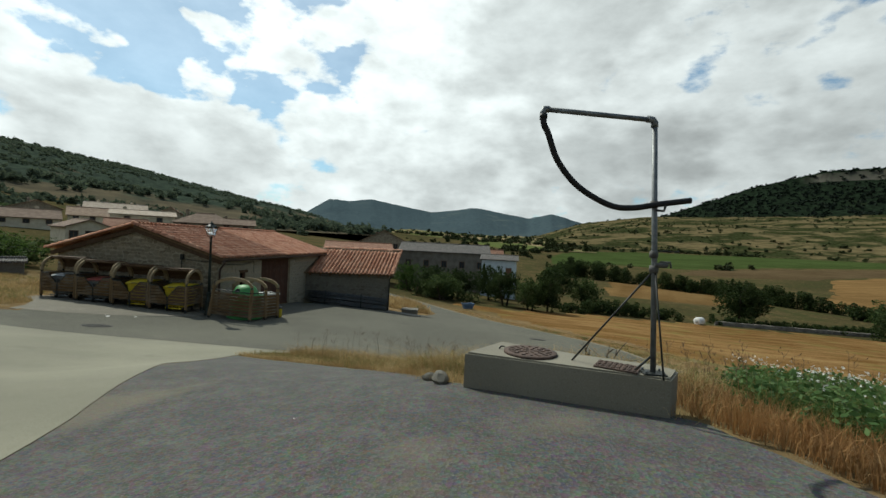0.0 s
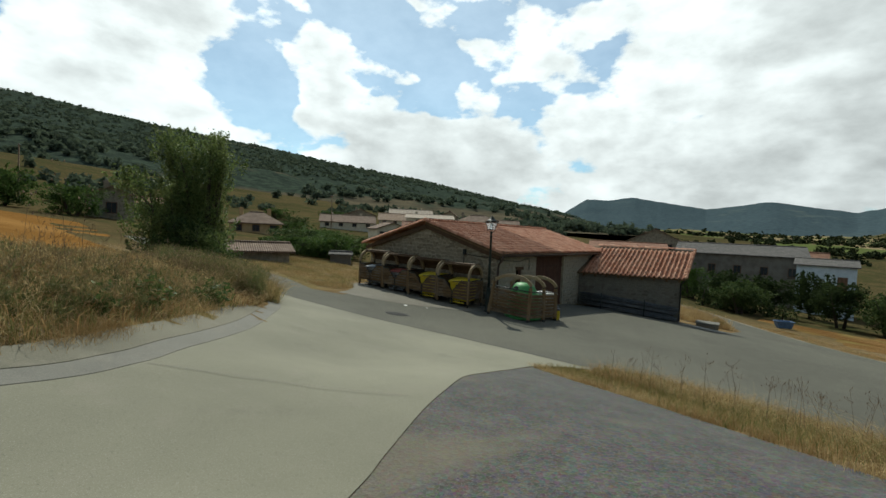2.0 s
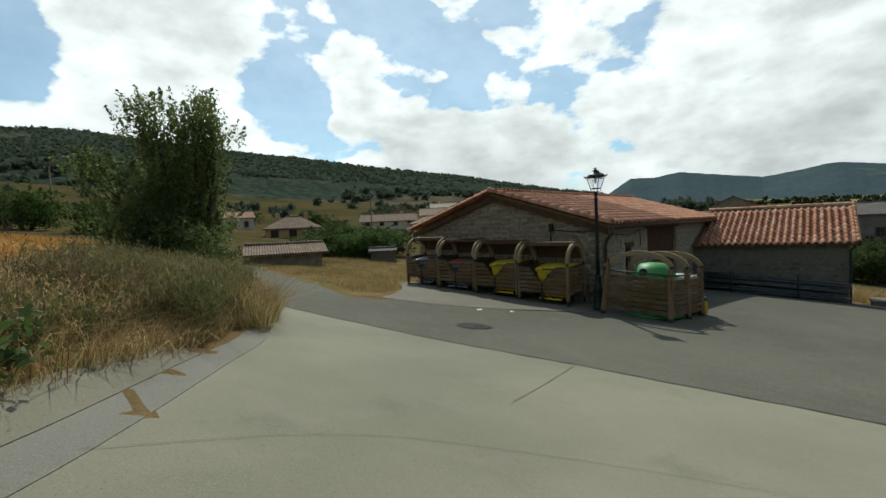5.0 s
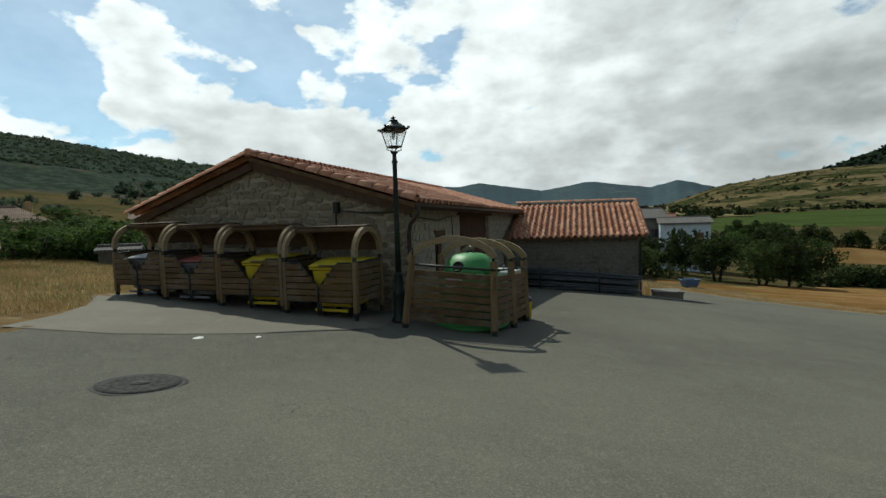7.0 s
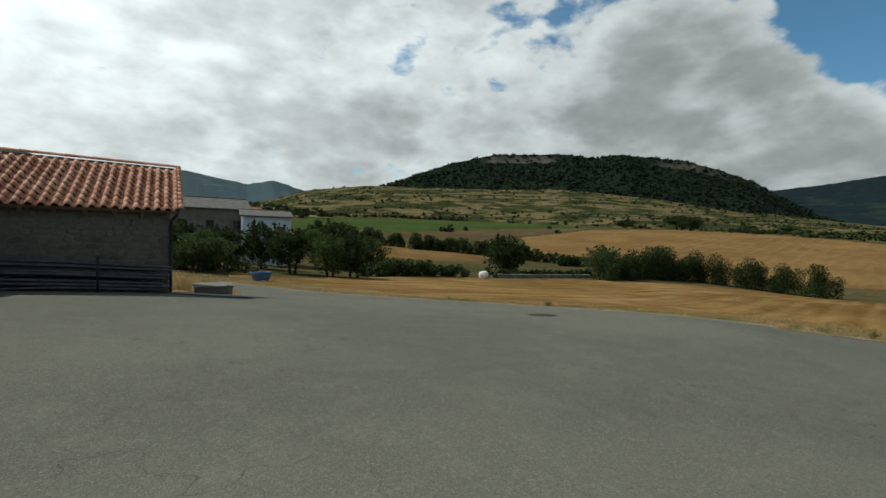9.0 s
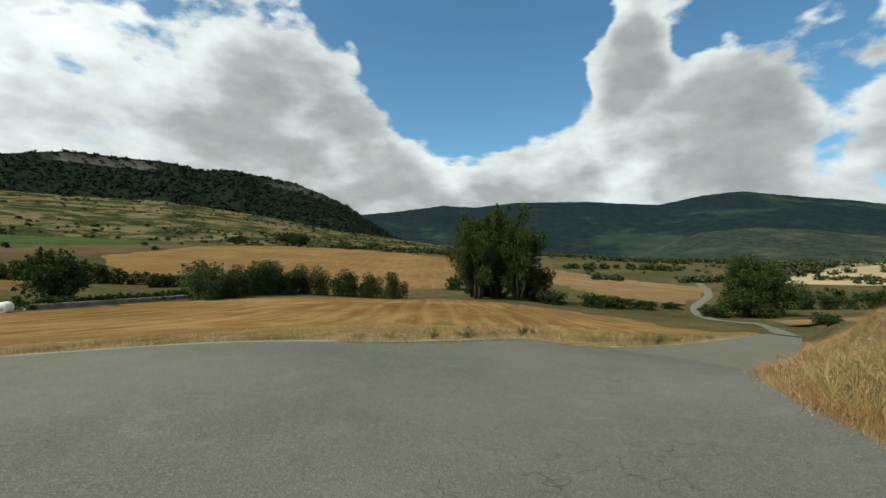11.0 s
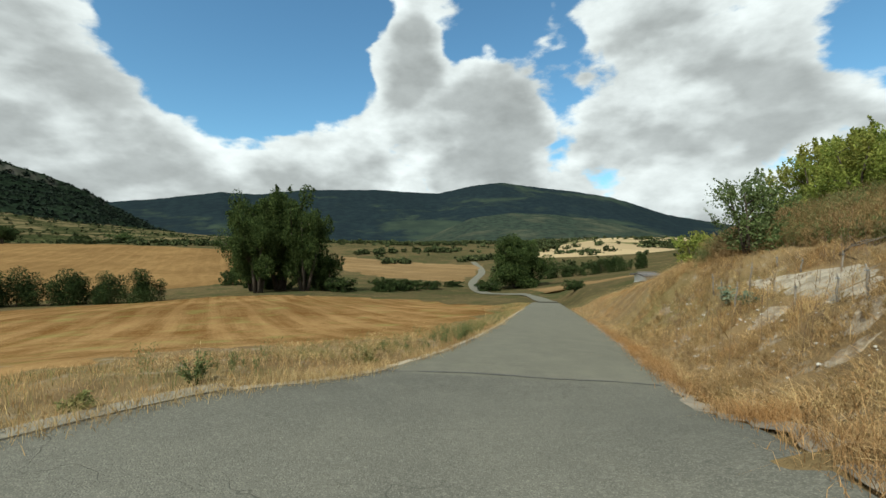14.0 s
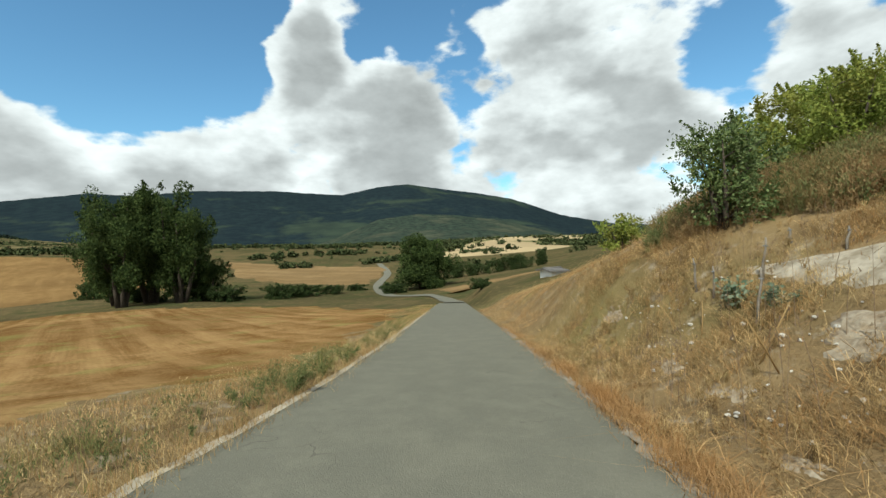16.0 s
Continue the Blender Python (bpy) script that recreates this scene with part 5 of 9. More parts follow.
# ---------------------------------------------------------------- bin shelters
def build_bay(at, label):
    """One bay: bent timber arches at both ends, boarded front with a V, boarded ends."""
    bay = thing("bin_shelter", at, label, "bin shelter", "row of bin shelters")
    wd, dp, post, top = 1.85, 1.12, 1.12, 1.84
    for x in (0.055, wd - 0.055):
        for y in (0.05, dp - 0.05):
            part("post", box(x - 0.045, y - 0.05, 0.09, x + 0.045, y + 0.05, post, None, 0.012), WOOD_Z, bay)
            part("foot", box(x - 0.03, y - 0.035, -0.06, x + 0.03, y + 0.035, 0.10), IRON, bay, "black iron foot")
            part("bracket", box(x - 0.03, y - 0.03, post - 0.02, x + 0.03, y + 0.03, post + 0.12), IRON, bay, "black iron bracket")
        # the bent arch
        bm = bmesh.new()
        r0, r1, n = dp / 2, dp / 2 - 0.11, 18
        zc = top - r0
        zs = post + 0.10
        prof_o = [(0.0, zs)] + [(r0 - r0 * math.cos(math.pi * i / n), zc + r0 * math.sin(math.pi * i / n)) for i in range(n + 1)] + [(dp, zs)]
        prof_i = [(0.11, zs)] + [(r0 - r1 * math.cos(math.pi * i / n), zc + r1 * math.sin(math.pi * i / n)) for i in range(n + 1)] + [(dp - 0.11, zs)]
        ring = []
        for (a, b), (c, d) in zip(prof_o, prof_i):
            ring.append([bm.verts.new((x + s, p, q)) for s, p, q in ((-0.045, a, b), (0.045, a, b), (0.045, c, d), (-0.045, c, d))])
        for a, b in zip(ring, ring[1:]):
            for j in range(4):
                bm.faces.new((a[j], b[j], b[(j + 1) % 4], a[(j + 1) % 4]))
        bm.faces.new(ring[0])
        bm.faces.new(ring[-1][::-1])
        bmesh.ops.recalc_face_normals(bm, faces=bm.faces)
        part("arch", bm, WOOD_ARCH, bay, "bent laminated timber arch")
    # roof boards over the top of the arches, coloured dark for the shade beneath
    for i in range(6):
        q = radians(84 + i * 17)
        c, s = math.cos(q), math.sin(q)
        m = Matrix.Translation((0, dp / 2 - (dp / 2 + 0.012) * c, top - dp / 2 + (dp / 2 + 0.012) * s)) @ Matrix.Rotation(q - math.pi / 2, 4, "X").inverted()
        part("roof_board", box(0.02, -0.082, -0.012, wd - 0.02, 0.082, 0.014, m, 0.004), FASCIA, bay)
    part("top_beam", box(0.1, dp / 2 - 0.20, top - 0.10, wd - 0.1, dp / 2 - 0.12, top - 0.03, None, 0.006), FASCIA, bay, "dark beam along the crown of the arches")
    # front: two leaves whose tops slope down to a V in the middle
    z0, z1, zv = 0.30, 1.10, 0.62
    for sgn in (0, 1):
        leaf = part("front_panel", box(0, 0, 0, 0.001, 0.001, 0.001), IRON, bay, "boarded leaf in a dark iron frame")
        bm = bmesh.new()
        xa, xm = (0.11, wd / 2 - 0.03) if sgn == 0 else (wd - 0.11, wd / 2 + 0.03)
        xc = xa + (xm - xa) * 0.42
        line = [(xa, z0), (xm, z0), (xm, zv), (xc, z1), (xa, z1), (xa, z0)]
        for (ax, az), (bx, bz) in zip(line, line[1:]):
            add_tube(bm, [(ax, 0.02, az), (bx, 0.02, bz)], 0.022, 6)
        add_tube(bm, [(xm, 0.02, z0 + 0.02), (xm, 0.02, 0.02)], 0.022, 6)
        leaf.data.clear_geometry()
        bm.to_mesh(leaf.data)
        bm.free()
        n = 6
        for i in range(n):
            a, b = z0 + (z1 - z0) * i / n, z0 + (z1 - z0) * (i + 1) / n - 0.022
            mid = (a + b) / 2
            xe = xm if mid < zv else xm + (xc - xm) * (mid - zv) / (z1 - zv)
            part("board", box(min(xa, xe), 0.0, a, max(xa, xe), 0.026, b, None, 0.003), WOOD_X, leaf)
    part("back_rail", tube([(0.1, dp - 0.05, post - 0.02), (wd - 0.1, dp - 0.05, post - 0.02)], 0.024, 8), IRON, bay, "black iron rail")
    for i in range(6):
        part("back_board", box(0.1, dp - 0.06, 0.30 + i * 0.135, wd - 0.1, dp - 0.035, 0.41 + i * 0.135), WOOD_X, bay)
    for x in (0.035, wd - 0.06):
        for i in range(6):
            part("end_board", box(x, 0.1, 0.30 + i * 0.135, x + 0.025, dp - 0.1, 0.412 + i * 0.135), WOOD_X, bay)
        part("end_rail", tube([(x + 0.012, 0.08, post - 0.01), (x + 0.012, dp - 0.08, post - 0.01)], 0.02, 8), IRON, bay)
    return bay


SHELTER = [(-18.98 + 1.865 * i, 19.42 - 0.01 * i) for i in range(4)]
bay0 = None
for i, (x, y) in enumerate(SHELTER):
    z = land(x + 0.9, y + 0.3) + 0.05
    m = Matrix.Translation((x, y, z)) @ Matrix.Rotation(radians(0.6), 4, "Z")
    if bay0 is None:
        bay0 = build_bay(m, "brown slatted timber bin shelter with bent arches on a concrete pad")
    else:
        copy_thing(bay0, m)


def build_container(at, body_mat, lid_mat, label):
    """A wheeled refuse container with a sloping lid."""
    bin_ = thing("refuse_container", at, label, "container", "refuse containers")
    bm = bmesh.new()
    lo = [(-0.52, -0.36), (0.52, -0.36), (0.52, 0.36), (-0.52, 0.36)]
    hi = [(-0.64, -0.45), (0.64, -0.45), (0.64, 0.45), (-0.64, 0.45)]
    a, b = [bm.verts.new((x, y, 0.2)) for x, y in lo], [bm.verts.new((x, y, 1.06)) for x, y in hi]
    bm.faces.new(a[::-1])
    bm.faces.new(b)
    for i in range(4):
        bm.faces.new((a[i], a[(i + 1) % 4], b[(i + 1) % 4], b[i]))
    bmesh.ops.bevel(bm, geom=list(bm.edges), offset=0.04, segments=2, affect="EDGES")
    part("body", bm, body_mat, bin_)
    part("rim", box(-0.67, -0.48, 1.04, 0.67, 0.48, 1.09, None, 0.015), body_mat, bin_)
    bm = bmesh.new()
    n = 8
    prev = None
    for i in range(n + 1):
        y = -0.5 + i / n
        h = 1.10 + 0.17 * math.sin(math.pi * (0.12 + 0.88 * i / n) * 0.62)
        row = [bm.verts.new((x, y, h - 0.02 * abs(x))) for x in (-0.68, -0.3, 0.3, 0.68)]
        if prev:
            for j in range(3):
                bm.faces.new((prev[j], prev[j + 1], row[j + 1], row[j])).smooth = True
        prev = row
    lid = part("lid", bm, lid_mat, bin_)
    so = lid.modifiers.new("thickness", "SOLIDIFY")
    so.thickness = 0.03
    part("lid_handle", tube([(-0.3, -0.53, 1.14), (0.3, -0.53, 1.14)], 0.018, 8), DARK_PLASTIC, bin_)
    part("notice", box(-0.16, -0.455, 0.78, 0.16, -0.44, 0.97), DARK_PLASTIC, bin_, "dark notice plate")
    for x in (-0.42, 0.42):
        for y in (-0.26, 0.26):
            part("wheel", lathe([(0.03, -0.03), (0.085, -0.03), (0.095, 0.0), (0.085, 0.03), (0.03, 0.03)], 14, Matrix.Translation((x, y, 0.095)) @ Matrix.Rotation(radians(90), 4, "Y")), RUBBER, bin_)
            part("castor", box(x - 0.04, y - 0.02, 0.08, x + 0.04, y + 0.02, 0.22), IRON, bin_)
    part("pedal_bar", box(-0.5, -0.50, 0.12, 0.5, -0.44, 0.18, None, 0.01), body_mat, bin_)
    return bin_


for (x, y), (bm_, lm_, lb_) in zip(SHELTER, ((GREY_PLASTIC, GREY_PLASTIC, "grey plastic refuse container inside a bin shelter"), (GREY_PLASTIC, RED_PLASTIC, "grey refuse container with a faded red lid"),
                                             (YELLOW_PLASTIC, YELLOW_PLASTIC, "yellow plastic recycling container in a timber shelter"), (YELLOW_PLASTIC, YELLOW_PLASTIC, "yellow plastic recycling container in a timber shelter"))):
    narrow, low = (0.92, 0.86) if bm_ is GREY_PLASTIC else (0.78, 0.94)
    build_container(Matrix.Translation((x + (0.93 if low < 0.9 else 1.16), y + 0.58, land(x + 0.9, y + 0.5) + 0.04)) @ Matrix.Diagonal((narrow, 1, low, 1)) @ Matrix.Rotation(radians(random.Random(int(x * 10)).uniform(-3, 4)), 4, "Z"), bm_, lm_, lb_)


# ---------------------------------------------------------------- the recycling enclosure beside the lamp
def build_enclosure():
    pts = [(-10.55, 19.55), (-8.88, 19.98), (-8.78, 21.1), (-8.72, 22.1)]
    enc = thing("recycling_enclosure", Matrix.Identity(4), "slatted timber recycling enclosure with curved arch beams", "enclosure")
    for i, (x, y) in enumerate(pts):
        g = land(x, y) + 0.012
        a, b = Vector((x, y, g + 0.08)), Vector((x, y, g + 1.40)) + Vector((0.12 if i == 0 else -0.04, 0.16 if i < 2 else 0.02, 0))
        d = (b - a).normalized()
        m = Matrix.Translation(a) @ d.to_track_quat("Z", "Y").to_matrix().to_4x4()
        part("post", box(-0.065, -0.05, 0, 0.065, 0.05, (b - a).length, m, 0.012), WOOD_Z, enc)
        part("foot", box(-0.05, -0.05, -0.09, 0.05, 0.05, 0.02, m), IRON, enc, "black iron foot")
        part("bracket", box(-0.03, -0.03, 1.30, 0.03, 0.03, 1.48, m), IRON, enc, "black iron bracket")
    for i, ((ax, ay), (bx, by)) in enumerate(zip(pts, pts[1:])):
        ga, gb = land(ax, ay) + 0.012, land(bx, by) + 0.012
        panel = part("panel", tube([(ax, ay + 0.1, ga + 1.24), (bx, by + 0.1 * (i == 0), gb + 1.24)], 0.022, 8), IRON, enc, "boarded panel under a black rail")
        n = 7
        for k in range(n):
            z = 0.16 + k * 0.142
            s = 0.13 * z if i == 0 else 0.0
            a, b = Vector((ax + 0.09 * z * (i == 0), ay + s, ga + z)), Vector((bx - 0.03 * z, by + s, gb + z))
            d = b - a
            m = Matrix.Translation(a) @ d.to_track_quat("X", "Z").to_matrix().to_4x4()
            part("board", box(0.05, -0.015, 0, d.length - 0.05, 0.015, 0.118, m, 0.003), WOOD_X, panel)
    # three curved beams across the bays, one behind the other
    for (ax, ay), (bx, by), back in (((-10.5, 19.72), (-8.90, 20.14), False), ((-10.35, 21.0), (-8.80, 21.12), True), ((-10.3, 22.05), (-8.74, 22.12), True)):
        ga, gb = land(ax, ay), land(bx, by)
        bm, ring, nn = bmesh.new(), [], 20
        along = Vector((bx - ax, by - ay, 0)).normalized()
        side = Vector((along.y, -along.x, 0))
        span = math.dist((ax, ay), (bx, by)) / 2
        for k in range(nn + 1):
            q = radians(14 + 152 * k / nn)
            d = along * math.sin(q) * span + Vector((0, 0, 0.62)) * math.cos(q)
            up = side.cross(d.normalized())
            c = Vector(((ax + bx) / 2, (ay + by) / 2, (ga + gb) / 2 + 1.30)) - along * math.cos(q) * span / math.cos(radians(14)) + Vector((0, 0, 0.50 * math.sin(q)))
            ring.append([bm.verts.new(c + side * u * 0.045 + up * v * 0.065) for u, v in ((-1, -1), (1, -1), (1, 1), (-1, 1))])
        for p, q in zip(ring, ring[1:]):
            for j in range(4):
                bm.faces.new((p[j], q[j], q[(j + 1) % 4], p[(j + 1) % 4]))
        bm.faces.new(ring[0])
        bm.faces.new(ring[-1][::-1])
        bmesh.ops.recalc_face_normals(bm, faces=bm.faces)
        part("arch", bm, WOOD_ARCH, enc, "curved laminated beam")
        if back:
            part("post", box(ax - 0.06, ay - 0.05, ga, ax + 0.06, ay + 0.05, ga + 1.46, None, 0.01), WOOD_Z, enc)
    return enc


build_enclosure()


def build_igloo():
    x, y = -9.6, 20.78
    g = land(x, y) + 0.012
    ig = thing("bottle_bank", Matrix.Translation((x, y, g)) @ Matrix.Rotation(radians(-12), 4, "Z") @ Matrix.Diagonal((0.94, 0.94, 0.88, 1)), "bright green moulded bottle bank with a round black mouth", "bottle bank")
    part("base", lathe([(0.60, 0.0), (0.80, 0.02), (0.84, 0.08), (0.80, 0.16), (0.64, 0.19)], 28), GREEN_PLASTIC, ig, "wide green foot")
    part("body", lathe([(0.62, 0.17), (0.70, 0.35), (0.73, 0.75), (0.71, 1.10), (0.62, 1.32)], 10), GREEN_PLASTIC, ig)
    part("cover", lathe([(0.66, 1.28), (0.60, 1.40), (0.50, 1.58), (0.36, 1.70), (0.16, 1.74)], 8, Matrix.Rotation(radians(22.5), 4, "Z")), GREEN_PLASTIC, ig, "faceted green top")
    m = Matrix.Translation((0, -0.53, 1.46)) @ Matrix.Rotation(radians(68), 4, "X")
    part("mouth", lathe([(0.13, -0.04), (0.13, 0.03), (0.10, 0.04), (0.09, -0.03)], 20, m), RUBBER, ig, "round black mouth")
    part("flap", lathe([(0.01, -0.012), (0.10, -0.012), (0.10, 0.0), (0.01, 0.0)], 20, m), DARK_PLASTIC, ig)
    part("notice", box(-0.2, -0.735, 1.02, 0.2, -0.722, 1.22), WHITE_PAINT, ig, "white notice plate")
    for i in range(3):
        part("notice_line", box(-0.16, -0.739, 1.06 + i * 0.05, 0.16 - 0.05 * i, -0.735, 1.08 + i * 0.05), GREY_PLASTIC, ig)
    part("lifting_hook", tube([(-0.08, 0, 1.72), (-0.08, 0, 1.84), (0, 0, 1.90), (0.08, 0, 1.84), (0.08, 0, 1.72)], 0.016, 8), ZINC, ig)


build_igloo()


def build_side_bins():
    x, y = -9.35, 22.15
    g = land(x, y) + 0.012
    a = thing("clothes_bank", Matrix.Translation((x, y, g)) @ Matrix.Rotation(radians(80), 4, "Z") @ Matrix.Diagonal((0.9, 0.9, 0.85, 1)), "pale grey sheet-metal clothes bank in the enclosure", "container")
    part("body", box(-0.5, -0.45, 0.06, 0.5, 0.45, 1.2, None, 0.03), PALE_METAL, a)
    part("hood", box(-0.53, -0.48, 1.2, 0.53, 0.48, 1.34, None, 0.04), PALE_METAL, a)
    part("chute", box(-0.3, -0.52, 0.85, 0.3, -0.45, 1.1, None, 0.02), GREY_PLASTIC, a)
    part("handle", tube([(-0.18, -0.53, 1.0), (-0.18, -0.58, 1.0), (0.18, -0.58, 1.0), (0.18, -0.53, 1.0)], 0.015, 8), ZINC, a)
    for xx in (-0.3, 0.3):
        part("lifting_ring", tube([(xx - 0.05, 0, 1.33), (xx - 0.05, 0, 1.42), (xx + 0.05, 0, 1.42), (xx + 0.05, 0, 1.33)], 0.013, 6), ZINC, a)
    x, y = -8.8, 22.38
    g = land(x, y) + 0.012
    b = thing("oil_bin", Matrix.Translation((x, y, g)), "small yellow bin chained at the enclosure's end", "bin")
    part("body", lathe([(0.13, 0.0), (0.15, 0.05), (0.16, 0.4), (0.16, 0.43)], 16), YELLOW_PLASTIC, b)
    part("lid", lathe([(0.17, 0.43), (0.18, 0.47), (0.12, 0.53), (0.04, 0.55)], 16), DARK_PLASTIC, b, "dark lid")
    part("chain", tube([(-0.18, -0.1, 1.1), (-0.08, -0.22, 0.8), (0.02, -0.26, 0.62), (0.2, -0.24, 0.66)], 0.014, 6), ZINC, b, "bright steel chain")


build_side_bins()


def build_lamp():
    x, y = -10.9, 20.0
    g = land(x, y) + 0.02
    lamp = thing("street_lamp", Matrix.Translation((x, y, g)), "dark green cast-iron street lamp with a four-sided lantern", "street lamp")
    top = 3.07 - g
    h = top - 0.70
    part("base", lathe([(0.17, 0.0), (0.17, 0.06), (0.13, 0.10), (0.12, 0.55), (0.14, 0.60), (0.10, 0.66), (0.085, 0.95), (0.095, 0.98), (0.07, 1.02)], 16), LAMP_GREEN, lamp)
    part("column", lathe([(0.062, 1.0), (0.055, 2.0), (0.045, h - 0.25), (0.06, h - 0.23), (0.06, h - 0.19), (0.043, h - 0.17), (0.04, h - 0.05), (0.075, h - 0.03), (0.075, h)], 14), LAMP_GREEN, lamp)
    for i in range(4):
        q = radians(45 + 90 * i)
        c, s = math.cos(q), math.sin(q)
        part("scroll", tube([(0.04 * c, 0.04 * s, h), (0.15 * c, 0.15 * s, h + 0.03), (0.145 * c, 0.145 * s, h + 0.10)], 0.011, 6), LAMP_GREEN, lamp)
        part("lantern_bar", tube([(0.15 * c, 0.15 * s, h + 0.09), (0.27 * c, 0.27 * s, h + 0.43)], 0.011, 6), LAMP_GREEN, lamp)
        q2 = radians(90 * i)
        c2, s2 = math.cos(q2), math.sin(q2)
        bm = bmesh.new()
        p = [Vector((math.cos(q) * r, math.sin(q) * r, z)) for r, z in ((0.148, h + 0.10), (0.266, h + 0.42))]
        q3 = radians(135 + 90 * i)
        p2 = [Vector((math.cos(q3) * r, math.sin(q3) * r, z)) for r, z in ((0.148, h + 0.10), (0.266, h + 0.42))]
        bm.faces.new([bm.verts.new(v) for v in (p[0], p2[0], p2[1], p[1])])
        pn = part("pane", bm, LANTERN_GLASS, lamp, "clear lantern pane")
        pn.visible_shadow = False
    sq = Matrix.Rotation(radians(45), 4, "Z")
    part("lantern_floor", lathe([(0.15, h + 0.075), (0.16, h + 0.09), (0.15, h + 0.105)], 4), LAMP_GREEN, lamp)
    part("lantern_rim", lathe([(0.28, h + 0.41), (0.34, h + 0.42), (0.34, h + 0.445), (0.28, h + 0.45)], 4), LAMP_GREEN, lamp)
    part("hood", lathe([(0.30, h + 0.44), (0.25, h + 0.49), (0.12, h + 0.57), (0.10, h + 0.60), (0.11, h + 0.615), (0.04, h + 0.64)], 4), LAMP_GREEN, lamp, "stepped four-sided hood")
    for i in range(4):
        q = radians(90 * i)
        part("ear", box(-0.02, -0.012, 0, 0.03, 0.012, 0.035, Matrix.Translation((0.335 * math.cos(q), 0.335 * math.sin(q), h + 0.44)) @ Matrix.Rotation(q, 4, "Z")), LAMP_GREEN, lamp)
    part("finial", lathe([(0.02, h + 0.63), (0.035, h + 0.655), (0.02, h + 0.675), (0.008, h + 0.72)], 10), LAMP_GREEN, lamp)
    part("finial", box(-0.05, -0.008, h + 0.665, 0.05, 0.008, h + 0.685), LAMP_GREEN, lamp)
    part("bulb", lathe([(0.02, h + 0.40), (0.035, h + 0.37), (0.04, h + 0.30), (0.02, h + 0.24)], 12), WHITE_PAINT, lamp, "pale bulb")


build_lamp()


# ---------------------------------------------------------------- covers, litter and stones
LID_IRON = simple("dirty_cast_lid", (0.012, 0.012, 0.011), (0.045, 0.044, 0.04), 16, 0.92, bump=0.004)


def build_manhole(x, y, label):
    g = land(x, y) + 0.014
    nx, ny = land(x + 0.4, y) - land(x - 0.4, y), land(x, y + 0.4) - land(x, y - 0.4)
    up = Vector((-nx / 0.8, -ny / 0.8, 1)).normalized()
    m = Matrix.Translation((x, y, g)) @ up.to_track_quat("Z", "Y").to_matrix().to_4x4()
    mh = thing("manhole_cover", m, label, "manhole cover", "manhole covers")
    part("frame", lathe([(0.31, -0.05), (0.40, -0.05), (0.40, 0.012), (0.31, 0.012)], 36), LID_IRON, mh)
    part("lid", lathe([(0.005, -0.03), (0.30, -0.03), (0.30, 0.008), (0.005, 0.008)], 36), LID_IRON, mh)
    part("collar", lathe([(0.40, -0.05), (0.46, -0.05), (0.47, 0.004), (0.40, 0.006)], 36), TAR, mh, "dark patched asphalt collar")
    for k, (r, n) in enumerate(((0.25, 18), (0.17, 12))):
        for i in range(n):
            q = 2 * math.pi * i / n
            part("stud", box(-0.022, -0.012, 0.006, 0.022, 0.012, 0.015, Matrix.Translation((r * math.cos(q), r * math.sin(q), 0)) @ Matrix.Rotation(q, 4, "Z")), LID_IRON, mh)
    part("boss", lathe([(0.005, 0.0), (0.10, 0.0), (0.10, 0.014), (0.005, 0.014)], 20), LID_IRON, mh, "worn centre plate")


build_manhole(-11.42, 14.98, "round worn cast-iron manhole cover set in asphalt")
build_manhole(4.1, 27.1, "round cast-iron manhole cover in the yard's asphalt")


def pebble(name, x, y, size, material, label, seed, sink=0.3, group="", flat=0.6):
    bm = bmesh.new()
    bmesh.ops.create_icosphere(bm, subdivisions=2, radius=1)
    for q in bm.verts:
        q.co *= 1 + 0.35 * noise.noise(q.co * 1.3 + Vector((seed * 3.7, 0, 0))) + 0.15 * noise.noise(q.co * 3.1 + Vector((seed, 5, 0)))
    bmesh.ops.transform(bm, matrix=Matrix.Rotation(seed * 1.7, 4, "Z") @ Matrix.Diagonal((size, size * 0.75, size * flat, 1)), verts=bm.verts)
    ob = part(name, bm, material)
    ob.location = (x, y, land(x, y) + size * flat * (1 - sink))
    return tagged(ob, label, "stone", group)


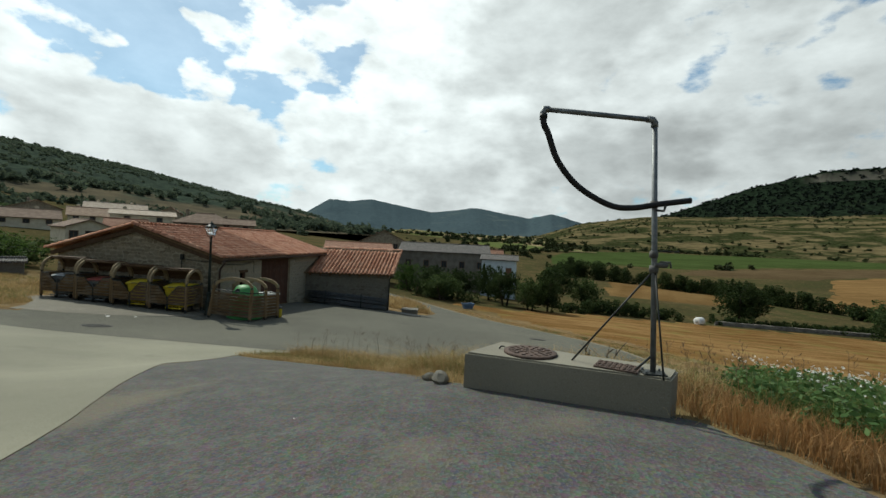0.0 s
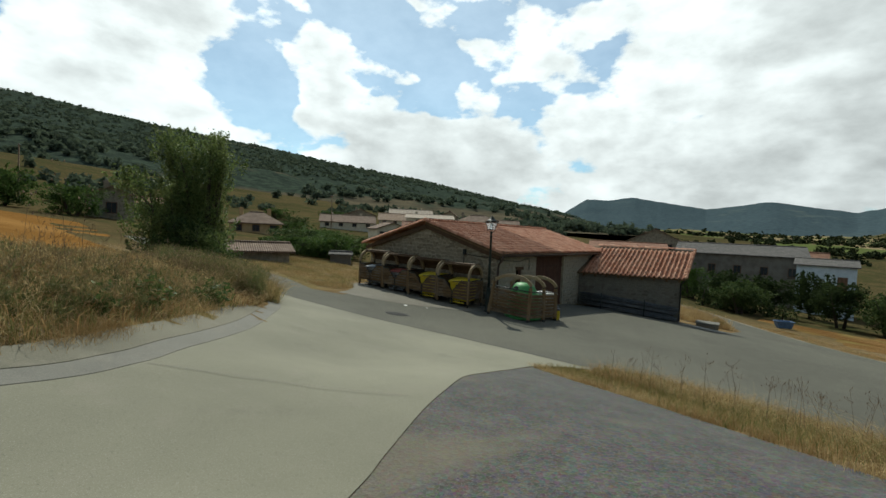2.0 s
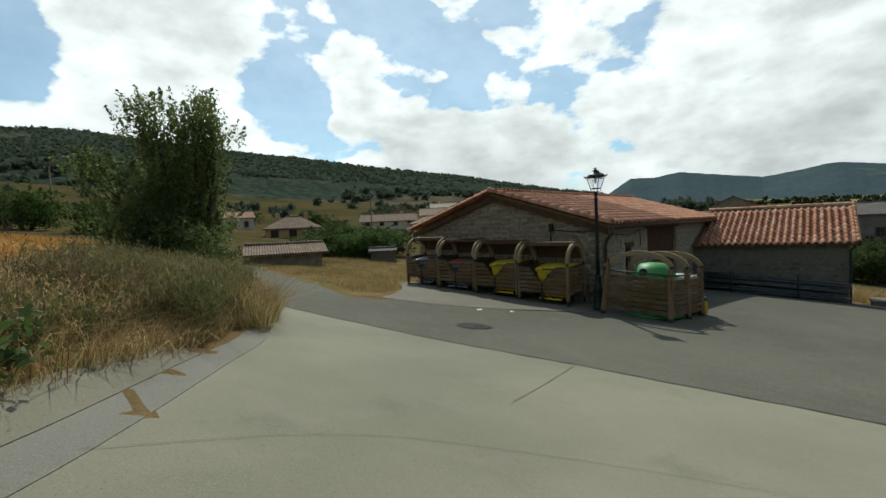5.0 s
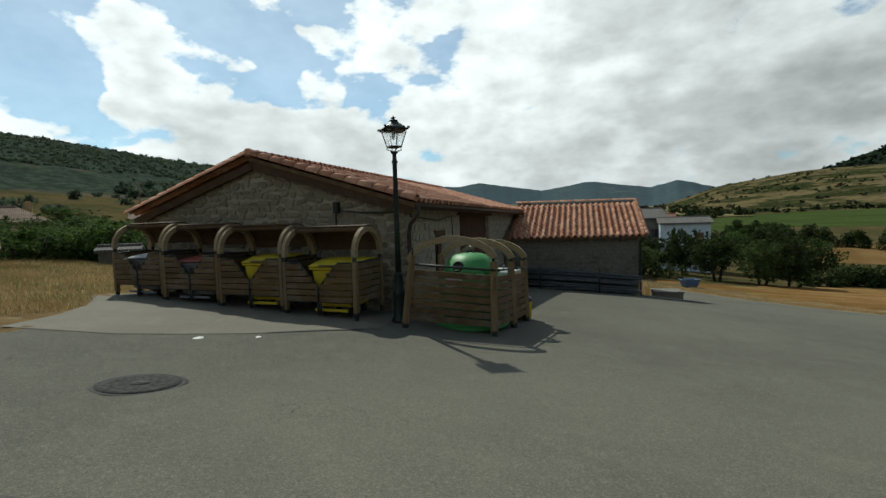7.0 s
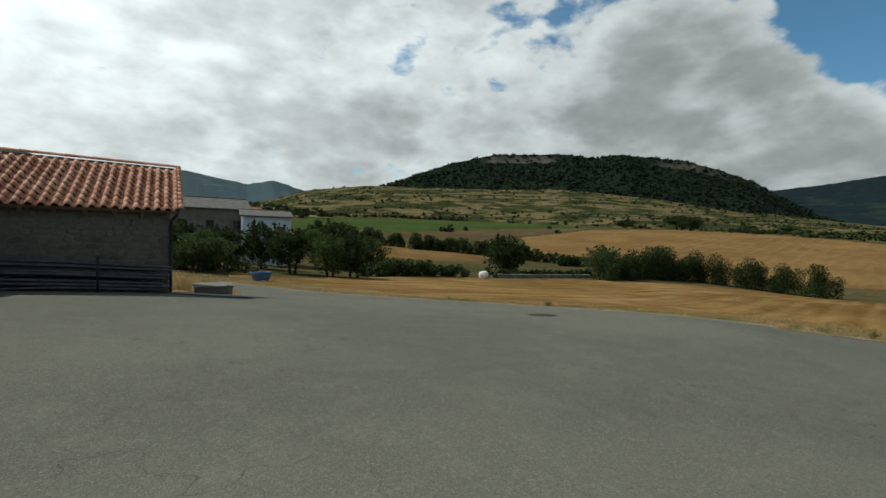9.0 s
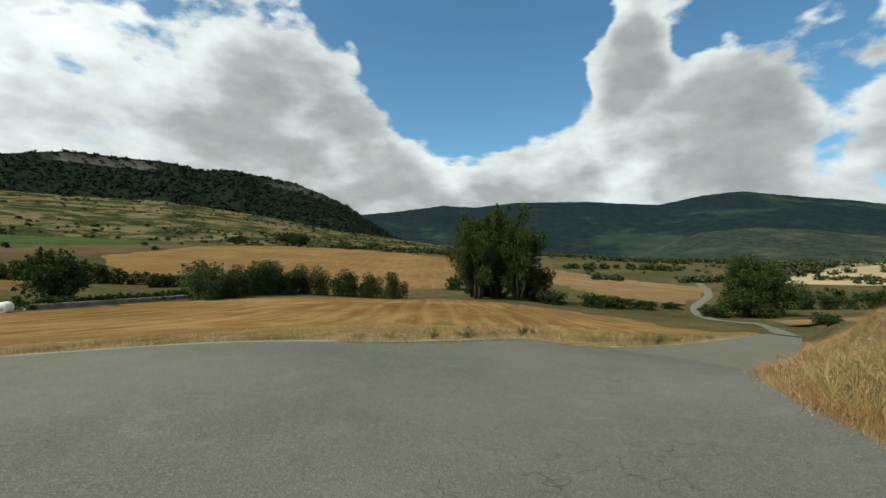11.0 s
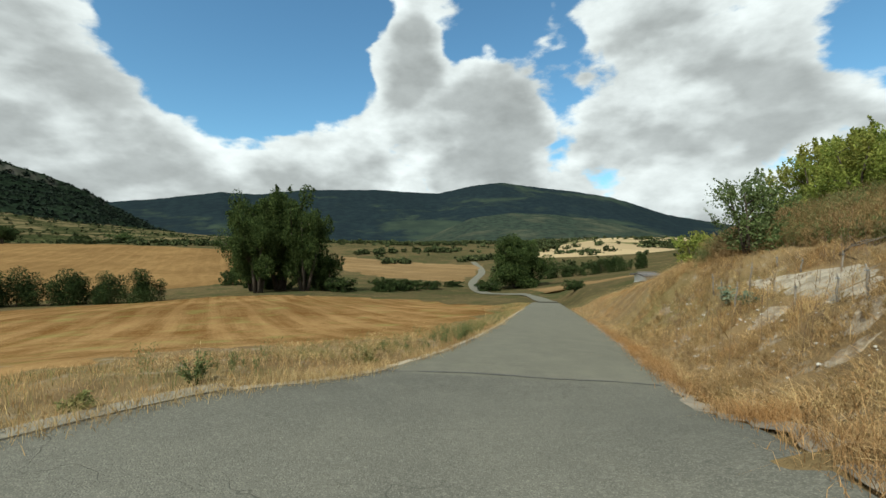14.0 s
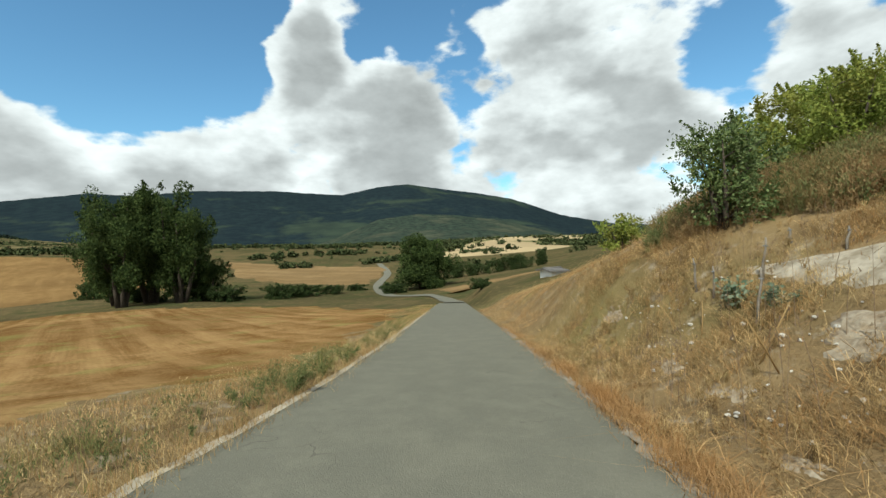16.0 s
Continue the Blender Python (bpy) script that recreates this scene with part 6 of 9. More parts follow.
# the concrete tank top with its covers
def build_tank():
    tank = thing("tank_slab", Matrix.Identity(4), "raised weathered concrete tank slab at the track's edge", "tank slab")
    top = 1.51
    ring = [(1.78, 6.28), (3.69, 5.89), (3.87, 6.24), (3.73, 6.40), (2.98, 6.56), (2.15, 6.95)]
    bm = bmesh.new()
    a, b = [bm.verts.new((x, y, 0.7)) for x, y in ring], [bm.verts.new((x, y, top)) for x, y in ring]
    bm.faces.new(a[::-1])
    bm.faces.new(b)
    n = len(ring)
    for i in range(n):
        bm.faces.new((a[i], a[(i + 1) % n], b[(i + 1) % n], b[i]))
    bmesh.ops.bevel(bm, geom=[e for e in bm.edges if all(q.co.z > 1.4 for q in e.verts)], offset=0.018, segments=2, affect="EDGES")
    part("slab", bm, BLOCK, tank)
    cx, cy = 2.46, 6.46
    cov = part("round_cover", lathe([(0.005, 0.0), (0.28, 0.0), (0.28, 0.022), (0.255, 0.026), (0.005, 0.026)], 36, Matrix.Translation((cx, cy, top))), RUST, tank, "rusty round cast cover")
    for r, k in ((0.20, 16), (0.13, 10), (0.06, 5)):
        for i in range(k):
            q = 2 * math.pi * i / k
            part("stud", box(-0.028, -0.014, 0.022, 0.028, 0.014, 0.034, Matrix.Translation((cx + r * math.cos(q), cy + r * math.sin(q), top)) @ Matrix.Rotation(q, 4, "Z")), RUST, cov)
    part("lifting_eye", tube([(cx - 0.33, cy + 0.10, top), (cx - 0.31, cy + 0.10, top + 0.03), (cx - 0.27, cy + 0.09, top + 0.03)], 0.008, 6), IRON, cov)
    m = Matrix.Translation((3.28, 6.15, top)) @ Matrix.Rotation(radians(-22), 4, "Z")
    hat = part("square_cover", box(-0.20, -0.135, 0.0, 0.20, 0.135, 0.018, m, 0.005), RUST, tank, "rusty rectangular chequered cover")
    for i in range(8):
        for j in range(5):
            part("stud", box(-0.018, -0.008, 0.016, 0.018, 0.008, 0.025, m @ Matrix.Translation((-0.168 + i * 0.048, -0.104 + j * 0.052, 0)) @ Matrix.Rotation(radians(45 if (i + j) % 2 else -45), 4, "Z")), RUST, hat)
    return top


TANK_TOP = build_tank()


def build_standpipe():
    x, y, z, size = 3.575, 6.04, TANK_TOP, 0.69
    sp = thing("water_standpipe", Matrix.Translation((x, y, z)) @ Matrix.Scale(size, 4), "tall galvanised water standpipe with a hanging black hose", "standpipe")
    lean = Vector((-0.15, 0.02, 0))
    h = 3.42
    part("plate", box(-0.15, -0.13, 0.0, 0.15, 0.13, 0.022, None, 0.004), IRON, sp, "dark bolted base plate")
    for a in (-0.11, 0.11):
        for b in (-0.09, 0.09):
            part("bolt", lathe([(0.016, 0.02), (0.016, 0.05), (0.008, 0.055)], 6, Matrix.Translation((a, b, 0))), ZINC, sp)
    part("riser", tube([(0, 0, 0.0), lean * 0.45 + Vector((0, 0, h / 2)), lean + Vector((0, 0, h))], 0.037, 14), ZINC, sp)
    for q, r in ((1.42, 0.056), (1.62, 0.052), (2.30, 0.046)):
        part("coupling", lathe([(r, q - 0.05), (r + 0.006, q), (r, q + 0.05)], 14, Matrix.Translation(lean * (q / h))), CAST, sp)
    tip = Vector((-1.60, -0.42, h + 0.03))
    out = (tip - lean - Vector((0, 0, h))).normalized()
    part("elbow", tube([lean + Vector((0, 0, h - 0.07)), lean + Vector((0, 0, h - 0.01)), lean + out * 0.03 + Vector((0, 0, h + 0.025)), lean + out * 0.11 + Vector((0, 0, h + 0.03))], 0.047, 12), ZINC, sp)
    part("arm", tube([lean + out * 0.03 + Vector((0, 0, h + 0.025)), tip], 0.034, 12), ZINC, sp, "long horizontal pipe arm")
    part("elbow", tube([tip, tip + out * 0.06, tip + out * 0.075 + Vector((0, 0, -0.05)), tip + out * 0.075 + Vector((0, 0, -0.14))], 0.046, 12), ZINC, sp)
    start = tip + out * 0.075 + Vector((0, 0, -0.1))
    end = Vector((0.36, 0.09, 2.37))
    ctrl = [start, start + Vector((0.01, 0.0, -0.12)), Vector((-1.60, -0.41, 3.12)), Vector((-1.45, -0.36, 2.77)), Vector((-1.16, -0.27, 2.46)), Vector((-0.74, -0.15, 2.25)), Vector((-0.42, -0.07, 2.23)), Vector((-0.06, 0.02, 2.30)), end]
    fine = []
    m = len(ctrl)
    for i in range(m - 1):
        a, b, c, d = (ctrl[min(max(i + k, 0), m - 1)] for k in (-1, 0, 1, 2))
        for j in range(8):
            t = j / 8
            fine.append(0.5 * (2 * b + (c - a) * t + (2 * a - 5 * b + 4 * c - d) * t * t + (3 * b - a - 3 * c + d) * t ** 3))
    fine.append(end)
    part("hose", tube([p + Vector((0, -0.08, 0)) for p in fine], 0.040, 12), RUBBER, sp, "thick black rubber hose")
    part("hose_clamp", tube([start + Vector((0, -0.08, 0.01)), start + Vector((0, -0.08, -0.04))], 0.05, 12), IRON, sp)
    part("hose_hook", tube([lean * 0.66 + Vector((0.02, -0.03, 2.22)), lean * 0.66 + Vector((0.10, -0.09, 2.21)), lean * 0.66 + Vector((0.10, -0.14, 2.27))], 0.016, 8), IRON, sp)
    part("valve", lathe([(0.02, -0.09), (0.035, -0.08), (0.035, 0.06), (0.02, 0.09)], 10, Matrix.Translation((0.02, -0.03, 1.48)) @ Matrix.Rotation(radians(90), 4, "Y")), CAST, sp)
    part("valve_lever", box(-0.02, -0.05, 1.66, 0.24, -0.03, 1.68, None, 0.003), IRON, sp)
    part("drain_tap", tube([(0.0, -0.02, 1.52), (0.13, -0.04, 1.52), (0.14, -0.045, 1.45)], 0.016, 8), CAST, sp)
    part("stay", tube([Vector((-1.02, 0.38, 0.0)), Vector((-0.06, 0.01, 1.40))], 0.014, 8), IRON, sp, "thin iron stay rod")
    part("stay", tube([Vector((0.04, -0.31, 0.0)), Vector((-0.05, -0.02, 1.40))], 0.013, 8), IRON, sp)
    part("gusset", tube([Vector((-0.24, 0.0, 0.02)), Vector((-0.03, 0, 0.24))], 0.016, 6), IRON, sp)


build_standpipe()
pebble("field_stone", 1.50, 6.52, 0.13, STONE_GREY, "grey field stone against the tank slab", 1)
pebble("field_stone", 1.36, 6.68, 0.09, STONE_GREY, "grey field stone against the tank slab", 2)
for i, (x, y, s) in enumerate(((-12.9, 16.9, 0.09), (-4.9, 5.3, 0.03), (-12.2, 17.45, 0.06), (0.4, 5.3, 0.02), (3.0, 4.9, 0.02))):
    pebble("litter", x, y, s, WHITE_PAINT, "crumpled scrap of white litter lying on the paving", 10 + i, 0.6, flat=0.25)
# ---------------------------------------------------------------- plants
def leaf_material(name, tones, patch=0.6, scale=0.8, gloss=0.6, through=0.35):
    """Thin leaves or blades: each its own tone, patches in the plan, some light let through."""
    k = Mat(name, gloss)
    v = k.world()
    isl = k.island()
    k.b.inputs["Specular IOR Level"].default_value = 0.1
    c = k.mix(k.ramp(isl, 0.1, 0.9), tones[0], tones[1])
    if len(tones) > 2:
        c = k.mix(k.math("MULTIPLY", k.ramp(k.noise(v, scale, 4, 0.6), 0.42, 0.62), patch), c, tones[2])
    k.color(c)
    tr = k.n.new("ShaderNodeBsdfTranslucent")
    k.l.new(c, tr.inputs["Color"])
    ms = k.n.new("ShaderNodeMixShader")
    ms.inputs[0].default_value = through
    k.l.new(k.b.outputs[0], ms.inputs[1])
    k.l.new(tr.outputs[0], ms.inputs[2])
    k.l.new(ms.outputs[0], k.n["Material Output"].inputs["Surface"])
    return k.m


STRAW = leaf_material("dry_straw_blades", ((0.30, 0.20, 0.085), (0.52, 0.40, 0.20), (0.24, 0.15, 0.06)), 0.7, 0.7, 0.7)
BANK_STRAW = leaf_material("bank_straw_blades", ((0.24, 0.145, 0.06), (0.60, 0.43, 0.205), (0.32, 0.17, 0.062)), 0.7, 1.3, 0.75)
STRAW_BROWN = leaf_material("brown_dry_blades", ((0.22, 0.125, 0.052), (0.42, 0.27, 0.125), (0.30, 0.155, 0.055)), 0.7, 0.6, 0.75)
GRASS = leaf_material("green_grass_blades", ((0.09, 0.115, 0.032), (0.20, 0.20, 0.07), (0.27, 0.21, 0.085)), 0.6, 0.9, 0.6)
HERB_BROWN = leaf_material("dried_herb_stems", ((0.17, 0.125, 0.062), (0.36, 0.27, 0.14), (0.20, 0.165, 0.07)), 0.6, 0.8, 0.75)
HERB_RUST = leaf_material("rusty_herb_stems", ((0.16, 0.10, 0.045), (0.33, 0.23, 0.11), (0.17, 0.13, 0.05)), 0.6, 0.8, 0.75)
HERB_GREEN = leaf_material("olive_herb_leaves", ((0.065, 0.088, 0.030), (0.16, 0.175, 0.066), (0.18, 0.155, 0.065)), 0.6, 0.9, 0.6)
GARDEN_GREEN = leaf_material("bright_tree_leaves", ((0.035, 0.07, 0.016), (0.095, 0.15, 0.035), (0.06, 0.095, 0.025)), 0.5, 0.4, 0.8)
WEED = leaf_material("green_weed_leaves", ((0.045, 0.085, 0.024), (0.10, 0.15, 0.045), (0.12, 0.13, 0.045)), 0.5, 1.2, 0.55)
CROP = leaf_material("garden_crop_leaves", ((0.05, 0.10, 0.028), (0.10, 0.165, 0.05), (0.07, 0.12, 0.04)), 0.5, 1.2, 0.5)
THISTLE = leaf_material("blue_green_leaves", ((0.11, 0.15, 0.095), (0.20, 0.24, 0.16)), 0.0, 1.0, 0.6)
OAK = leaf_material("dark_tree_leaves", ((0.015, 0.028, 0.009), (0.05, 0.072, 0.022), (0.036, 0.05, 0.016)), 0.5, 0.4, 0.85, 0.3)
TALL = leaf_material("tall_tree_leaves", ((0.018, 0.034, 0.010), (0.075, 0.105, 0.030), (0.045, 0.062, 0.018)), 0.5, 0.25, 0.85, 0.4)
POPLAR = leaf_material("mid_green_leaves", ((0.035, 0.062, 0.020), (0.085, 0.118, 0.036), (0.060, 0.08, 0.026)), 0.5, 0.5, 0.8)
WILLOW = leaf_material("grey_green_leaves", ((0.07, 0.11, 0.034), (0.17, 0.215, 0.07), (0.12, 0.135, 0.045)), 0.5, 1.0, 0.5, 0.5)
PLUM = leaf_material("fresh_green_leaves", ((0.11, 0.15, 0.026), (0.26, 0.30, 0.065), (0.25, 0.22, 0.055)), 0.5, 1.0, 0.5, 0.45)
SILVER = leaf_material("silvery_leaves", ((0.06, 0.09, 0.03), (0.24, 0.27, 0.15), (0.08, 0.10, 0.035)), 0.5, 1.5, 0.5)
ALMOND = leaf_material("deep_green_leaves", ((0.05, 0.082, 0.024), (0.17, 0.21, 0.085), (0.085, 0.115, 0.035)), 0.5, 1.5, 0.5)
PETAL = leaf_material("white_petals", ((0.62, 0.62, 0.58), (0.8, 0.8, 0.76)), 0.0, 1.0, 0.6)
BARK = simple("grey_brown_bark", (0.032, 0.025, 0.018), (0.075, 0.06, 0.044), 5, 0.95, bump=0.02, fine=24)
TWIG = simple("dry_stalks", (0.10, 0.065, 0.04), (0.20, 0.14, 0.085), 5, 0.9, bump=0.002)
GREY_WOOD = simple("weathered_grey_post", (0.11, 0.095, 0.075), (0.22, 0.195, 0.16), 5, 0.9, bump=0.006)
CHALK = simple("white_chalky_soil", (0.17, 0.14, 0.095), (0.31, 0.275, 0.21), 3.0, 0.95, bump=0.03, fine=14)


def fast_mesh(name, v, polys, material, parent=None):
    """Mesh from arrays; polys is a list of (faces x corners) index arrays."""
    me = bpy.data.meshes.new(name)
    loops = np.concatenate([p.ravel() for p in polys]).astype(np.int32)
    tot = np.concatenate([np.full(len(p), p.shape[1]) for p in polys])
    me.vertices.add(len(v))
    me.vertices.foreach_set("co", np.asarray(v, np.float32).ravel())
    me.loops.add(len(loops))
    me.loops.foreach_set("vertex_index", loops)
    me.polygons.add(len(tot))
    me.polygons.foreach_set("loop_start", np.concatenate([[0], np.cumsum(tot)[:-1]]).astype(np.int32))
    me.update(calc_edges=True)
    me.validate()
    me.materials.append(material)
    ob = new(name, me)
    if parent is not None:
        ob.parent = parent
    return ob


TERRACE = smooth_line([(15.8, 10.4), (15.3, 10.25), (14.5, 10.15), (13.7, 10.3), (13.0, 10.7), (12.3, 11.5), (11.5, 12.55), (12.2, 12.4), (12.9, 11.95), (13.6, 11.4), (14.3, 11.0), (15.1, 10.75)], 4, True)


def scatter(poly, n, rng, clumps=0, spread=0.25):
    """Places inside an outline, even or gathered in clumps."""
    xs, ys = [p[0] for p in poly], [p[1] for p in poly]
    got = np.zeros((0, 2))
    while len(got) < n:
        m = max(2000, n)
        p = np.c_[rng.uniform(min(xs), max(xs), m), rng.uniform(min(ys), max(ys), m)]
        if clumps:
            c = np.c_[rng.uniform(min(xs), max(xs), clumps), rng.uniform(min(ys), max(ys), clumps)]
            c = c[rng.integers(0, clumps, m)] + rng.normal(0, spread, (m, 2))
            p = np.where(rng.random((m, 1)) < 0.65, c, p)
        ok = inside(poly, p[:, 0], p[:, 1])
        ok &= ~(inside(TERRACE, p[:, 0], p[:, 1]) & (rng.random(m) < 0.8))
        for road in (asphalt_poly, lane_poly, track_poly):
            ok &= ~inside(road, p[:, 0], p[:, 1])
        got = np.r_[got, p[ok]]
    return got[:n]


def blades(p, z, h, w, rng, lean=0.35, bend=0.5):
    """Bent grass blades at places p: five points and two faces each."""
    n = len(p)
    a, b = rng.uniform(0, 2 * math.pi, n), rng.uniform(0, 2 * math.pi, n)
    side = np.c_[np.cos(a), np.sin(a), np.zeros(n)] * (w / 2)[:, None]
    d = np.c_[np.cos(b), np.sin(b), np.zeros(n)]
    ln = np.abs(rng.normal(0, lean, n)) * h
    bd = rng.uniform(0, bend, n) * h
    o = np.c_[p, z - 0.01]
    mid = o + d * (ln * 0.5)[:, None] + np.c_[np.zeros((n, 2)), h * 0.6]
    tip = o + d * (ln + bd)[:, None] + np.c_[np.zeros((n, 2)), h * (1 - 0.25 * bd / np.maximum(h, 1e-6))]
    v = np.stack([o - side, o + side, mid + side * 0.8, mid - side * 0.8, tip], 1).reshape(-1, 3)
    i = np.arange(n)[:, None] * 5
    return v, [i + np.array([[0, 1, 2, 3]]), i + np.array([[3, 2, 4]])], tip


def grass(name, poly, n, h, w, material, label, seed, clumps=0, spread=0.25, lean=0.35, bend=0.5, lift=0.0, gap=None):
    rng = np.random.default_rng(seed)
    p = scatter(poly, n, rng, clumps, spread)
    if gap is not None:
        bare = np.array([noise.fractal(Vector((x * 0.9, y * 0.9, 4.0)), 1.0, 2.0, 3) for x, y in p]) + rng.normal(0, 0.12, n)
        p = p[bare > gap]
        n = len(p)
    hh = rng.uniform(h[0], h[1], n) * rng.uniform(0.6, 1.0, n)
    v, f, _ = blades(p, heights(p[:, 0], p[:, 1]) + lift, hh, rng.uniform(0.6, 1.4, n) * w, rng, lean, bend)
    return tagged(fast_mesh(name, v, f, material), label, "grass", kind="stuff")


def leaf_quads(c, size, rng, flat=0.0):
    """Diamond leaves at points c, turned at random."""
    n = len(c)
    d = rng.normal(0, 1, (n, 3))
    d /= np.linalg.norm(d, axis=1)[:, None]
    e = rng.normal(0, 1, (n, 3))
    e[:, 2] *= 1 - flat
    d[:, 2] *= 1 - flat
    e -= d * (e * d).sum(1)[:, None]
    e /= np.linalg.norm(e, axis=1)[:, None] + 1e-9
    s = (size * rng.uniform(0.6, 1.3, n))[:, None]
    v = np.stack([c - d * s, c + e * s * 0.5 + d * s * 0.1, c + d * s, c - e * s * 0.5 - d * s * 0.1], 1).reshape(-1, 3)
    return v, [np.arange(n * 4).reshape(-1, 4)]


def stalks(name, spots, seed, label, material=None, head=0.012):
    """Tall thin stalks with a small seed head each."""
    rng = np.random.default_rng(seed)
    bm = bmesh.new()
    for x, y, h in spots:
        z = land(x, y)
        dx, dy = rng.normal(0, 0.10, 2) * h
        pts = [(x, y, z - 0.02), (x + dx * 0.3, y + dy * 0.3, z + h * 0.5), (x + dx, y + dy, z + h)]
        add_tube(bm, pts, [0.0035, 0.0025, 0.0012], 4, cap=False)
        for k in range(5):
            t = rng.uniform(0.45, 1.0)
            q = Vector(pts[1]).lerp(Vector(pts[2]), t)
            e = q + Vector((rng.normal(0, 0.07), rng.normal(0, 0.07), rng.uniform(0.02, 0.09)))
            add_tube(bm, [q, e], [0.0016, 0.001], 3, cap=False)
            add_tube(bm, [e, e + Vector((rng.normal(0, 0.01), rng.normal(0, 0.01), 0.035))], [head * 0.5, 0.001], 4, cap=False)
    return tagged(part(name, bm, material or TWIG), label, "weeds", kind="stuff")


# rough ground beside the lane
def beside(line, off):
    """A line moved sideways in plan."""
    out = []
    for i, p in enumerate(line):
        d = (Vector(line[min(i + 1, len(line) - 1)]) - Vector(line[max(i - 1, 0)])).normalized()
        out.append((p[0] - d.y * off, p[1] + d.x * off))
    return out


MOUND = beside(LANE_KERB[1:7], 0.78) + beside(LANE_KERB[7:], 0.42) + [(-15.0, 11.7), (-17, 12.0), (-20, 11), (-19, 7), (-12, 2), (-7, -1), (-5.4, -0.5)]
VERGE = [(-4.3, 12.0), (-3.7, 14.2), (-1.5, 14.8), (2, 15.6), (5.5, 16.15), (8.4, 16.1), (9.0, 9), (4.6, 6.0), (3.95, 6.5), (2.2, 7.05), (1.6, 6.75), (0.35, 8.3), (-1.45, 10.1), (-3.3, 11.5)]
BANK_SIDE = [(8.5, 16.1), (10.35, 15.3), (11.85, 14.68), (12.95, 14.2), (14.15, 13.72), (15.15, 13.24), (17.0, 12.45), (19.5, 11.45), (25.4, 9.2), (40, 3.4), (40, -6), (30, -8), (20, -2), (12, 4), (9, 9)]
FIELD_EDGE = [(8.75, 23.1), (9.95, 21.4), (11.95, 19.65), (14.75, 17.35), (17, 15.95), (21.8, 14.05), (28, 11.55), (41, 6.25), (59, -1.4), (60, 5.5), (45, 9), (32, 13.4), (22, 16.6), (15, 20.4), (12, 23.5), (10, 29), (8, 34), (4, 41), (-2, 50), (-4, 48), (1.6, 40), (4.7, 35), (6.9, 30), (8, 26)]
VILLAGE_SIDE = [(-17.4, 17.9), (-16.9, 16.7), (-17.6, 15.9), (-20, 16.3), (-26, 16.8), (-34, 17.4), (-36, 26), (-20, 25), (-19.4, 19.3)]
GARDEN = [(4.75, 6.75), (4.9, 5.85), (5.4, 5.4), (6.6, 5.05), (8.3, 4.5), (10.2, 6.2), (9.6, 8.6), (7.6, 9.2), (5.4, 8.5)]
NEAR_GARDEN = [(3.95, 7.0), (3.95, 6.1), (4.2, 5.6), (4.6, 4.7), (5.2, 3.6), (7.6, 3.7), (6.6, 5.1), (5.4, 5.5), (4.9, 5.95), (4.8, 6.9), (4.5, 7.8)]

grass("mound_grass", MOUND, 42000, (0.16, 0.5), 0.006, STRAW, "tall dry straw-coloured grass on the mound", 11, 200, 0.28, 1.2, 1.7)
grass("mound_green_grass", MOUND, 36000, (0.12, 0.42), 0.008, GRASS, "green and yellow grass among the dry stems", 12, 90, 0.35)
grass("mound_dead_grass", MOUND, 22000, (0.12, 0.45), 0.009, STRAW_BROWN, "rusty dead grass matted on the mound", 22, 160, 0.35, 0.7, 1.0)
grass("corner_grass", [(-10.7, 10.1), (-12, 11.0), (-15, 11.5), (-18, 11.8), (-18.5, 9.0), (-13, 8.4)], 9000, (0.3, 0.8), 0.008, GRASS, "tall green-yellow grass at the lane corner", 33, 90, 0.3, 0.6, 0.8)
grass("corner_straw", [(-10.7, 10.1), (-12, 11.0), (-15, 11.5), (-18, 11.8), (-18.5, 9.0), (-13, 8.4)], 14000, (0.4, 1.0), 0.010, STRAW, "tall dry straw at the lane corner", 34, 120, 0.3, 0.6, 0.8)
grass("verge_grass", VERGE, 26000, (0.06, 0.24), 0.006, STRAW, "short dry yellow grass on the verge", 13, 200, 0.3)
grass("verge_green_grass", VERGE, 32000, (0.06, 0.24), 0.006, GRASS, "patchy green grass on the verge", 14, 60, 0.6)
grass("bank_grass", BANK_SIDE, 90000, (0.08, 0.34), 0.0045, BANK_STRAW, "dense orange-brown dry grass on the bank", 15, 520, 0.26, 1.5, 1.9, gap=0.06)
grass("bank_brown_grass", BANK_SIDE, 50000, (0.05, 0.24), 0.006, STRAW_BROWN, "flattened rusty dead grass on the bank", 35, 160, 0.4, 1.8, 2.2, gap=-0.2)
grass("bank_straw", BANK_SIDE, 26000, (0.14, 0.40), 0.0032, STRAW, "pale straw stems standing on the bank", 16, 200, 0.22, 0.6, 0.9)
grass("field_edge_grass", FIELD_EDGE, 80000, (0.05, 0.18), 0.0042, BANK_STRAW, "pale dry grass along the field edge", 17, 260, 0.4)
grass("field_edge_green_grass", FIELD_EDGE, 46000, (0.05, 0.18), 0.0045, GRASS, "green tufts along the road edge", 18, 50, 0.3)
grass("village_side_grass", VILLAGE_SIDE, 26000, (0.08, 0.28), 0.009, STRAW, "golden grass beside the bin shelters", 19, 80, 0.4)
grass("village_side_green", VILLAGE_SIDE, 16000, (0.08, 0.28), 0.009, GRASS, "green grass among the straw beside the bin shelters", 40, 70, 0.5)
grass("garden_edge_grass", NEAR_GARDEN, 11000, (0.10, 0.36), 0.008, STRAW_BROWN, "orange dry grass beside the tank slab", 20, 60, 0.25)
grass("garden_grass", GARDEN, 15000, (0.15, 0.5), 0.009, GRASS, "yellow-green grass growing through the crop", 28, 60, 0.3)
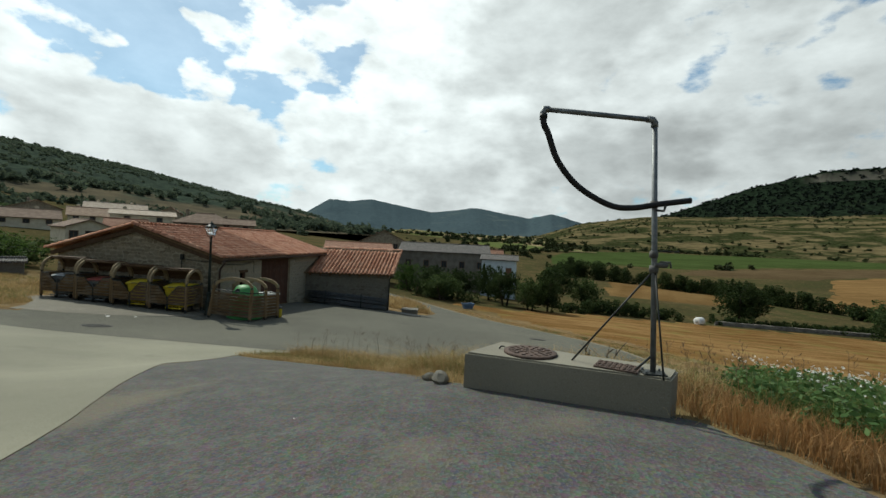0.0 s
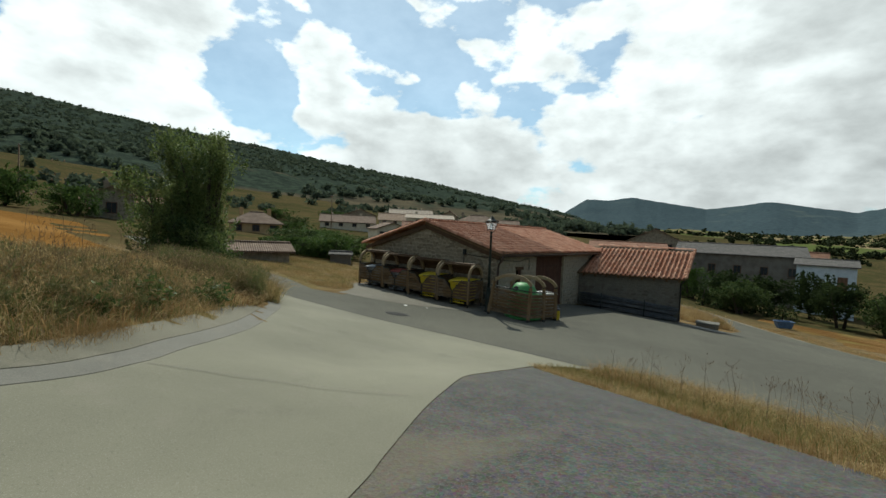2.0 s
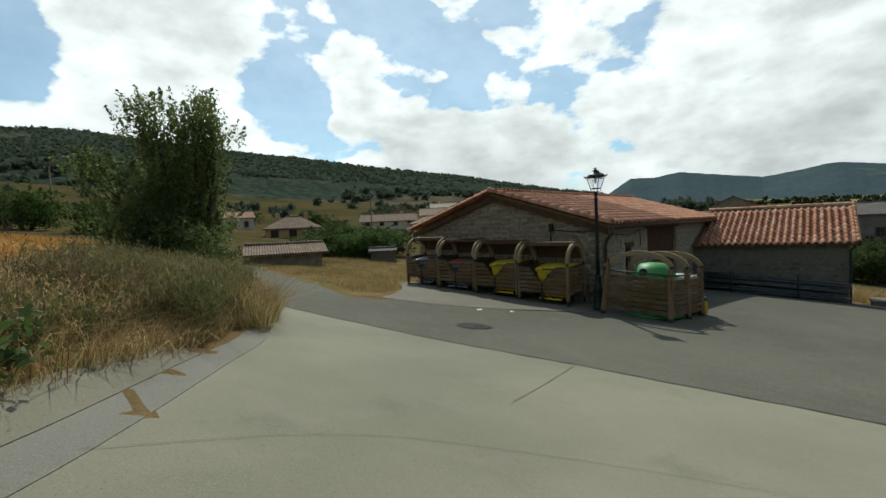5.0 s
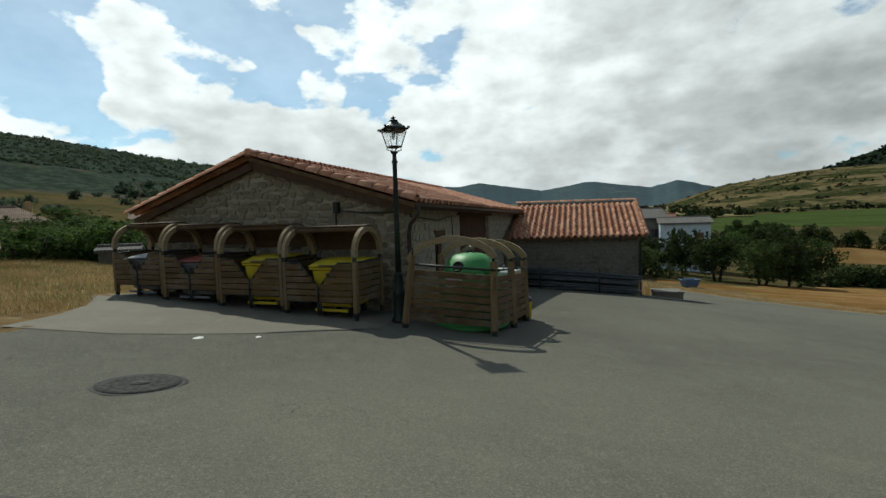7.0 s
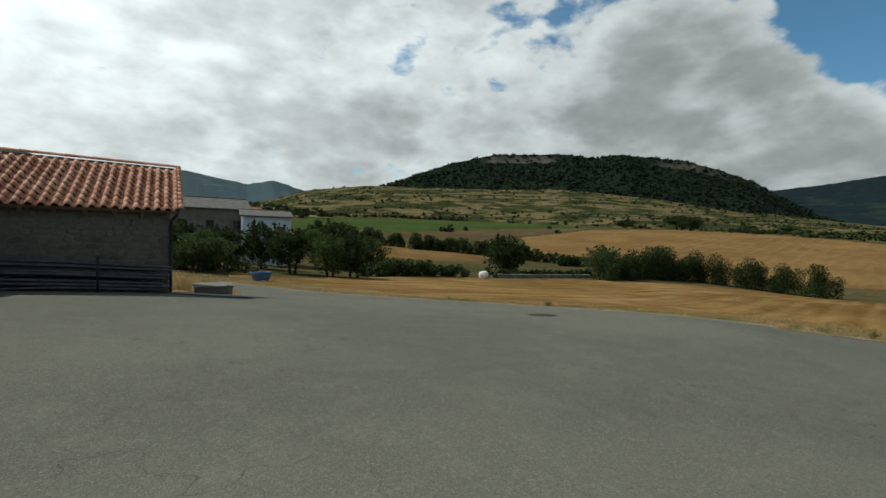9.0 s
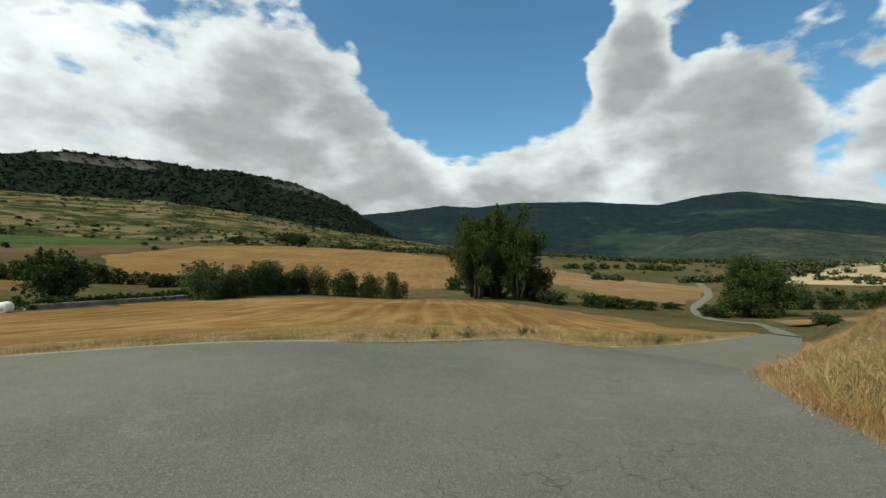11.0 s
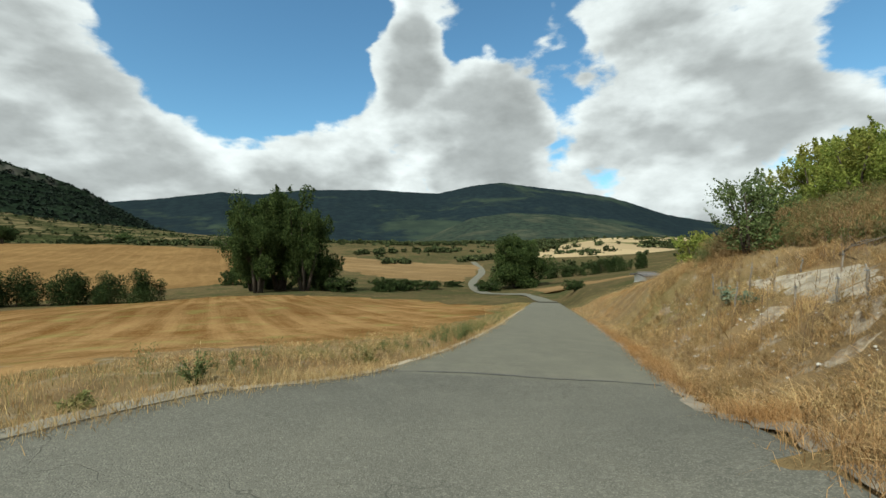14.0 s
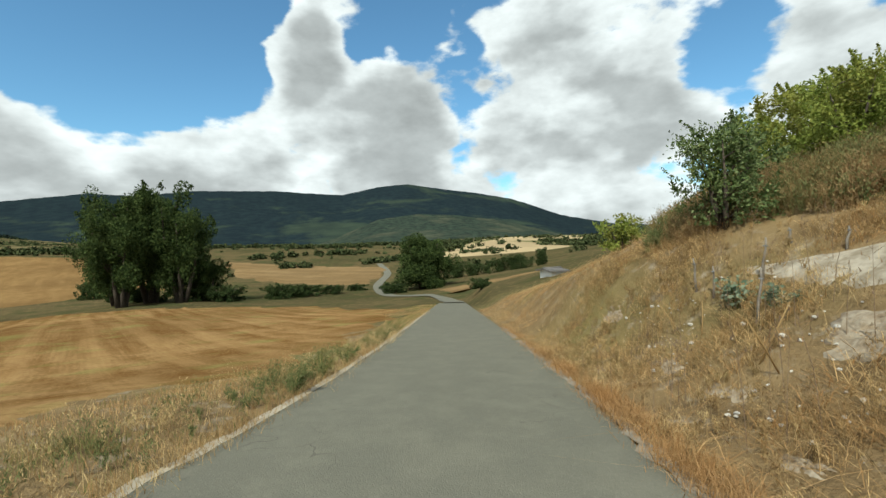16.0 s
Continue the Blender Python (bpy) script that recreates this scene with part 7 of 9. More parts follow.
BANK_NEAR = [(8.5, 16.1), (10.35, 15.3), (11.85, 14.68), (12.95, 14.2), (14.15, 13.72), (15.15, 13.24), (17.0, 12.45), (19.5, 11.45), (21, 8.6), (15, 9), (11, 11.2), (9, 13)]
grass("bank_tufts", BANK_NEAR, 52000, (0.06, 0.28), 0.0035, BANK_STRAW, "tufted rusty grass on the bank face", 29, 420, 0.13, 1.5, 1.8, gap=0.08)
grass("bank_pale_tufts", BANK_NEAR, 36000, (0.05, 0.20), 0.0032, STRAW, "matted pale straw on the bank face", 30, 260, 0.14, 1.8, 2.2, gap=0.08)
VERGE_BACK = [(-3.6, 12.8), (-3.5, 14.1), (-1.5, 14.7), (2, 15.5), (5.5, 16.0), (8.2, 15.9), (8.4, 13.2), (5, 13.0), (2, 12.6), (-1, 12.0)]
grass("verge_tall_grass", VERGE_BACK, 20000, (0.14, 0.5), 0.006, STRAW, "taller dry yellow grass at the back of the verge", 36, 120, 0.3, 0.8, 1.2)
grass("verge_tall_green", VERGE_BACK, 14000, (0.12, 0.42), 0.006, GRASS, "green grass among the straw at the back of the verge", 39, 60, 0.4, 0.8, 1.2)
SLAB_BACK = [(0.9, 8.0), (2.1, 7.15), (3.0, 6.8), (4.3, 6.8), (4.7, 7.8), (2.6, 9.6), (0.3, 9.4)]
grass("slab_straw", SLAB_BACK, 8000, (0.15, 0.48), 0.006, STRAW, "tall dry grass behind the tank slab", 45, 70, 0.25, 0.8, 1.1)
grass("slab_green_grass", SLAB_BACK, 8000, (0.12, 0.42), 0.006, GRASS, "tall green grass behind the tank slab", 46, 50, 0.3, 0.8, 1.1)
grass("verge_rusty_grass", VERGE_BACK, 9000, (0.12, 0.42), 0.006, STRAW_BROWN, "rusty dead grass at the back of the verge", 37, 60, 0.4, 0.9, 1.4)
SCRUB = [(18.0, 9.0), (16.6, 8.6), (15.2, 8.9), (13.4, 9.3), (12.6, 8.6), (14.0, 7.4), (16.0, 7.0), (18.2, 7.6)]
grass("scrub_grass", SCRUB, 12000, (0.2, 0.62), 0.007, BANK_STRAW, "tall rusty dry growth above the terrace", 38, 60, 0.3, 0.7, 0.9)
grass("low_wall_grass", [(-5.0, 38.0), (-4.0, 39.5), (-5.6, 45), (-8.6, 51), (-11, 50), (-8, 40)], 6000, (0.3, 0.9), 0.022, STRAW, "dry grass behind the low wall", 21)


def edge_grass(name, line, n, off, spread, h, material, label, seed):
    """Ragged tufts along the edge of a paved surface."""
    rng = np.random.default_rng(seed)
    p = np.array(beside(smooth_line(line, 10), off))
    i = rng.integers(0, len(p) - 1, n)
    t = rng.random((n, 1))
    c = p[i] * (1 - t) + p[i + 1] * t
    keep = np.array([noise.noise(Vector((a * 1.3, b * 1.3, seed))) > -0.15 + 0.5 * q for (a, b), q in zip(c, rng.normal(0, 0.4, n))])
    c = (c + rng.normal(0, spread, (n, 2)))[keep]
    v, f, _ = blades(c, heights(c[:, 0], c[:, 1]) + 0.01, rng.uniform(h[0], h[1], len(c)), rng.uniform(0.002, 0.0055, len(c)), rng, 0.7, 1.0)
    return tagged(fast_mesh(name, v, f, material), label, "grass", kind="stuff")


edge_grass("field_side_tufts", ROAD_L[1:10], 15000, 0.0, 0.12, (0.04, 0.18), STRAW, "ragged dry tufts at the asphalt edge", 23)
edge_grass("bank_foot_tufts", ROAD_R[3:13], 20000, -0.15, 0.10, (0.05, 0.18), STRAW_BROWN, "ragged brown tufts at the foot of the bank", 24)
edge_grass("verge_tufts", VERGE_SOUTH[:9], 7000, 0.08, 0.09, (0.04, 0.16), STRAW, "ragged yellow tufts at the track edge", 25)
edge_grass("verge_road_tufts", ROAD_R[:5], 6000, -0.08, 0.10, (0.04, 0.16), STRAW, "ragged yellow tufts at the yard edge", 26)
edge_grass("mound_edge_tufts", beside(LANE_KERB[1:], 0.74), 7000, 0.0, 0.10, (0.05, 0.22), STRAW, "ragged dry tufts over the margin slab", 27)


def herbs(name, poly, plants, h, material, label, seed, leaf=0.035, per=70, clumps=0, spread=0.4):
    """Knee-high branching wild plants growing together, each a fan of stems with small leaves."""
    rng = np.random.default_rng(seed)
    p = scatter(poly, plants, rng, clumps, spread)
    z = heights(p[:, 0], p[:, 1])
    hh = rng.uniform(h[0], h[1], plants)
    k = rng.integers(0, plants, plants * per)
    m = len(k)
    stem = rng.integers(0, 5, m)
    fan = (k * 5 + stem) * 2.399 + seed
    lean = 0.10 + 0.32 * ((k * 7 + stem * 3) % 10) / 10
    t = np.sqrt(rng.random(m))
    reach = hh[k] * lean * t ** 1.3
    c = np.c_[p[k, 0] + np.cos(fan) * reach, p[k, 1] + np.sin(fan) * reach, z[k] + hh[k] * t * (1 - 0.25 * lean)]
    c += rng.normal(0, 1, (m, 3)) * (0.03 + 0.05 * t)[:, None] * hh[k][:, None]
    up = np.c_[np.cos(fan) * lean, np.sin(fan) * lean, np.ones(m)] + rng.normal(0, 0.55, (m, 3))
    up *= (leaf * rng.uniform(0.6, 1.5, m) / np.linalg.norm(up, axis=1))[:, None]
    side = np.cross(up, rng.normal(0, 1, (m, 3)))
    side *= (0.16 * leaf / (np.linalg.norm(side, axis=1) + 1e-9))[:, None]
    v = np.stack([c - up, c + side, c + up, c - side], 1).reshape(-1, 3)
    return tagged(fast_mesh(name, v, [np.arange(m * 4).reshape(-1, 4)], material), label, "wild plants", kind="stuff")


HERB_TOP = [(-5.4, 3.6), (-6.2, 5.0), (-8.6, 7.2), (-11.2, 9.2), (-14.6, 10.9), (-19.5, 11.3), (-19, 8), (-13, 5.5), (-8, 2.5), (-6.2, 1.0)]
HERB_CORNER = [(-9.9, 8.9), (-11.6, 9.95), (-14.6, 11.2), (-18.5, 11.6), (-20, 10.4), (-16, 8.8), (-12, 7.6)]
herbs("mound_brown_herbs", HERB_TOP, 1200, (0.16, 0.45), HERB_BROWN, "rusty dried wild plants thick on the mound", 121, 0.040, 110, 90, 0.5)
herbs("mound_green_herbs", HERB_TOP, 1100, (0.15, 0.45), HERB_GREEN, "olive-green wild plants among the dry growth", 122, 0.040, 110, 36, 0.45)
herbs("mound_pale_herbs", HERB_TOP, 900, (0.25, 0.58), STRAW, "pale feathery seed heads over the mound", 123, 0.032, 60, 60, 0.5)
herbs("corner_green_herbs", HERB_CORNER, 650, (0.4, 0.95), HERB_GREEN, "dark green brush crowding the lane corner", 124, 0.042, 130, 30, 0.5)
herbs("corner_brown_herbs", HERB_CORNER, 800, (0.35, 0.9), HERB_BROWN, "brown dried brush at the lane corner", 125, 0.040, 110, 30, 0.5)
BANK_TOP = [(18.5, 9.6), (16.6, 9.2), (14.8, 9.4), (13.2, 9.7), (12.2, 9.4), (12.6, 7.6), (15.0, 6.6), (18.0, 7.0), (20.5, 6.8)]
herbs("bank_rusty_herbs", BANK_TOP, 750, (0.2, 0.55), HERB_RUST, "rusty dried brush above the terrace", 126, 0.034, 110, 60, 0.4)
herbs("bank_green_herbs", BANK_TOP, 750, (0.2, 0.6), HERB_GREEN, "green plants among the dried brush", 127, 0.034, 90, 24, 0.35)
herbs("bank_face_herbs", BANK_NEAR, 380, (0.10, 0.30), HERB_RUST, "clumps of rusty dried plants on the bank face", 128, 0.020, 90, 110, 0.20)
herbs("bank_face_straw_herbs", BANK_NEAR, 320, (0.08, 0.26), STRAW, "pale dead plants on the bank face", 129, 0.018, 80, 120, 0.22)
ROADSIDE = [(11.95, 19.9), (14.75, 17.6), (17, 16.2), (21.8, 14.3), (28, 11.8), (28.3, 12.8), (22, 15.3), (17.3, 17.3), (15, 18.8), (12.3, 21)]
herbs("roadside_green_herbs", ROADSIDE, 260, (0.10, 0.38), HERB_GREEN, "olive-green wild plants along the field side of the road", 130, 0.020, 90, 40, 0.3)
herbs("roadside_straw_herbs", ROADSIDE, 320, (0.12, 0.36), STRAW, "pale seeding plants along the field side of the road", 131, 0.018, 60, 60, 0.3)


def weed_clump(name, x, y, r, h, n, material, label, seed, leaf=0.05, category="weed"):
    """A low leafy plant: stems and leaves, densest near the ground."""
    rng = np.random.default_rng(seed)
    z = land(x, y)
    th = thing(name, pose(x, y, z), label, category)
    bm = bmesh.new()
    ends = []
    for i in range(12):
        a, q = rng.uniform(0, 6.28), rng.uniform(0.2, 1.0)
        e = (math.cos(a) * r * q, math.sin(a) * r * q, h * rng.uniform(0.5, 1.0) * (1.15 - 0.5 * q))
        ends.append(e)
        add_tube(bm, [(0.15 * e[0], 0.15 * e[1], -0.03), (0.5 * e[0], 0.5 * e[1], 0.6 * e[2]), e], [0.007, 0.005, 0.002], 4, cap=False)
    part("stem", bm, WEED if material is not STRAW else TWIG, th)["kind"] = "stuff"
    e = np.array(ends)[rng.integers(0, 12, n)]
    t = rng.uniform(0.15, 1.02, n)[:, None]
    c = e * t + rng.normal(0, leaf * 1.3, (n, 3)) * [1, 1, 0.7]
    c[:, 2] = np.maximum(c[:, 2], 0.01)
    v, f = leaf_quads(c, np.full(n, leaf), rng, 0.3)
    fast_mesh("leaves", v, f, material, th)["kind"] = "stuff"
    return th


EDGE_WEEDS = [(9.5, 22.3, 0.55, 0.28, WEED), (10.15, 21.65, 0.3, 0.5, GRASS), (10.65, 21.05, 0.5, 0.45, WEED), (12.05, 20.0, 0.42, 0.62, WEED), (14.0, 18.3, 0.35, 0.4, GRASS),
              (17.4, 16.3, 0.4, 0.75, WEED), (18.6, 15.9, 0.45, 0.8, GRASS), (20.0, 15.3, 0.5, 0.7, GRASS), (23, 14.0, 0.6, 0.8, WEED), (26.5, 12.7, 0.7, 0.9, GRASS), (11.2, 20.55, 0.25, 0.3, GRASS), (9.2, 22.9, 0.4, 0.25, WEED),
              (7.2, 30.6, 0.5, 0.4, WEED), (5.2, 35.6, 0.6, 0.4, GRASS)]
for i, (x, y, r, h, mt) in enumerate(EDGE_WEEDS):
    r, h = 0.6 * r, 0.62 * h
    weed_clump("roadside_weed", x, y, r, h, 700, HERB_GREEN if mt is WEED else mt, "green leafy weed at the asphalt edge", 40 + i, 0.017)
for i, (x, y, r, h) in enumerate([(-5.2, 40.2, 0.55, 0.7), (-7.4, 5.9, 0.35, 0.5), (-8.4, 7.2, 0.4, 0.5), (-6.6, 5.1, 0.3, 0.4), (-15.6, 11.2, 0.6, 0.7), (-14.6, 11.0, 0.5, 0.5), (-16.4, 11.6, 0.6, 0.8)]):
    weed_clump("mound_weed", x, y, r, h, 500, WEED, "green leafy weed among dry grass", 60 + i, 0.045)
weed_clump("thistle", 15.4, 11.15, 0.26, 0.38, 300, THISTLE, "blue-green leafy thistle clump on the bank", 75, 0.04, "thistle")
weed_clump("thistle", 14.9, 11.2, 0.25, 0.3, 260, THISTLE, "small blue-green thistle on the bank", 76, 0.035, "thistle")

rs = random.Random(5)
stalks("mound_stalks", [(x, y, rs.uniform(0.6, 1.0)) for x, y in scatter([(-6.2, 2.5), (-6.2, 5.2), (-7.8, 7.2), (-10.5, 9.4), (-13, 10), (-13, 4)], 110, np.random.default_rng(7))], 81, "tall thin dry weed stalks above the grass")
stalks("verge_stalks", [(rs.uniform(-2.6, 3.4), rs.uniform(11.3, 13.8), rs.uniform(0.4, 0.85)) for _ in range(60)] + [(rs.uniform(4.3, 8), rs.uniform(6, 10), rs.uniform(0.3, 0.7)) for _ in range(50)], 82, "thin dark dry stalks on the verge")
stalks("bank_stalks", [(rs.uniform(11.5, 17), rs.uniform(9.8, 13.4), rs.uniform(0.5, 0.9)) for _ in range(80)], 83, "dry seed stalks on the bank")
stalks("mullein_stalks", [(-8.7, 5.2, 1.9), (-8.55, 5.35, 1.5), (-7.9, 4.6, 1.2)], 84, "tall seeding weed stalks by the lane", head=0.035)


def build_garden():
    """Leafy crop with white flowers behind the slab."""
    rng = np.random.default_rng(31)
    p = scatter(GARDEN, 950, rng)
    z = heights(p[:, 0], p[:, 1])
    n = 26
    r = np.repeat(np.c_[p, z], n, 0)
    k = len(r)
    a, q = rng.uniform(0, 6.28, k), np.sqrt(rng.random(k)) * 0.24
    c = r + np.c_[np.cos(a) * q, np.sin(a) * q, rng.uniform(0.05, 0.42, k) * (1.1 - q * 1.6)]
    v, f = leaf_quads(c, np.full(k, 0.045), rng, 0.35)
    tagged(fast_mesh("garden_crop", v, f, CROP), "green leafy crop rows of a kitchen garden", "crop", kind="stuff")
    pick = rng.random(len(p)) < 0.2
    fl = np.repeat(np.c_[p, z + 0.44][pick], 5, 0)
    fl = fl + rng.normal(0, 0.10, fl.shape) * [1, 1, 0.4]
    m = len(fl)
    c = np.repeat(fl, 3, 0) + rng.normal(0, 0.008, (m * 3, 3))
    v, f = leaf_quads(c, np.full(m * 3, 0.016), rng, 0.3)
    tagged(fast_mesh("white_flowers", v, f, PETAL), "small white flowers over the garden crop", "flowers", kind="stuff")


build_garden()


CHALKY_EARTH = simple("chalky_earth", (0.15, 0.108, 0.065), (0.29, 0.245, 0.175), 5.0, 0.95, bump=0.03, fine=18)


# the bank: chalky patches, stones, old posts
def chalk_patch(name, x, y, rx, ry, turn, seed):
    rng = np.random.default_rng(seed)
    bm = bmesh.new()
    c, s = math.cos(turn), math.sin(turn)
    rings = []
    for j in range(6):
        row = []
        for i in range(26):
            a = 2 * math.pi * i / 26
            e = (0.78 + 0.3 * noise.noise(Vector((math.cos(a) * 1.7, math.sin(a) * 1.7, seed))) + 0.05 * rng.normal()) * j / 5
            px, py = x + (rx * e * math.cos(a)) * c - (ry * e * math.sin(a)) * s, y + (rx * e * math.cos(a)) * s + (ry * e * math.sin(a)) * c
            row.append(bm.verts.new((px, py, land(px, py) + (0.016 + rng.normal(0, 0.016)) * (1 - (j / 5) ** 4) - (0.03 if j == 5 else 0))))
        rings.append(row)
    for r0, r1 in zip(rings[1:], rings[2:]):
        for i in range(26):
            bm.faces.new((r0[i], r0[(i + 1) % 26], r1[(i + 1) % 26], r1[i])[::-1]).smooth = True
    bm.faces.new(rings[1])
    bmesh.ops.recalc_face_normals(bm, faces=bm.faces)
    return tagged(part(name, bm, CHALKY_EARTH), "bare white chalky soil on the grassy bank", "soil", kind="structure")


paved("chalk_terrace", TERRACE, 0.035, CHALK, 0.25, "bare pale chalky soil terrace on the bank", "soil", 0.06)
for i, (x, y, rx, ry, t) in enumerate([(13.7, 11.9, 0.6, 0.35, -0.6), (12.0, 13.3, 0.4, 0.16, -0.5), (18.3, 10.6, 0.8, 0.15, -0.4), (11.1, 13.5, 0.35, 0.14, 0.2), (12.9, 12.75, 0.7, 0.3, -0.5), (14.6, 12.35, 0.5, 0.2, -0.4), (11.4, 13.0, 0.6, 0.3, -0.6), (13.3, 13.35, 0.35, 0.14, -0.4), (15.7, 11.9, 0.4, 0.14, -0.4), (17.0, 12.0, 0.5, 0.12, -0.4)]):
    chalk_patch("chalk_patch", x, y, rx, ry, t, 90 + i)
for i in range(230):
    t = rs.random()
    x, y = 10.2 + 7 * t + rs.gauss(0, 0.5), 14.75 - 3.5 * t - abs(rs.gauss(0, 0.75))
    pebble("white_stone", x, y, rs.choice([0.010, 0.013, 0.016, 0.02, 0.026, 0.034]), BRIGHT, "pale rough stone lying in the dry grass", 300 + i, group="stones on the bank")


def fence_post(x, y, h, tilt, face, label="leaning weathered grey wooden fence post"):
    th = thing("fence_post", pose(x, y, land(x, y), 0, tilt, face), label, "post", group="old fence posts")
    part("stake", tube([(0, 0, -0.15), (0.012, 0.006, h * 0.4), (-0.008, 0.004, h * 0.75), (0.006, -0.004, h)], [0.017, 0.016, 0.013, 0.009], 7), GREY_WOOD, th)
    part("wire_staple", box(-0.022, -0.02, h * 0.8, 0.022, 0.02, h * 0.8 + 0.012), ZINC, th)


POSTS = [(14.72, 10.2, 0.26), (13.77, 10.44, 0.34), (15.37, 10.7, 0.56), (14.93, 11.43, 0.61), (13.38, 11.75, 0.36), (12.13, 12.43, 0.36), (11.46, 12.81, 0.4), (15.5, 9.92, 0.22), (15.9, 10.9, 0.4), (16.3, 10.75, 0.45)]
for x, y, h in POSTS:
    fence_post(x, y, h, rs.uniform(-10, 10), rs.uniform(0, 180))


def dead_branch(x, y, label):
    """A bare forked branch lying in the dry growth."""
    th = thing("dead_branch", pose(x, y, land(x, y) + 0.10, 4, 8, 150), label, "branch")
    part("bough", tube([(-0.1, 0, -0.1), (0.3, 0.03, 0.12), (0.7, -0.02, 0.2), (1.1, 0.05, 0.34)], [0.022, 0.018, 0.013, 0.004], 6), GREY_WOOD, th)
    for t, e in ((0.35, (0.75, 0.28, 0.3)), (0.55, (0.95, -0.25, 0.42)), (0.75, (1.05, 0.24, 0.4)), (0.9, (1.2, -0.1, 0.3))):
        part("twig", tube([(t, 0, 0.1 + 0.16 * t), tuple(0.5 * (p + q) for p, q in zip((t, 0, 0.2), e)), e], [0.010, 0.007, 0.002], 5), GREY_WOOD, th)


dead_branch(14.3, 9.8, "bare pale forked branch lying in the dry growth")
for x, y, h, tx, ty in [(14.5, 12.1, 0.75, 14, -20), (14.2, 12.2, 0.6, -25, 10), (13.6, 12.6, 0.8, 62, 10), (15.6, 11.5, 0.5, 22, 12), (16.0, 11.4, 0.55, -18, 24)]:
    cane = thing("dry_cane", pose(x, y, land(x, y), tx, ty, 0), "long yellow dry cane leaning in the grass", "cane", group="dry canes")
    part("stem", tube([(0, 0, -0.05), (0.01, 0, h * 0.5), (0.03, 0.01, h)], [0.009, 0.008, 0.005], 6), STRAW, cane)



# ---------------------------------------------------------------- trees
def build_tree(name, x, y, h, w, leaf_mat, label, seed, leaves=2600, leaf=0.16, bole=0.18, upright=0.0, trunks=1, airy=0.0, z=None, shape=(0.5, 1.0), shoots=0, shoot=(0.10, 0.26)):
    """A tapered trunk that forks into limbs, with leaf clumps of uneven size round the limb ends."""
    rng = np.random.default_rng(seed)
    th = thing(name, pose(x, y, (land(x, y) if z is None else z) - 0.05, 0, 0, rng.uniform(0, 360)), label, "tree" if h > 2.2 else "bush")
    r0 = max(0.02, 0.022 * h)
    tips = []
    for k in range(trunks):
        a = 6.28 * k / max(1, trunks) + rng.uniform(0, 1)
        off = 0.0 if trunks == 1 else 0.10 * w
        base = Vector((math.cos(a) * off * 0.5, math.sin(a) * off * 0.5, 0))
        lean = Vector((math.cos(a), math.sin(a), 0)) * (0.05 * w if trunks == 1 else 0.2 * w)
        top = base + lean + Vector((0, 0, h * (0.78 + 0.1 * upright) * (1 - 0.13 * upright * (k % 4))))
        mid = base.lerp(top, 0.5) + Vector((rng.normal(0, 0.02), rng.normal(0, 0.02), 0)) * h
        part("trunk", tube([base - Vector((0, 0, 0.1)), base.lerp(mid, 0.5), mid, top], [r0 * 1.25, r0, r0 * 0.65, r0 * 0.15], 7), BARK, th)
        nl = 7 if trunks == 1 else 4
        for i in range(nl):
            f = bole + (0.92 - bole) * (i + rng.random()) / nl
            s = mid.lerp(top, (f - 0.5) * 2) if f > 0.5 else base.lerp(mid, f * 2)
            b = rng.uniform(0, 6.28)
            reach = w * 0.42 * (1.1 - 0.75 * max(0, f - 0.3)) * rng.uniform(0.6, 1.0) * (1 - 0.5 * upright)
            e = s + Vector((math.cos(b) * reach, math.sin(b) * reach, h * rng.uniform(0.06, 0.2) * (1 + 1.4 * upright)))
            part("limb", tube([s, s.lerp(e, 0.5) + Vector((0, 0, 0.02 * h)), e], [r0 * 0.42, r0 * 0.28, r0 * 0.08], 5), BARK, th)
            tips += [e, s.lerp(e, 0.6)]
        tips.append(top)
    # clumps fill an uneven crown between the limb ends
    nc = max(10, int(46 * (1 - 0.5 * airy)))
    cl = []
    for i in range(nc):
        u = rng.normal(0, 1, 3)
        u /= np.linalg.norm(u)
        q = rng.uniform(0.35, 0.95)
        zc = bole * 0.8 + (1 - bole * 0.8) * shape[0]
        fat = (1 - (abs(u[2]) ** 2) * (0.5 if u[2] > 0 else 0.15))
        cl.append((u[0] * w * 0.40 * q * fat, u[1] * w * 0.40 * q * fat, h * (zc + u[2] * q * (1 - bole * 0.8) * 0.44 * shape[1])))
    if bole <= 0.03:
        for i in range(14):
            b = rng.uniform(0, 6.28)
            q = w * rng.uniform(0.15, 0.4)
            cl.append((math.cos(b) * q, math.sin(b) * q, h * rng.uniform(0.06, 0.22)))
    cl = np.array(cl + [tuple(t) for t in tips])
    size = rng.uniform(0.09, 0.19, len(cl)) * min(w, h)
    wt = size ** 2
    idx = rng.choice(len(cl), leaves, p=wt / wt.sum())
    d = rng.normal(0, 1, (leaves, 3))
    d /= np.linalg.norm(d, axis=1)[:, None]
    rad = rng.random(leaves) ** (0.30 + 0.3 * airy)
    st = np.array([1 - 0.35 * upright, 1 - 0.35 * upright, 0.8 + 0.9 * upright])
    c = cl[idx] + d * (size[idx] * rad)[:, None] * st
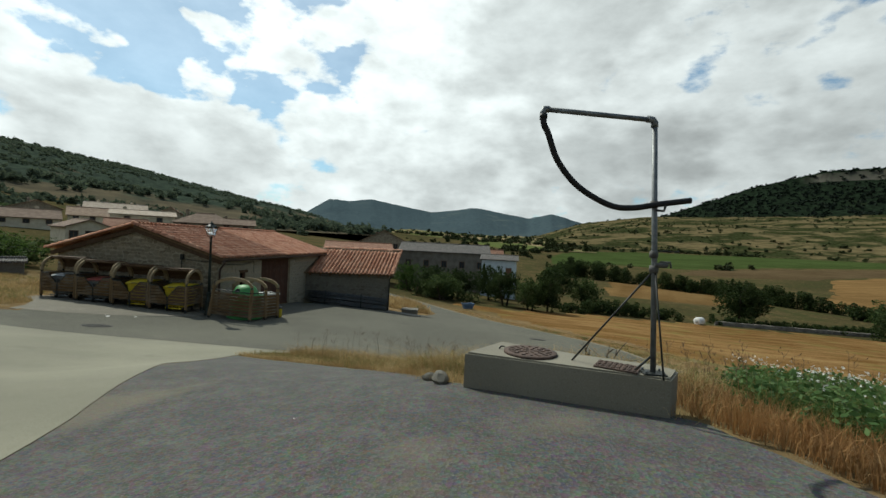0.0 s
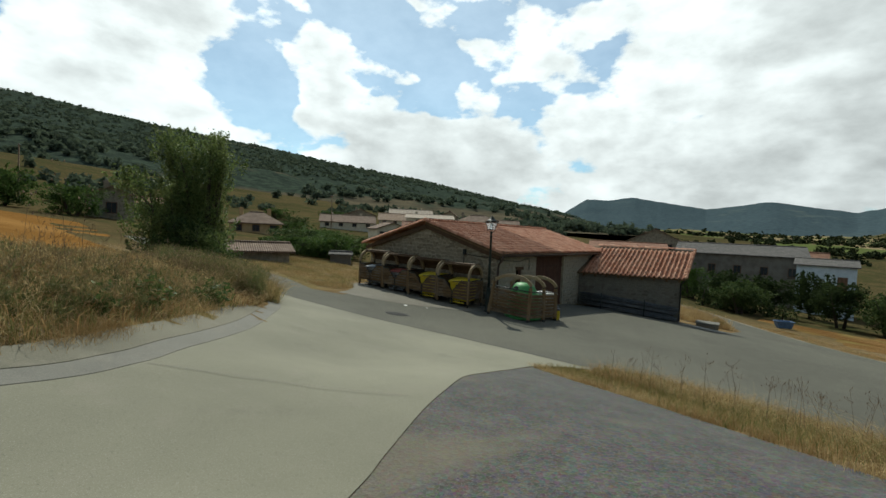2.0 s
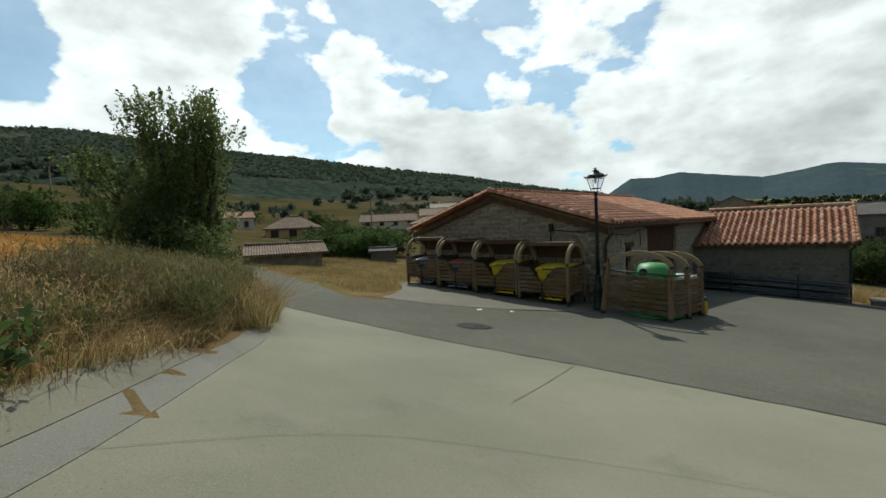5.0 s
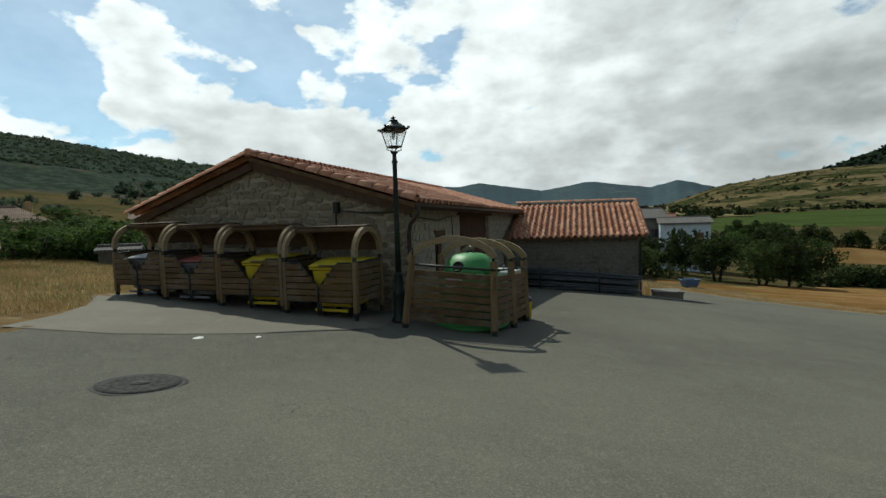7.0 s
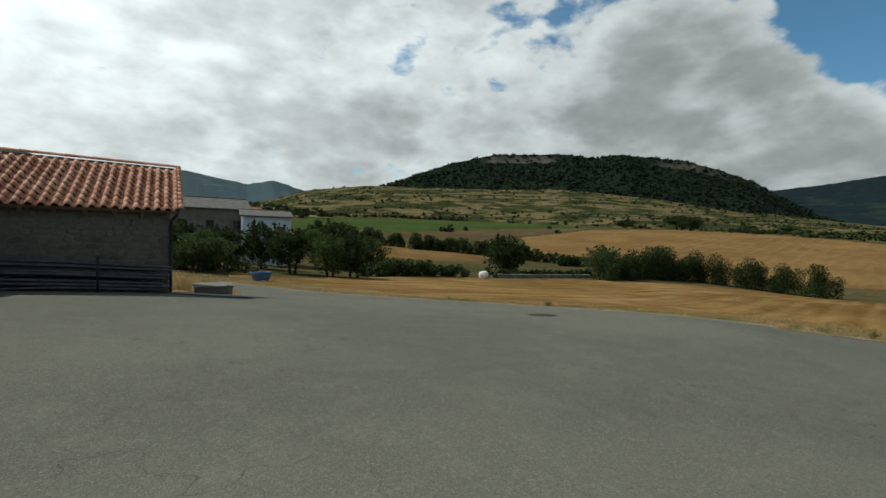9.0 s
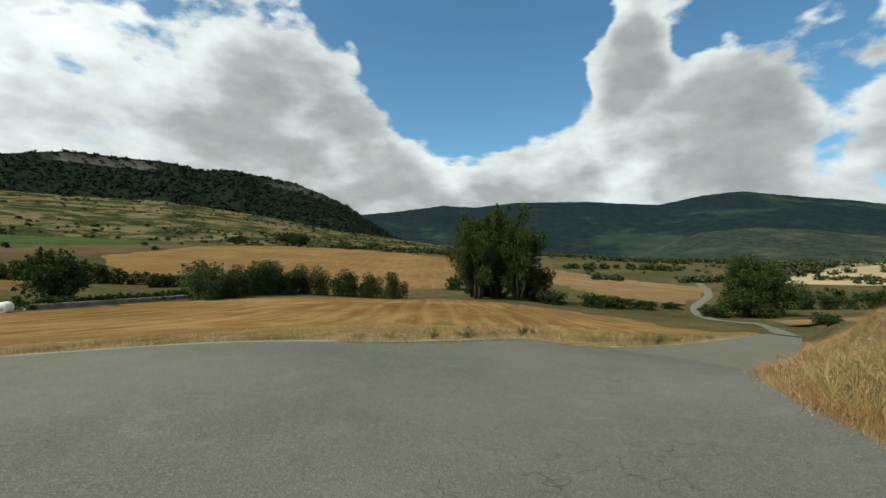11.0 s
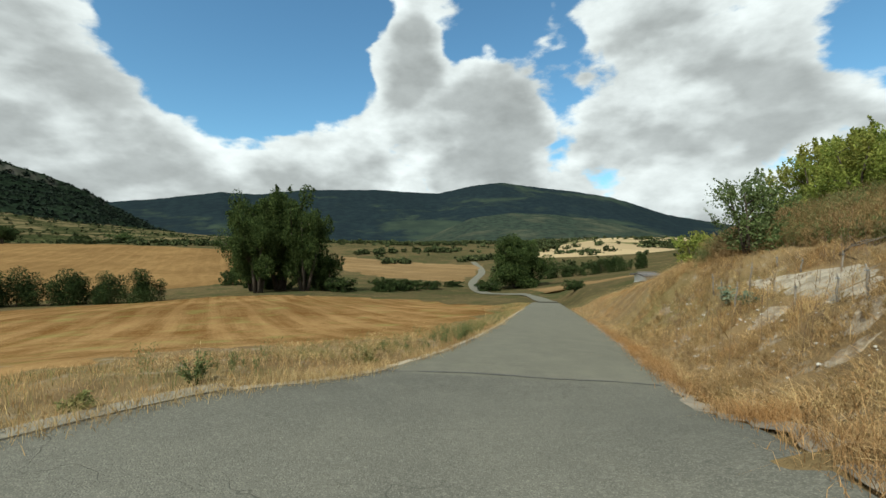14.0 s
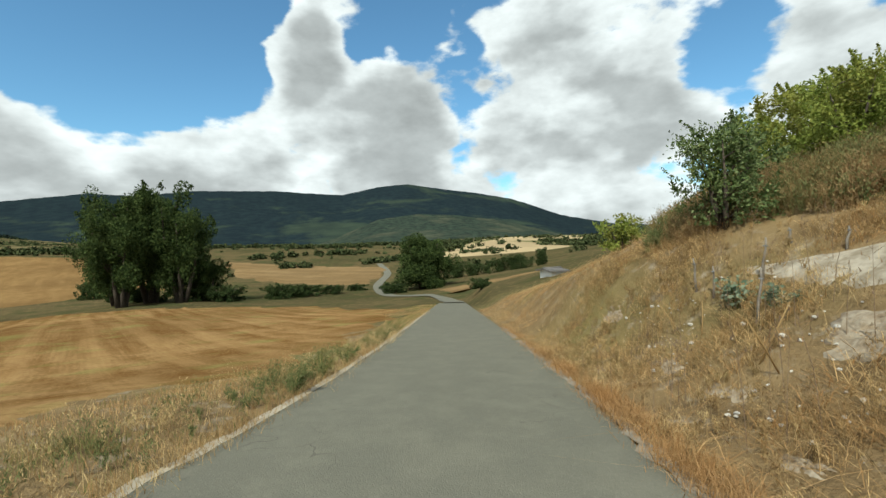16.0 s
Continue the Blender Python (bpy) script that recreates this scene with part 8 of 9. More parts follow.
    if shoots:
        # young shoots stand out of the crown, leafy along their length
        k = rng.integers(0, len(cl), shoots)
        root = cl[k] + rng.normal(0, 1, (shoots, 3)) * size[k][:, None] * 0.5
        way = root * [1, 1, 0] / (0.5 * w) * (0.8 - 0.5 * upright) + rng.normal(0, 0.28, (shoots, 3))
        way[:, 2] = np.abs(way[:, 2]) + 0.45 + 0.6 * upright
        way *= (rng.uniform(shoot[0], shoot[1], shoots) * h / np.linalg.norm(way, axis=1))[:, None]
        part_of = rng.random(leaves) < 0.42
        m = int(part_of.sum())
        j, t = rng.integers(0, shoots, m), rng.random(m)
        c[part_of] = root[j] + way[j] * t[:, None] + rng.normal(0, 1, (m, 3)) * (0.022 * min(w, h) * (1.15 - t))[:, None]
    c[:, 2] = np.where(c[:, 2] < 0.03 * h, rng.uniform(0.03, 0.25, leaves) * h, np.where(c[:, 2] > h * (1.06 if shoots else 1.0), h * (1 - 0.2 * rng.random(leaves)), c[:, 2]))
    v, f = leaf_quads(c, np.full(leaves, leaf), rng)
    fast_mesh("crown", v, f, leaf_mat, th)
    return th


# close ones
build_tree("willow_tree", -21.0, 12.0, 5.8, 3.9, WILLOW, "upright green willow at the lane corner in dry grass", 101, 40000, 0.052, 0.03, 1.0, 7, 0.75, shoots=170)
build_tree("willow_tree", -21.4, 11.0, 3.9, 4.4, WILLOW, "broad lower willow stems at the lane corner", 109, 18000, 0.06, 0.03, 0.6, 5, 0.3, shoots=110)
build_tree("elder_bush", -18.6, 11.5, 1.9, 2.3, WILLOW, "low green bush at the foot of the willow", 102, 7000, 0.045, 0.0, 0.1, 4, shoots=80)
build_tree("elder_bush", -20.0, 11.1, 2.4, 2.6, POPLAR, "green bush beside the willow", 103, 6000, 0.06, 0.0, 0.2, 3)
build_tree("elder_bush", -17.2, 11.35, 1.2, 1.7, POPLAR, "low green bush beside the willow", 110, 4500, 0.045, 0.0, 0.1, 4)
build_tree("almond_tree", 17.0, 9.2, 1.95, 1.9, ALMOND, "small dark green tree on the bank", 104, 9500, 0.034, 0.03, 0.3, 4, 0.9, shoots=90)
build_tree("plum_tree", 17.0, 5.3, 1.8, 3.8, PLUM, "bushy green tree on top of the bank", 105, 30000, 0.042, 0.0, 0.3, 5, 0.3, shoots=160)
build_tree("plum_tree", 20.3, 3.6, 2.2, 3.6, PLUM, "bushy green tree on top of the bank", 106, 18000, 0.05, 0.0, 0.3, 4, 0.3, shoots=130)
build_tree("plum_tree", 13.6, 3.9, 2.7, 3.8, PLUM, "bushy green tree on top of the bank", 116, 24000, 0.045, 0.0, 0.3, 4, 0.3, shoots=150)
build_tree("plum_tree", 16.3, 6.9, 1.7, 2.4, PLUM, "bushy green shrub above the terrace", 117, 14000, 0.034, 0.0, 0.25, 5, 0.5, shoots=120)
build_tree("plum_tree", 14.6, 6.6, 1.6, 2.4, PLUM, "bushy green shrub above the terrace", 118, 14000, 0.034, 0.0, 0.25, 5, 0.5, shoots=120)
build_tree("thorn_bush", 23.5, 5.6, 1.3, 2.2, PLUM, "low green thorn bush on the bank", 119, 2500, 0.06, 0.0, 0.0, 3, 0.3)
build_tree("thorn_bush", 13.6, 6.0, 1.3, 1.8, WILLOW, "low green thorn bush on the bank", 107, 2500, 0.055, 0.05, 0.0, 3, 0.3)
build_tree("sapling", 4.55, 13.2, 1.7, 1.7, STRAW_BROWN, "small nearly bare sapling on the verge", 108, 90, 0.02, 0.25, 0.2, 4, 1.0)

# one of each sort, then copies at other sizes
PROTO = {}
SORTS = [("field_tree", OAK, "dark green leafy tree at the field edge", 4.6, 6.0, 0.08, 1), ("field_tree", OAK, "dark green leafy tree at the field edge", 5.0, 5.5, 0.12, 2), ("field_tree", POPLAR, "green leafy tree at the field edge", 5.4, 5.6, 0.08, 2),
         ("hedge_bush", OAK, "dense dark hedge bush between the fields", 2.2, 4.6, 0.02, 3), ("hedge_bush", OAK, "dense dark hedge bush between the fields", 2.6, 4.2, 0.02, 3), ("tall_tree", TALL, "tall dark green tree standing in the stubble", 22, 16, 0.09, 5), ("tall_tree", TALL, "tall dark green tree standing in the stubble", 20, 14, 0.06, 4),
         ("round_tree", TALL, "round-crowned green tree beside the winding road", 15, 14, 0.015, 3),
         ("garden_tree", GARDEN_GREEN, "bright green bushy tree near the village", 4.4, 6.2, 0.01, 4), ("garden_tree", POPLAR, "green bushy tree near the village", 4.2, 6.0, 0.01, 3)]


def plant(sort, x, y, h, w, turn, z=None, label=""):
    """Stand a copy of a sort of tree at a place, at its own height and width."""
    nm, mat, lab, ph, pw, bole, trunks = SORTS[sort]
    if sort not in PROTO:
        n = 42000 if 5 <= sort <= 7 else 6500 if sort < 5 else 9000
        lf = {5: 0.25, 6: 0.25, 7: 0.22}.get(sort, 0.13 if sort < 3 else 0.11)
        ob = build_tree(nm, x, y, ph, pw, mat, lab, 200 + sort, n, lf, bole, 0.35 if sort in (5, 6) else 0.1, trunks, z=z, shoots=220 if sort in (5, 6) else 0 if sort == 7 else 120, shoot=(0.03, 0.085))
        PROTO[sort] = ob
        new_ob = ob
    else:
        new_ob = copy_thing(PROTO[sort], pose(x, y, 0))
    new_ob.matrix_world = pose(x, y, (land(x, y) if z is None else z) - 0.08, 0, 0, turn) @ Matrix.Diagonal((w / pw, w / pw, h / ph, 1))
    if label:
        new_ob["label"] = label
    return new_ob


rt = random.Random(9)
TREES = [(-8.2, 65, 4.6, 6.8), (-4.4, 68, 4.8, 6.0), (-6.0, 60.5, 3.8, 5.6), (-0.4, 72.6, 5.8, 6.2), (2.2, 66, 5.2, 6.6), (5.6, 63.5, 4.6, 5.0), (8.0, 64.5, 5.2, 6.2), (10.8, 80.8, 7.4, 8.3), (16, 84, 5.4, 6.5), (42.4, 86, 7.8, 9.5), (46, 89, 6.4, 7.5), (68, 87, 7.2, 9),
         (294, 284, 6.4, 24.5), (288, 222, 10.8, 20), (354, 195, 7.6, 22), (344, 215, 5.5, 18), (325, 258, 12.6, 27), (40, 196, 5, 8), (28, 190, 6, 9)]
for i, (x, y, h, w) in enumerate(TREES):
    plant(i % 3, x, y, h, w, rt.uniform(0, 360))
HEDGES = [(89.4, 119.4, 2.6, 5.2), (109.7, 26.3, 3.7, 7.9), (116.9, 17, 3.5, 7), (122, 13, 3, 7), (125.6, 10.9, 3, 9.1), (131.6, 4.1, 2.7, 8), (138.9, -4.4, 2, 6.8), (69.7, -10.6, 1.8, 3.7), (149.8, 61.3, 5, 7.2), (120, -10, 3.2, 8), (112, 32, 3.0, 6)]
for i, (x, y, h, w) in enumerate(HEDGES):
    plant(3 + i % 2, x, y, h, w, rt.uniform(0, 360))
for i, (x, y, h, w) in enumerate([(110, 34, 19.5, 11.5), (114, 40, 24, 14), (118, 46.5, 22.5, 13.5), (107, 43, 17.5, 11), (113, 30.5, 9, 9), (124.5, -19.4, 15.4, 16)]):
    plant(7 if i == 5 else 5 + i % 2, x, y, h, w, rt.uniform(0, 360))


def build_hedge(line, w, label, seed, per=260, leaf=0.2):
    """A continuous hedge: stems along a line and leaf clumps of uneven height."""
    rng = np.random.default_rng(seed)
    x0, y0 = line[0][0], line[0][1]
    th = thing("hedge", pose(x0, y0, 0), label, "hedge")
    cl, sz = [], []
    for (ax, ay, ah), (bx, by, bh) in zip(line, line[1:]):
        n = max(2, int(math.dist((ax, ay), (bx, by)) / (w * 0.22)))
        for i in range(n):
            t = (i + rng.random()) / n
            h = (ah + (bh - ah) * t) * rng.uniform(0.55, 1.05)
            x, y = ax + (bx - ax) * t + rng.normal(0, w * 0.18), ay + (by - ay) * t + rng.normal(0, w * 0.18)
            z = land(x, y)
            if i % 3 == 0:
                part("stem", tube([(x - x0, y - y0, z - 0.2), (x - x0 + 0.1, y - y0, z + 0.35 * h), (x - x0 + 0.2, y - y0 + 0.1, z + 0.75 * h)], [0.10, 0.07, 0.03], 5), BARK, th)
            for q in (0.25, 0.55, 0.8):
                cl.append((x - x0 + rng.normal(0, 0.15 * w), y - y0 + rng.normal(0, 0.15 * w), z + h * q))
                sz.append(h * (0.34 - 0.12 * q) + 0.1)
    cl, sz = np.array(cl), np.array(sz)
    n = per * len(cl) // 3
    idx = rng.choice(len(cl), n, p=sz ** 2 / (sz ** 2).sum())
    d = rng.normal(0, 1, (n, 3))
    d /= np.linalg.norm(d, axis=1)[:, None]
    c = cl[idx] + d * (sz[idx] * rng.random(n) ** 0.35)[:, None]
    g = heights(c[:, 0] + x0, c[:, 1] + y0) + 0.05
    c[:, 2] = np.maximum(c[:, 2], g)
    v, f = leaf_quads(c, np.full(n, leaf), rng)
    fast_mesh("leaves", v, f, OAK, th)["kind"] = "stuff"


build_hedge([(62, 79.5, 5.5), (72, 86, 4.5), (80, 90, 7.5), (90, 91.4, 7.8), (103.3, 89.9, 8.2), (106, 82, 7.2), (110, 74, 6.2)], 4.5, "long dense dark hedge of trees between stubble fields", 301, 1100, 0.18)
build_hedge([(110, 73, 6.2), (107.5, 68, 7.0), (109, 62.5, 6.6)], 4.5, "clump of dark trees ending the field hedge", 302, 1300, 0.17)
build_hedge([(18, 161, 5), (28, 164, 6), (38, 161, 5.2), (49, 153.5, 4.2)], 4, "dark hedge below the green field", 303, 560, 0.25)
build_hedge([(49.5, 149, 5.2), (61.8, 144, 4.6), (69.5, 132.6, 4.8), (75, 126, 5.2), (82, 120, 3.5)], 4, "dark hedge below the brown field", 304, 560, 0.25)
build_hedge([(10, 67.5, 1.3), (16.6, 74, 2.2), (23.1, 77.5, 2.4), (30, 78.8, 1.8)], 2.5, "low overgrown hedge at the stubble edge", 305, 260, 0.17)
build_hedge([(36, 80.5, 1.4), (44, 82.5, 1.3), (56, 85, 1.4), (66, 88, 1.6)], 2.0, "low bramble hedge along the field wall", 306, 110, 0.2)
build_hedge([(78, 113, 3), (91, 112.6, 2.6), (104, 113, 3), (113, 117, 3)], 3, "thin hedge along the golden field", 307, 130, 0.3)
build_hedge([(-9.5, 62, 3.0), (-5, 64, 2.6), (-1.5, 62.5, 1.8)], 3, "green bushes under the roadside trees", 308, 220, 0.16)
build_hedge([(143, -33, 4.6), (140, -42, 4.2), (136, -51, 4.8), (130, -60, 5.2)], 4.5, "dark hedge of trees across the valley floor", 310, 700, 0.2)
build_hedge([(120, 40, 4), (128, 46, 3), (138, 52, 2.6)], 4, "low bushes beside the tall field trees", 309, 520, 0.22)


def build_field_wall():
    """Dry stone wall at the field edge, stone by stone."""
    rng = random.Random(61)
    th = thing("field_wall", pose(36, 79.6, 0), "low grey dry-stone wall along the stubble field", "wall", kind="structure")
    bm = bmesh.new()
    for i in range(230):
        t = i / 230
        x, y = 28 * t, 6.6 * t - 0.6 * math.sin(3 * t)
        for k in range(2):
            add_box(bm, -0.09, -0.2, -0.15, 0.09, 0.2, 0.16, Matrix.Translation((x + rng.gauss(0, 0.03), y + rng.gauss(0, 0.05), land(36 + x, 79.6 + y) + 0.12 + 0.32 * k)) @ Matrix.Rotation(rng.uniform(-0.3, 0.3), 4, "Y"))
    part("wall_stones", bm, STONE_WALL_FAR, th)["kind"] = "stuff"


STONE_WALL_FAR = simple("grey_dry_stone", (0.12, 0.11, 0.095), (0.24, 0.22, 0.19), 1.2, 0.95, bump=0.02, fine=6)
build_field_wall()
# green trees and bushes among the houses
VILLAGE_TREES = [(-33, 27.5, 3.4, 6), (-34, 29.8, 3.6, 6), (-37, 31.5, 3.8, 6.5), (-34, 24.8, 2.8, 5), (-38, 27, 3.6, 6), (-42, 32, 3.8, 7), (-46, 35, 3.6, 7), (-50, 38, 3.4, 7), (-57, 14.5, 5.2, 5.6), (-60.5, 9.6, 4.2, 6), (-63, 5.5, 5.2, 6.5), (-65.5, 0.5, 5.4, 7.5), (-67.5, -4, 5.6, 8), (-69, -9, 5.2, 8),
                 (-84, -6, 4.6, 8), (-70, 47, 3.6, 6), (-90, 60, 4, 7), (-73, 95, 4.2, 7), (-120, 92, 5, 9), (-66, 78, 3.6, 6), (-12.5, 70, 4.6, 5), (-33, 84, 6.5, 7.5), (-30, 98, 6, 9), (14, 118, 6, 8), (-115, 70, 5, 9), (-125, 55, 5, 9), (-110, 45, 4, 8), (-80, 28, 3.5, 6), (-88, 20, 3.5, 7), (-95, 12, 3.5, 8), (-105, 4, 4, 9)]
for i, (x, y, h, w) in enumerate(VILLAGE_TREES):
    plant((8, 9, 8)[i % 3], x, y, (0.66 if x < -20 and y > 14 else 1.0) * h, w, rt.uniform(0, 360), label="green garden tree near the village houses")


# ---------------------------------------------------------------- far woods
def crown_templates(n, quads, seed):
    """Leafy crowns a few pixels across: quads on a few overlapping clumps."""
    rng = np.random.default_rng(seed)
    out = []
    for k in range(n):
        cl = rng.normal(0, 0.42, (6, 3)) * [1, 1, 0.5] + [0, 0, 0.1]
        d = rng.normal(0, 1, (quads, 3))
        d /= np.linalg.norm(d, axis=1)[:, None]
        c = cl[rng.integers(0, 6, quads)] + d * rng.uniform(0.3, 0.6, (quads, 1))
        c[:, 2] = np.maximum(c[:, 2], -0.45)
        v, f = leaf_quads(c, np.full(quads, 0.62 if quads < 30 else 0.42), rng)
        out.append((v, f[0]))
    return out


CROWNS = crown_templates(6, 56, 71)
CROWNS_FAR = crown_templates(6, 18, 72)


def far_wood(name, pts, size, material, label, seed):
    """Many small distant crowns joined."""
    rng = np.random.default_rng(seed)
    vs, fs, base = [], [], 0
    for p, s in zip(pts, size):
        v, f = (CROWNS if math.hypot(p[0], p[1]) < 460 else CROWNS_FAR)[rng.integers(0, 6)]
        a = rng.uniform(0, 6.28)
        r = np.array([[math.cos(a), -math.sin(a), 0], [math.sin(a), math.cos(a), 0], [0, 0, 1]])
        vs.append((v * s * rng.uniform([0.8, 0.8, 0.7], [1.3, 1.3, 1.05])) @ r.T + p + [0, 0, 0.45 * s])
        fs.append(f + base)
        base += len(v)
    return tagged(fast_mesh(name, np.concatenate(vs), [np.concatenate(fs)], material), label, "woods", kind="stuff")


def on_hill(ob, n, rng, lo, hi, patch, cut):
    """Places on a slope, thick where a noise is high, between two shares of its height."""
    me = ob.data
    co = np.zeros(len(me.vertices) * 3)
    me.vertices.foreach_get("co", co)
    co = co.reshape(-1, 3)
    quads = np.array([p.vertices[:] for p in me.polygons])
    c = co[quads]
    area = np.linalg.norm(np.cross(c[:, 2] - c[:, 0], c[:, 3] - c[:, 1]), axis=1)
    zc = c[:, :, 2].mean(1)
    zn = (zc - zc.min()) / (zc.max() - zc.min())
    front = np.hypot(c[:, :, 0].mean(1), c[:, :, 1].mean(1))
    wt = area * (zn >= lo) * (zn <= hi) / np.maximum(front, 100)
    wt /= wt.sum()
    out = []
    while len(out) < n:
        i = rng.choice(len(quads), p=wt)
        u, w = rng.random(2)
        q = (c[i, 0] * (1 - u) + c[i, 1] * u) * (1 - w) + (c[i, 3] * (1 - u) + c[i, 2] * u) * w
        if noise.fractal(Vector(q) * patch, 1.0, 2.0, 4) > cut - rng.random() * 0.5:
            out.append(q)
    return np.array(out)


# Oak crowns with distance haze put into their paler, cooler leaf colour.
WOOD_MAT = leaf_material("hazed_oak_crowns", ((0.058, 0.078, 0.052), (0.085, 0.107, 0.068)), 0.0, 1.0, 1.0, 0.4)
# Mesa crowns: darker than the other woods, cloud shade painted into the leaves.
MESA_WOOD_SHADED = leaf_material("mesa_oak_crowns_shaded", ((0.008, 0.014, 0.009), (0.017, 0.025, 0.016)), 0.0, 1.0, 1.0, 0.0)
SCRUB_MAT = leaf_material("far_scrub_crowns", ((0.020, 0.030, 0.011), (0.055, 0.064, 0.025)), 0.0, 1.0, 1.0, 0.0)
rw = np.random.default_rng(77)
pts = np.concatenate([on_hill(bpy.data.objects["hill_north_west"], 12000, rw, 0.30, 1.0, 0.006, -0.35), on_hill(bpy.data.objects["hill_north_west"], 1500, rw, 0.02, 0.34, 0.006, 0.2)])
far_wood("hillside_oaks", pts, rw.uniform(1.3, 2.8, len(pts)) * np.where(np.hypot(pts[:, 0], pts[:, 1]) < 430, 1.75, 1.0), WOOD_MAT, "scattered dark holm oaks covering the hillside", 1)
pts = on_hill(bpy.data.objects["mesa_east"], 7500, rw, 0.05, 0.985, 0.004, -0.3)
far_wood("mesa_woods", pts, rw.uniform(2.6, 5.0, len(pts)), MESA_WOOD_SHADED, "woods on the flat-topped hill, coloured dark for cloud shade", 2)
pts = on_hill(bpy.data.objects["far_fields"], 260, rw, 0.0, 1.0, 0.02, 0.55)
far_wood("field_hedges", pts, rw.uniform(1.2, 3.0, len(pts)), SCRUB_MAT, "dark hedge trees between the far pale fields", 9)
pts = on_hill(bpy.data.objects["vale_fields"], 420, rw, 0.0, 1.0, 0.012, 0.5)
far_wood("vale_hedges", pts, rw.uniform(1.6, 4.2, len(pts)), SCRUB_MAT, "dark hedge trees between the far field strips", 10)
pts = on_hill(bpy.data.objects["scrub_hill"], 3200, rw, 0.0, 1.0, 0.012, 0.15)
far_wood("scrub_bushes", pts, rw.uniform(0.9, 2.6, len(pts)), SCRUB_MAT, "dark bushes dotted over the scrub slope", 3)


def wood_lines(n, rng):
    """Dark wood edges and hedgerows on the valley floor, along arcs round the valley head."""
    out = []
    while len(out) < n:
        k = rng.integers(0, 6)
        a = rng.uniform(58, 130)
        if noise.noise(Vector((a * 0.11, k * 5.0, 1.0))) < -0.05:
            continue
        q = 250 + 45 * k + 22 * math.sin(a * 0.12 + k) + rng.normal(0, 3)
        x, y = math.sin(radians(a)) * q, math.cos(radians(a)) * q + 15
        if inside(FAR_FIELD, np.array([x]), np.array([y]))[0] or inside(GOLD_FIELD, np.array([x]), np.array([y]))[0]:
            continue
        out.append((x, y, land(x, y)))
    return np.array(out)


def scatter_far(n, x0, x1, y0, y1, rng, keep_out):
    got = []
    while len(got) < n:
        x, y = rng.uniform(x0, x1), rng.uniform(y0, y1)
        if any(inside(p, np.array([x]), np.array([y]))[0] for p in keep_out):
            continue
        if noise.noise(Vector((x * 0.02, y * 0.02, 3))) + 0.3 * rng.normal() < 0.1:
            continue
        got.append((x, y, land(x, y)))
    return np.array(got)


OUT = [NEAR_FIELD, GOLD_FIELD, GREEN_FIELD, BROWN_FIELD, TAN_FIELD, PALE_FIELD, asphalt_poly, FAR_FIELD, VALE_FIELD, [(20, -40), (150, -40), (150, 90), (20, 90)]]
pts = wood_lines(1000, rw)
far_wood("valley_hedgerows", pts, rw.uniform(1.1, 2.8, len(pts)), SCRUB_MAT, "dark hedgerows across the valley floor", 8)
pts = scatter_far(260, 150, 430, -260, 420, rw, OUT)
far_wood("valley_bushes", pts, rw.uniform(0.8, 2.4, len(pts)), SCRUB_MAT, "dark bushes along the field boundaries", 4)
pts = scatter_far(170, -240, -95, -90, 260, rw, OUT + [[(-135, 20), (-60, 20), (-60, 135), (-135, 135)]])
far_wood("pasture_oaks", pts, rw.uniform(1.6, 3.4, len(pts)), WOOD_MAT, "dark oaks dotted over the pasture above the village", 6)
pts = scatter_far(260, -60, 200, 230, 520, rw, OUT)
far_wood("valley_trees", pts, rw.uniform(1.5, 3.2, len(pts)), SCRUB_MAT, "dark trees up the valley", 5)


# ---------------------------------------------------------------- village
def roof_far(name, a, b):
    k = Mat(name, 0.9)
    v = k.local()
    cols = k.wave(k.scaled(v, (1, 0, 0)), 2.2, 0.3, 1)
    rows = k.wave(k.scaled(v, (0, 1, 0)), 1.4, 0.6, 2)
    blot = k.noise(v, 1.3, 6, 0.7)
    c = k.mix(k.ramp(blot, 0.35, 0.68), a, b)
    c = k.mix(k.math("MULTIPLY", k.ramp(k.noise(v, 9, 3), 0.5, 0.7), 0.5), c, tuple(0.6 * q for q in a))
    c = k.mix(k.math("MULTIPLY", cols, 0.35), c, tuple(0.45 * q for q in a))
    return k.color(c).bump(k.math("ADD", cols, k.math("MULTIPLY", rows, 0.3)), 0.06, 0.8).m


ROOF_TAN = roof_far("weathered_tan_tiles", (0.26, 0.175, 0.115), (0.38, 0.28, 0.20))
ROOF_PALE = roof_far("pale_sunlit_tiles", (0.36, 0.29, 0.22), (0.52, 0.44, 0.35))
ROOF_RED = roof_far("red_brown_tiles", (0.24, 0.115, 0.07), (0.35, 0.20, 0.13))
ROOF_BROWN = roof_far("old_brown_tiles", (0.15, 0.10, 0.07), (0.26, 0.185, 0.13))
ROOF_GREY = roof_far("grey_sheet_roof", (0.10, 0.093, 0.084), (0.165, 0.152, 0.138))
CREAM = simple("cream_render", (0.46, 0.41, 0.30), (0.60, 0.55, 0.43), 1.2, 0.9, bump=0.004, fine=14)
GREY_WALL = simple("grey_cement_render", (0.115, 0.105, 0.088), (0.185, 0.17, 0.145), 0.9, 0.95, bump=0.005, fine=10)
STONE_FAR = simple("far_stone_wall", (0.17, 0.145, 0.105), (0.30, 0.265, 0.20), 2.4, 0.95, bump=0.02, fine=7)
ORANGE_WALL = simple("ochre_render", (0.40, 0.27, 0.13), (0.50, 0.36, 0.19), 1.2, 0.9, bump=0.004, fine=14)
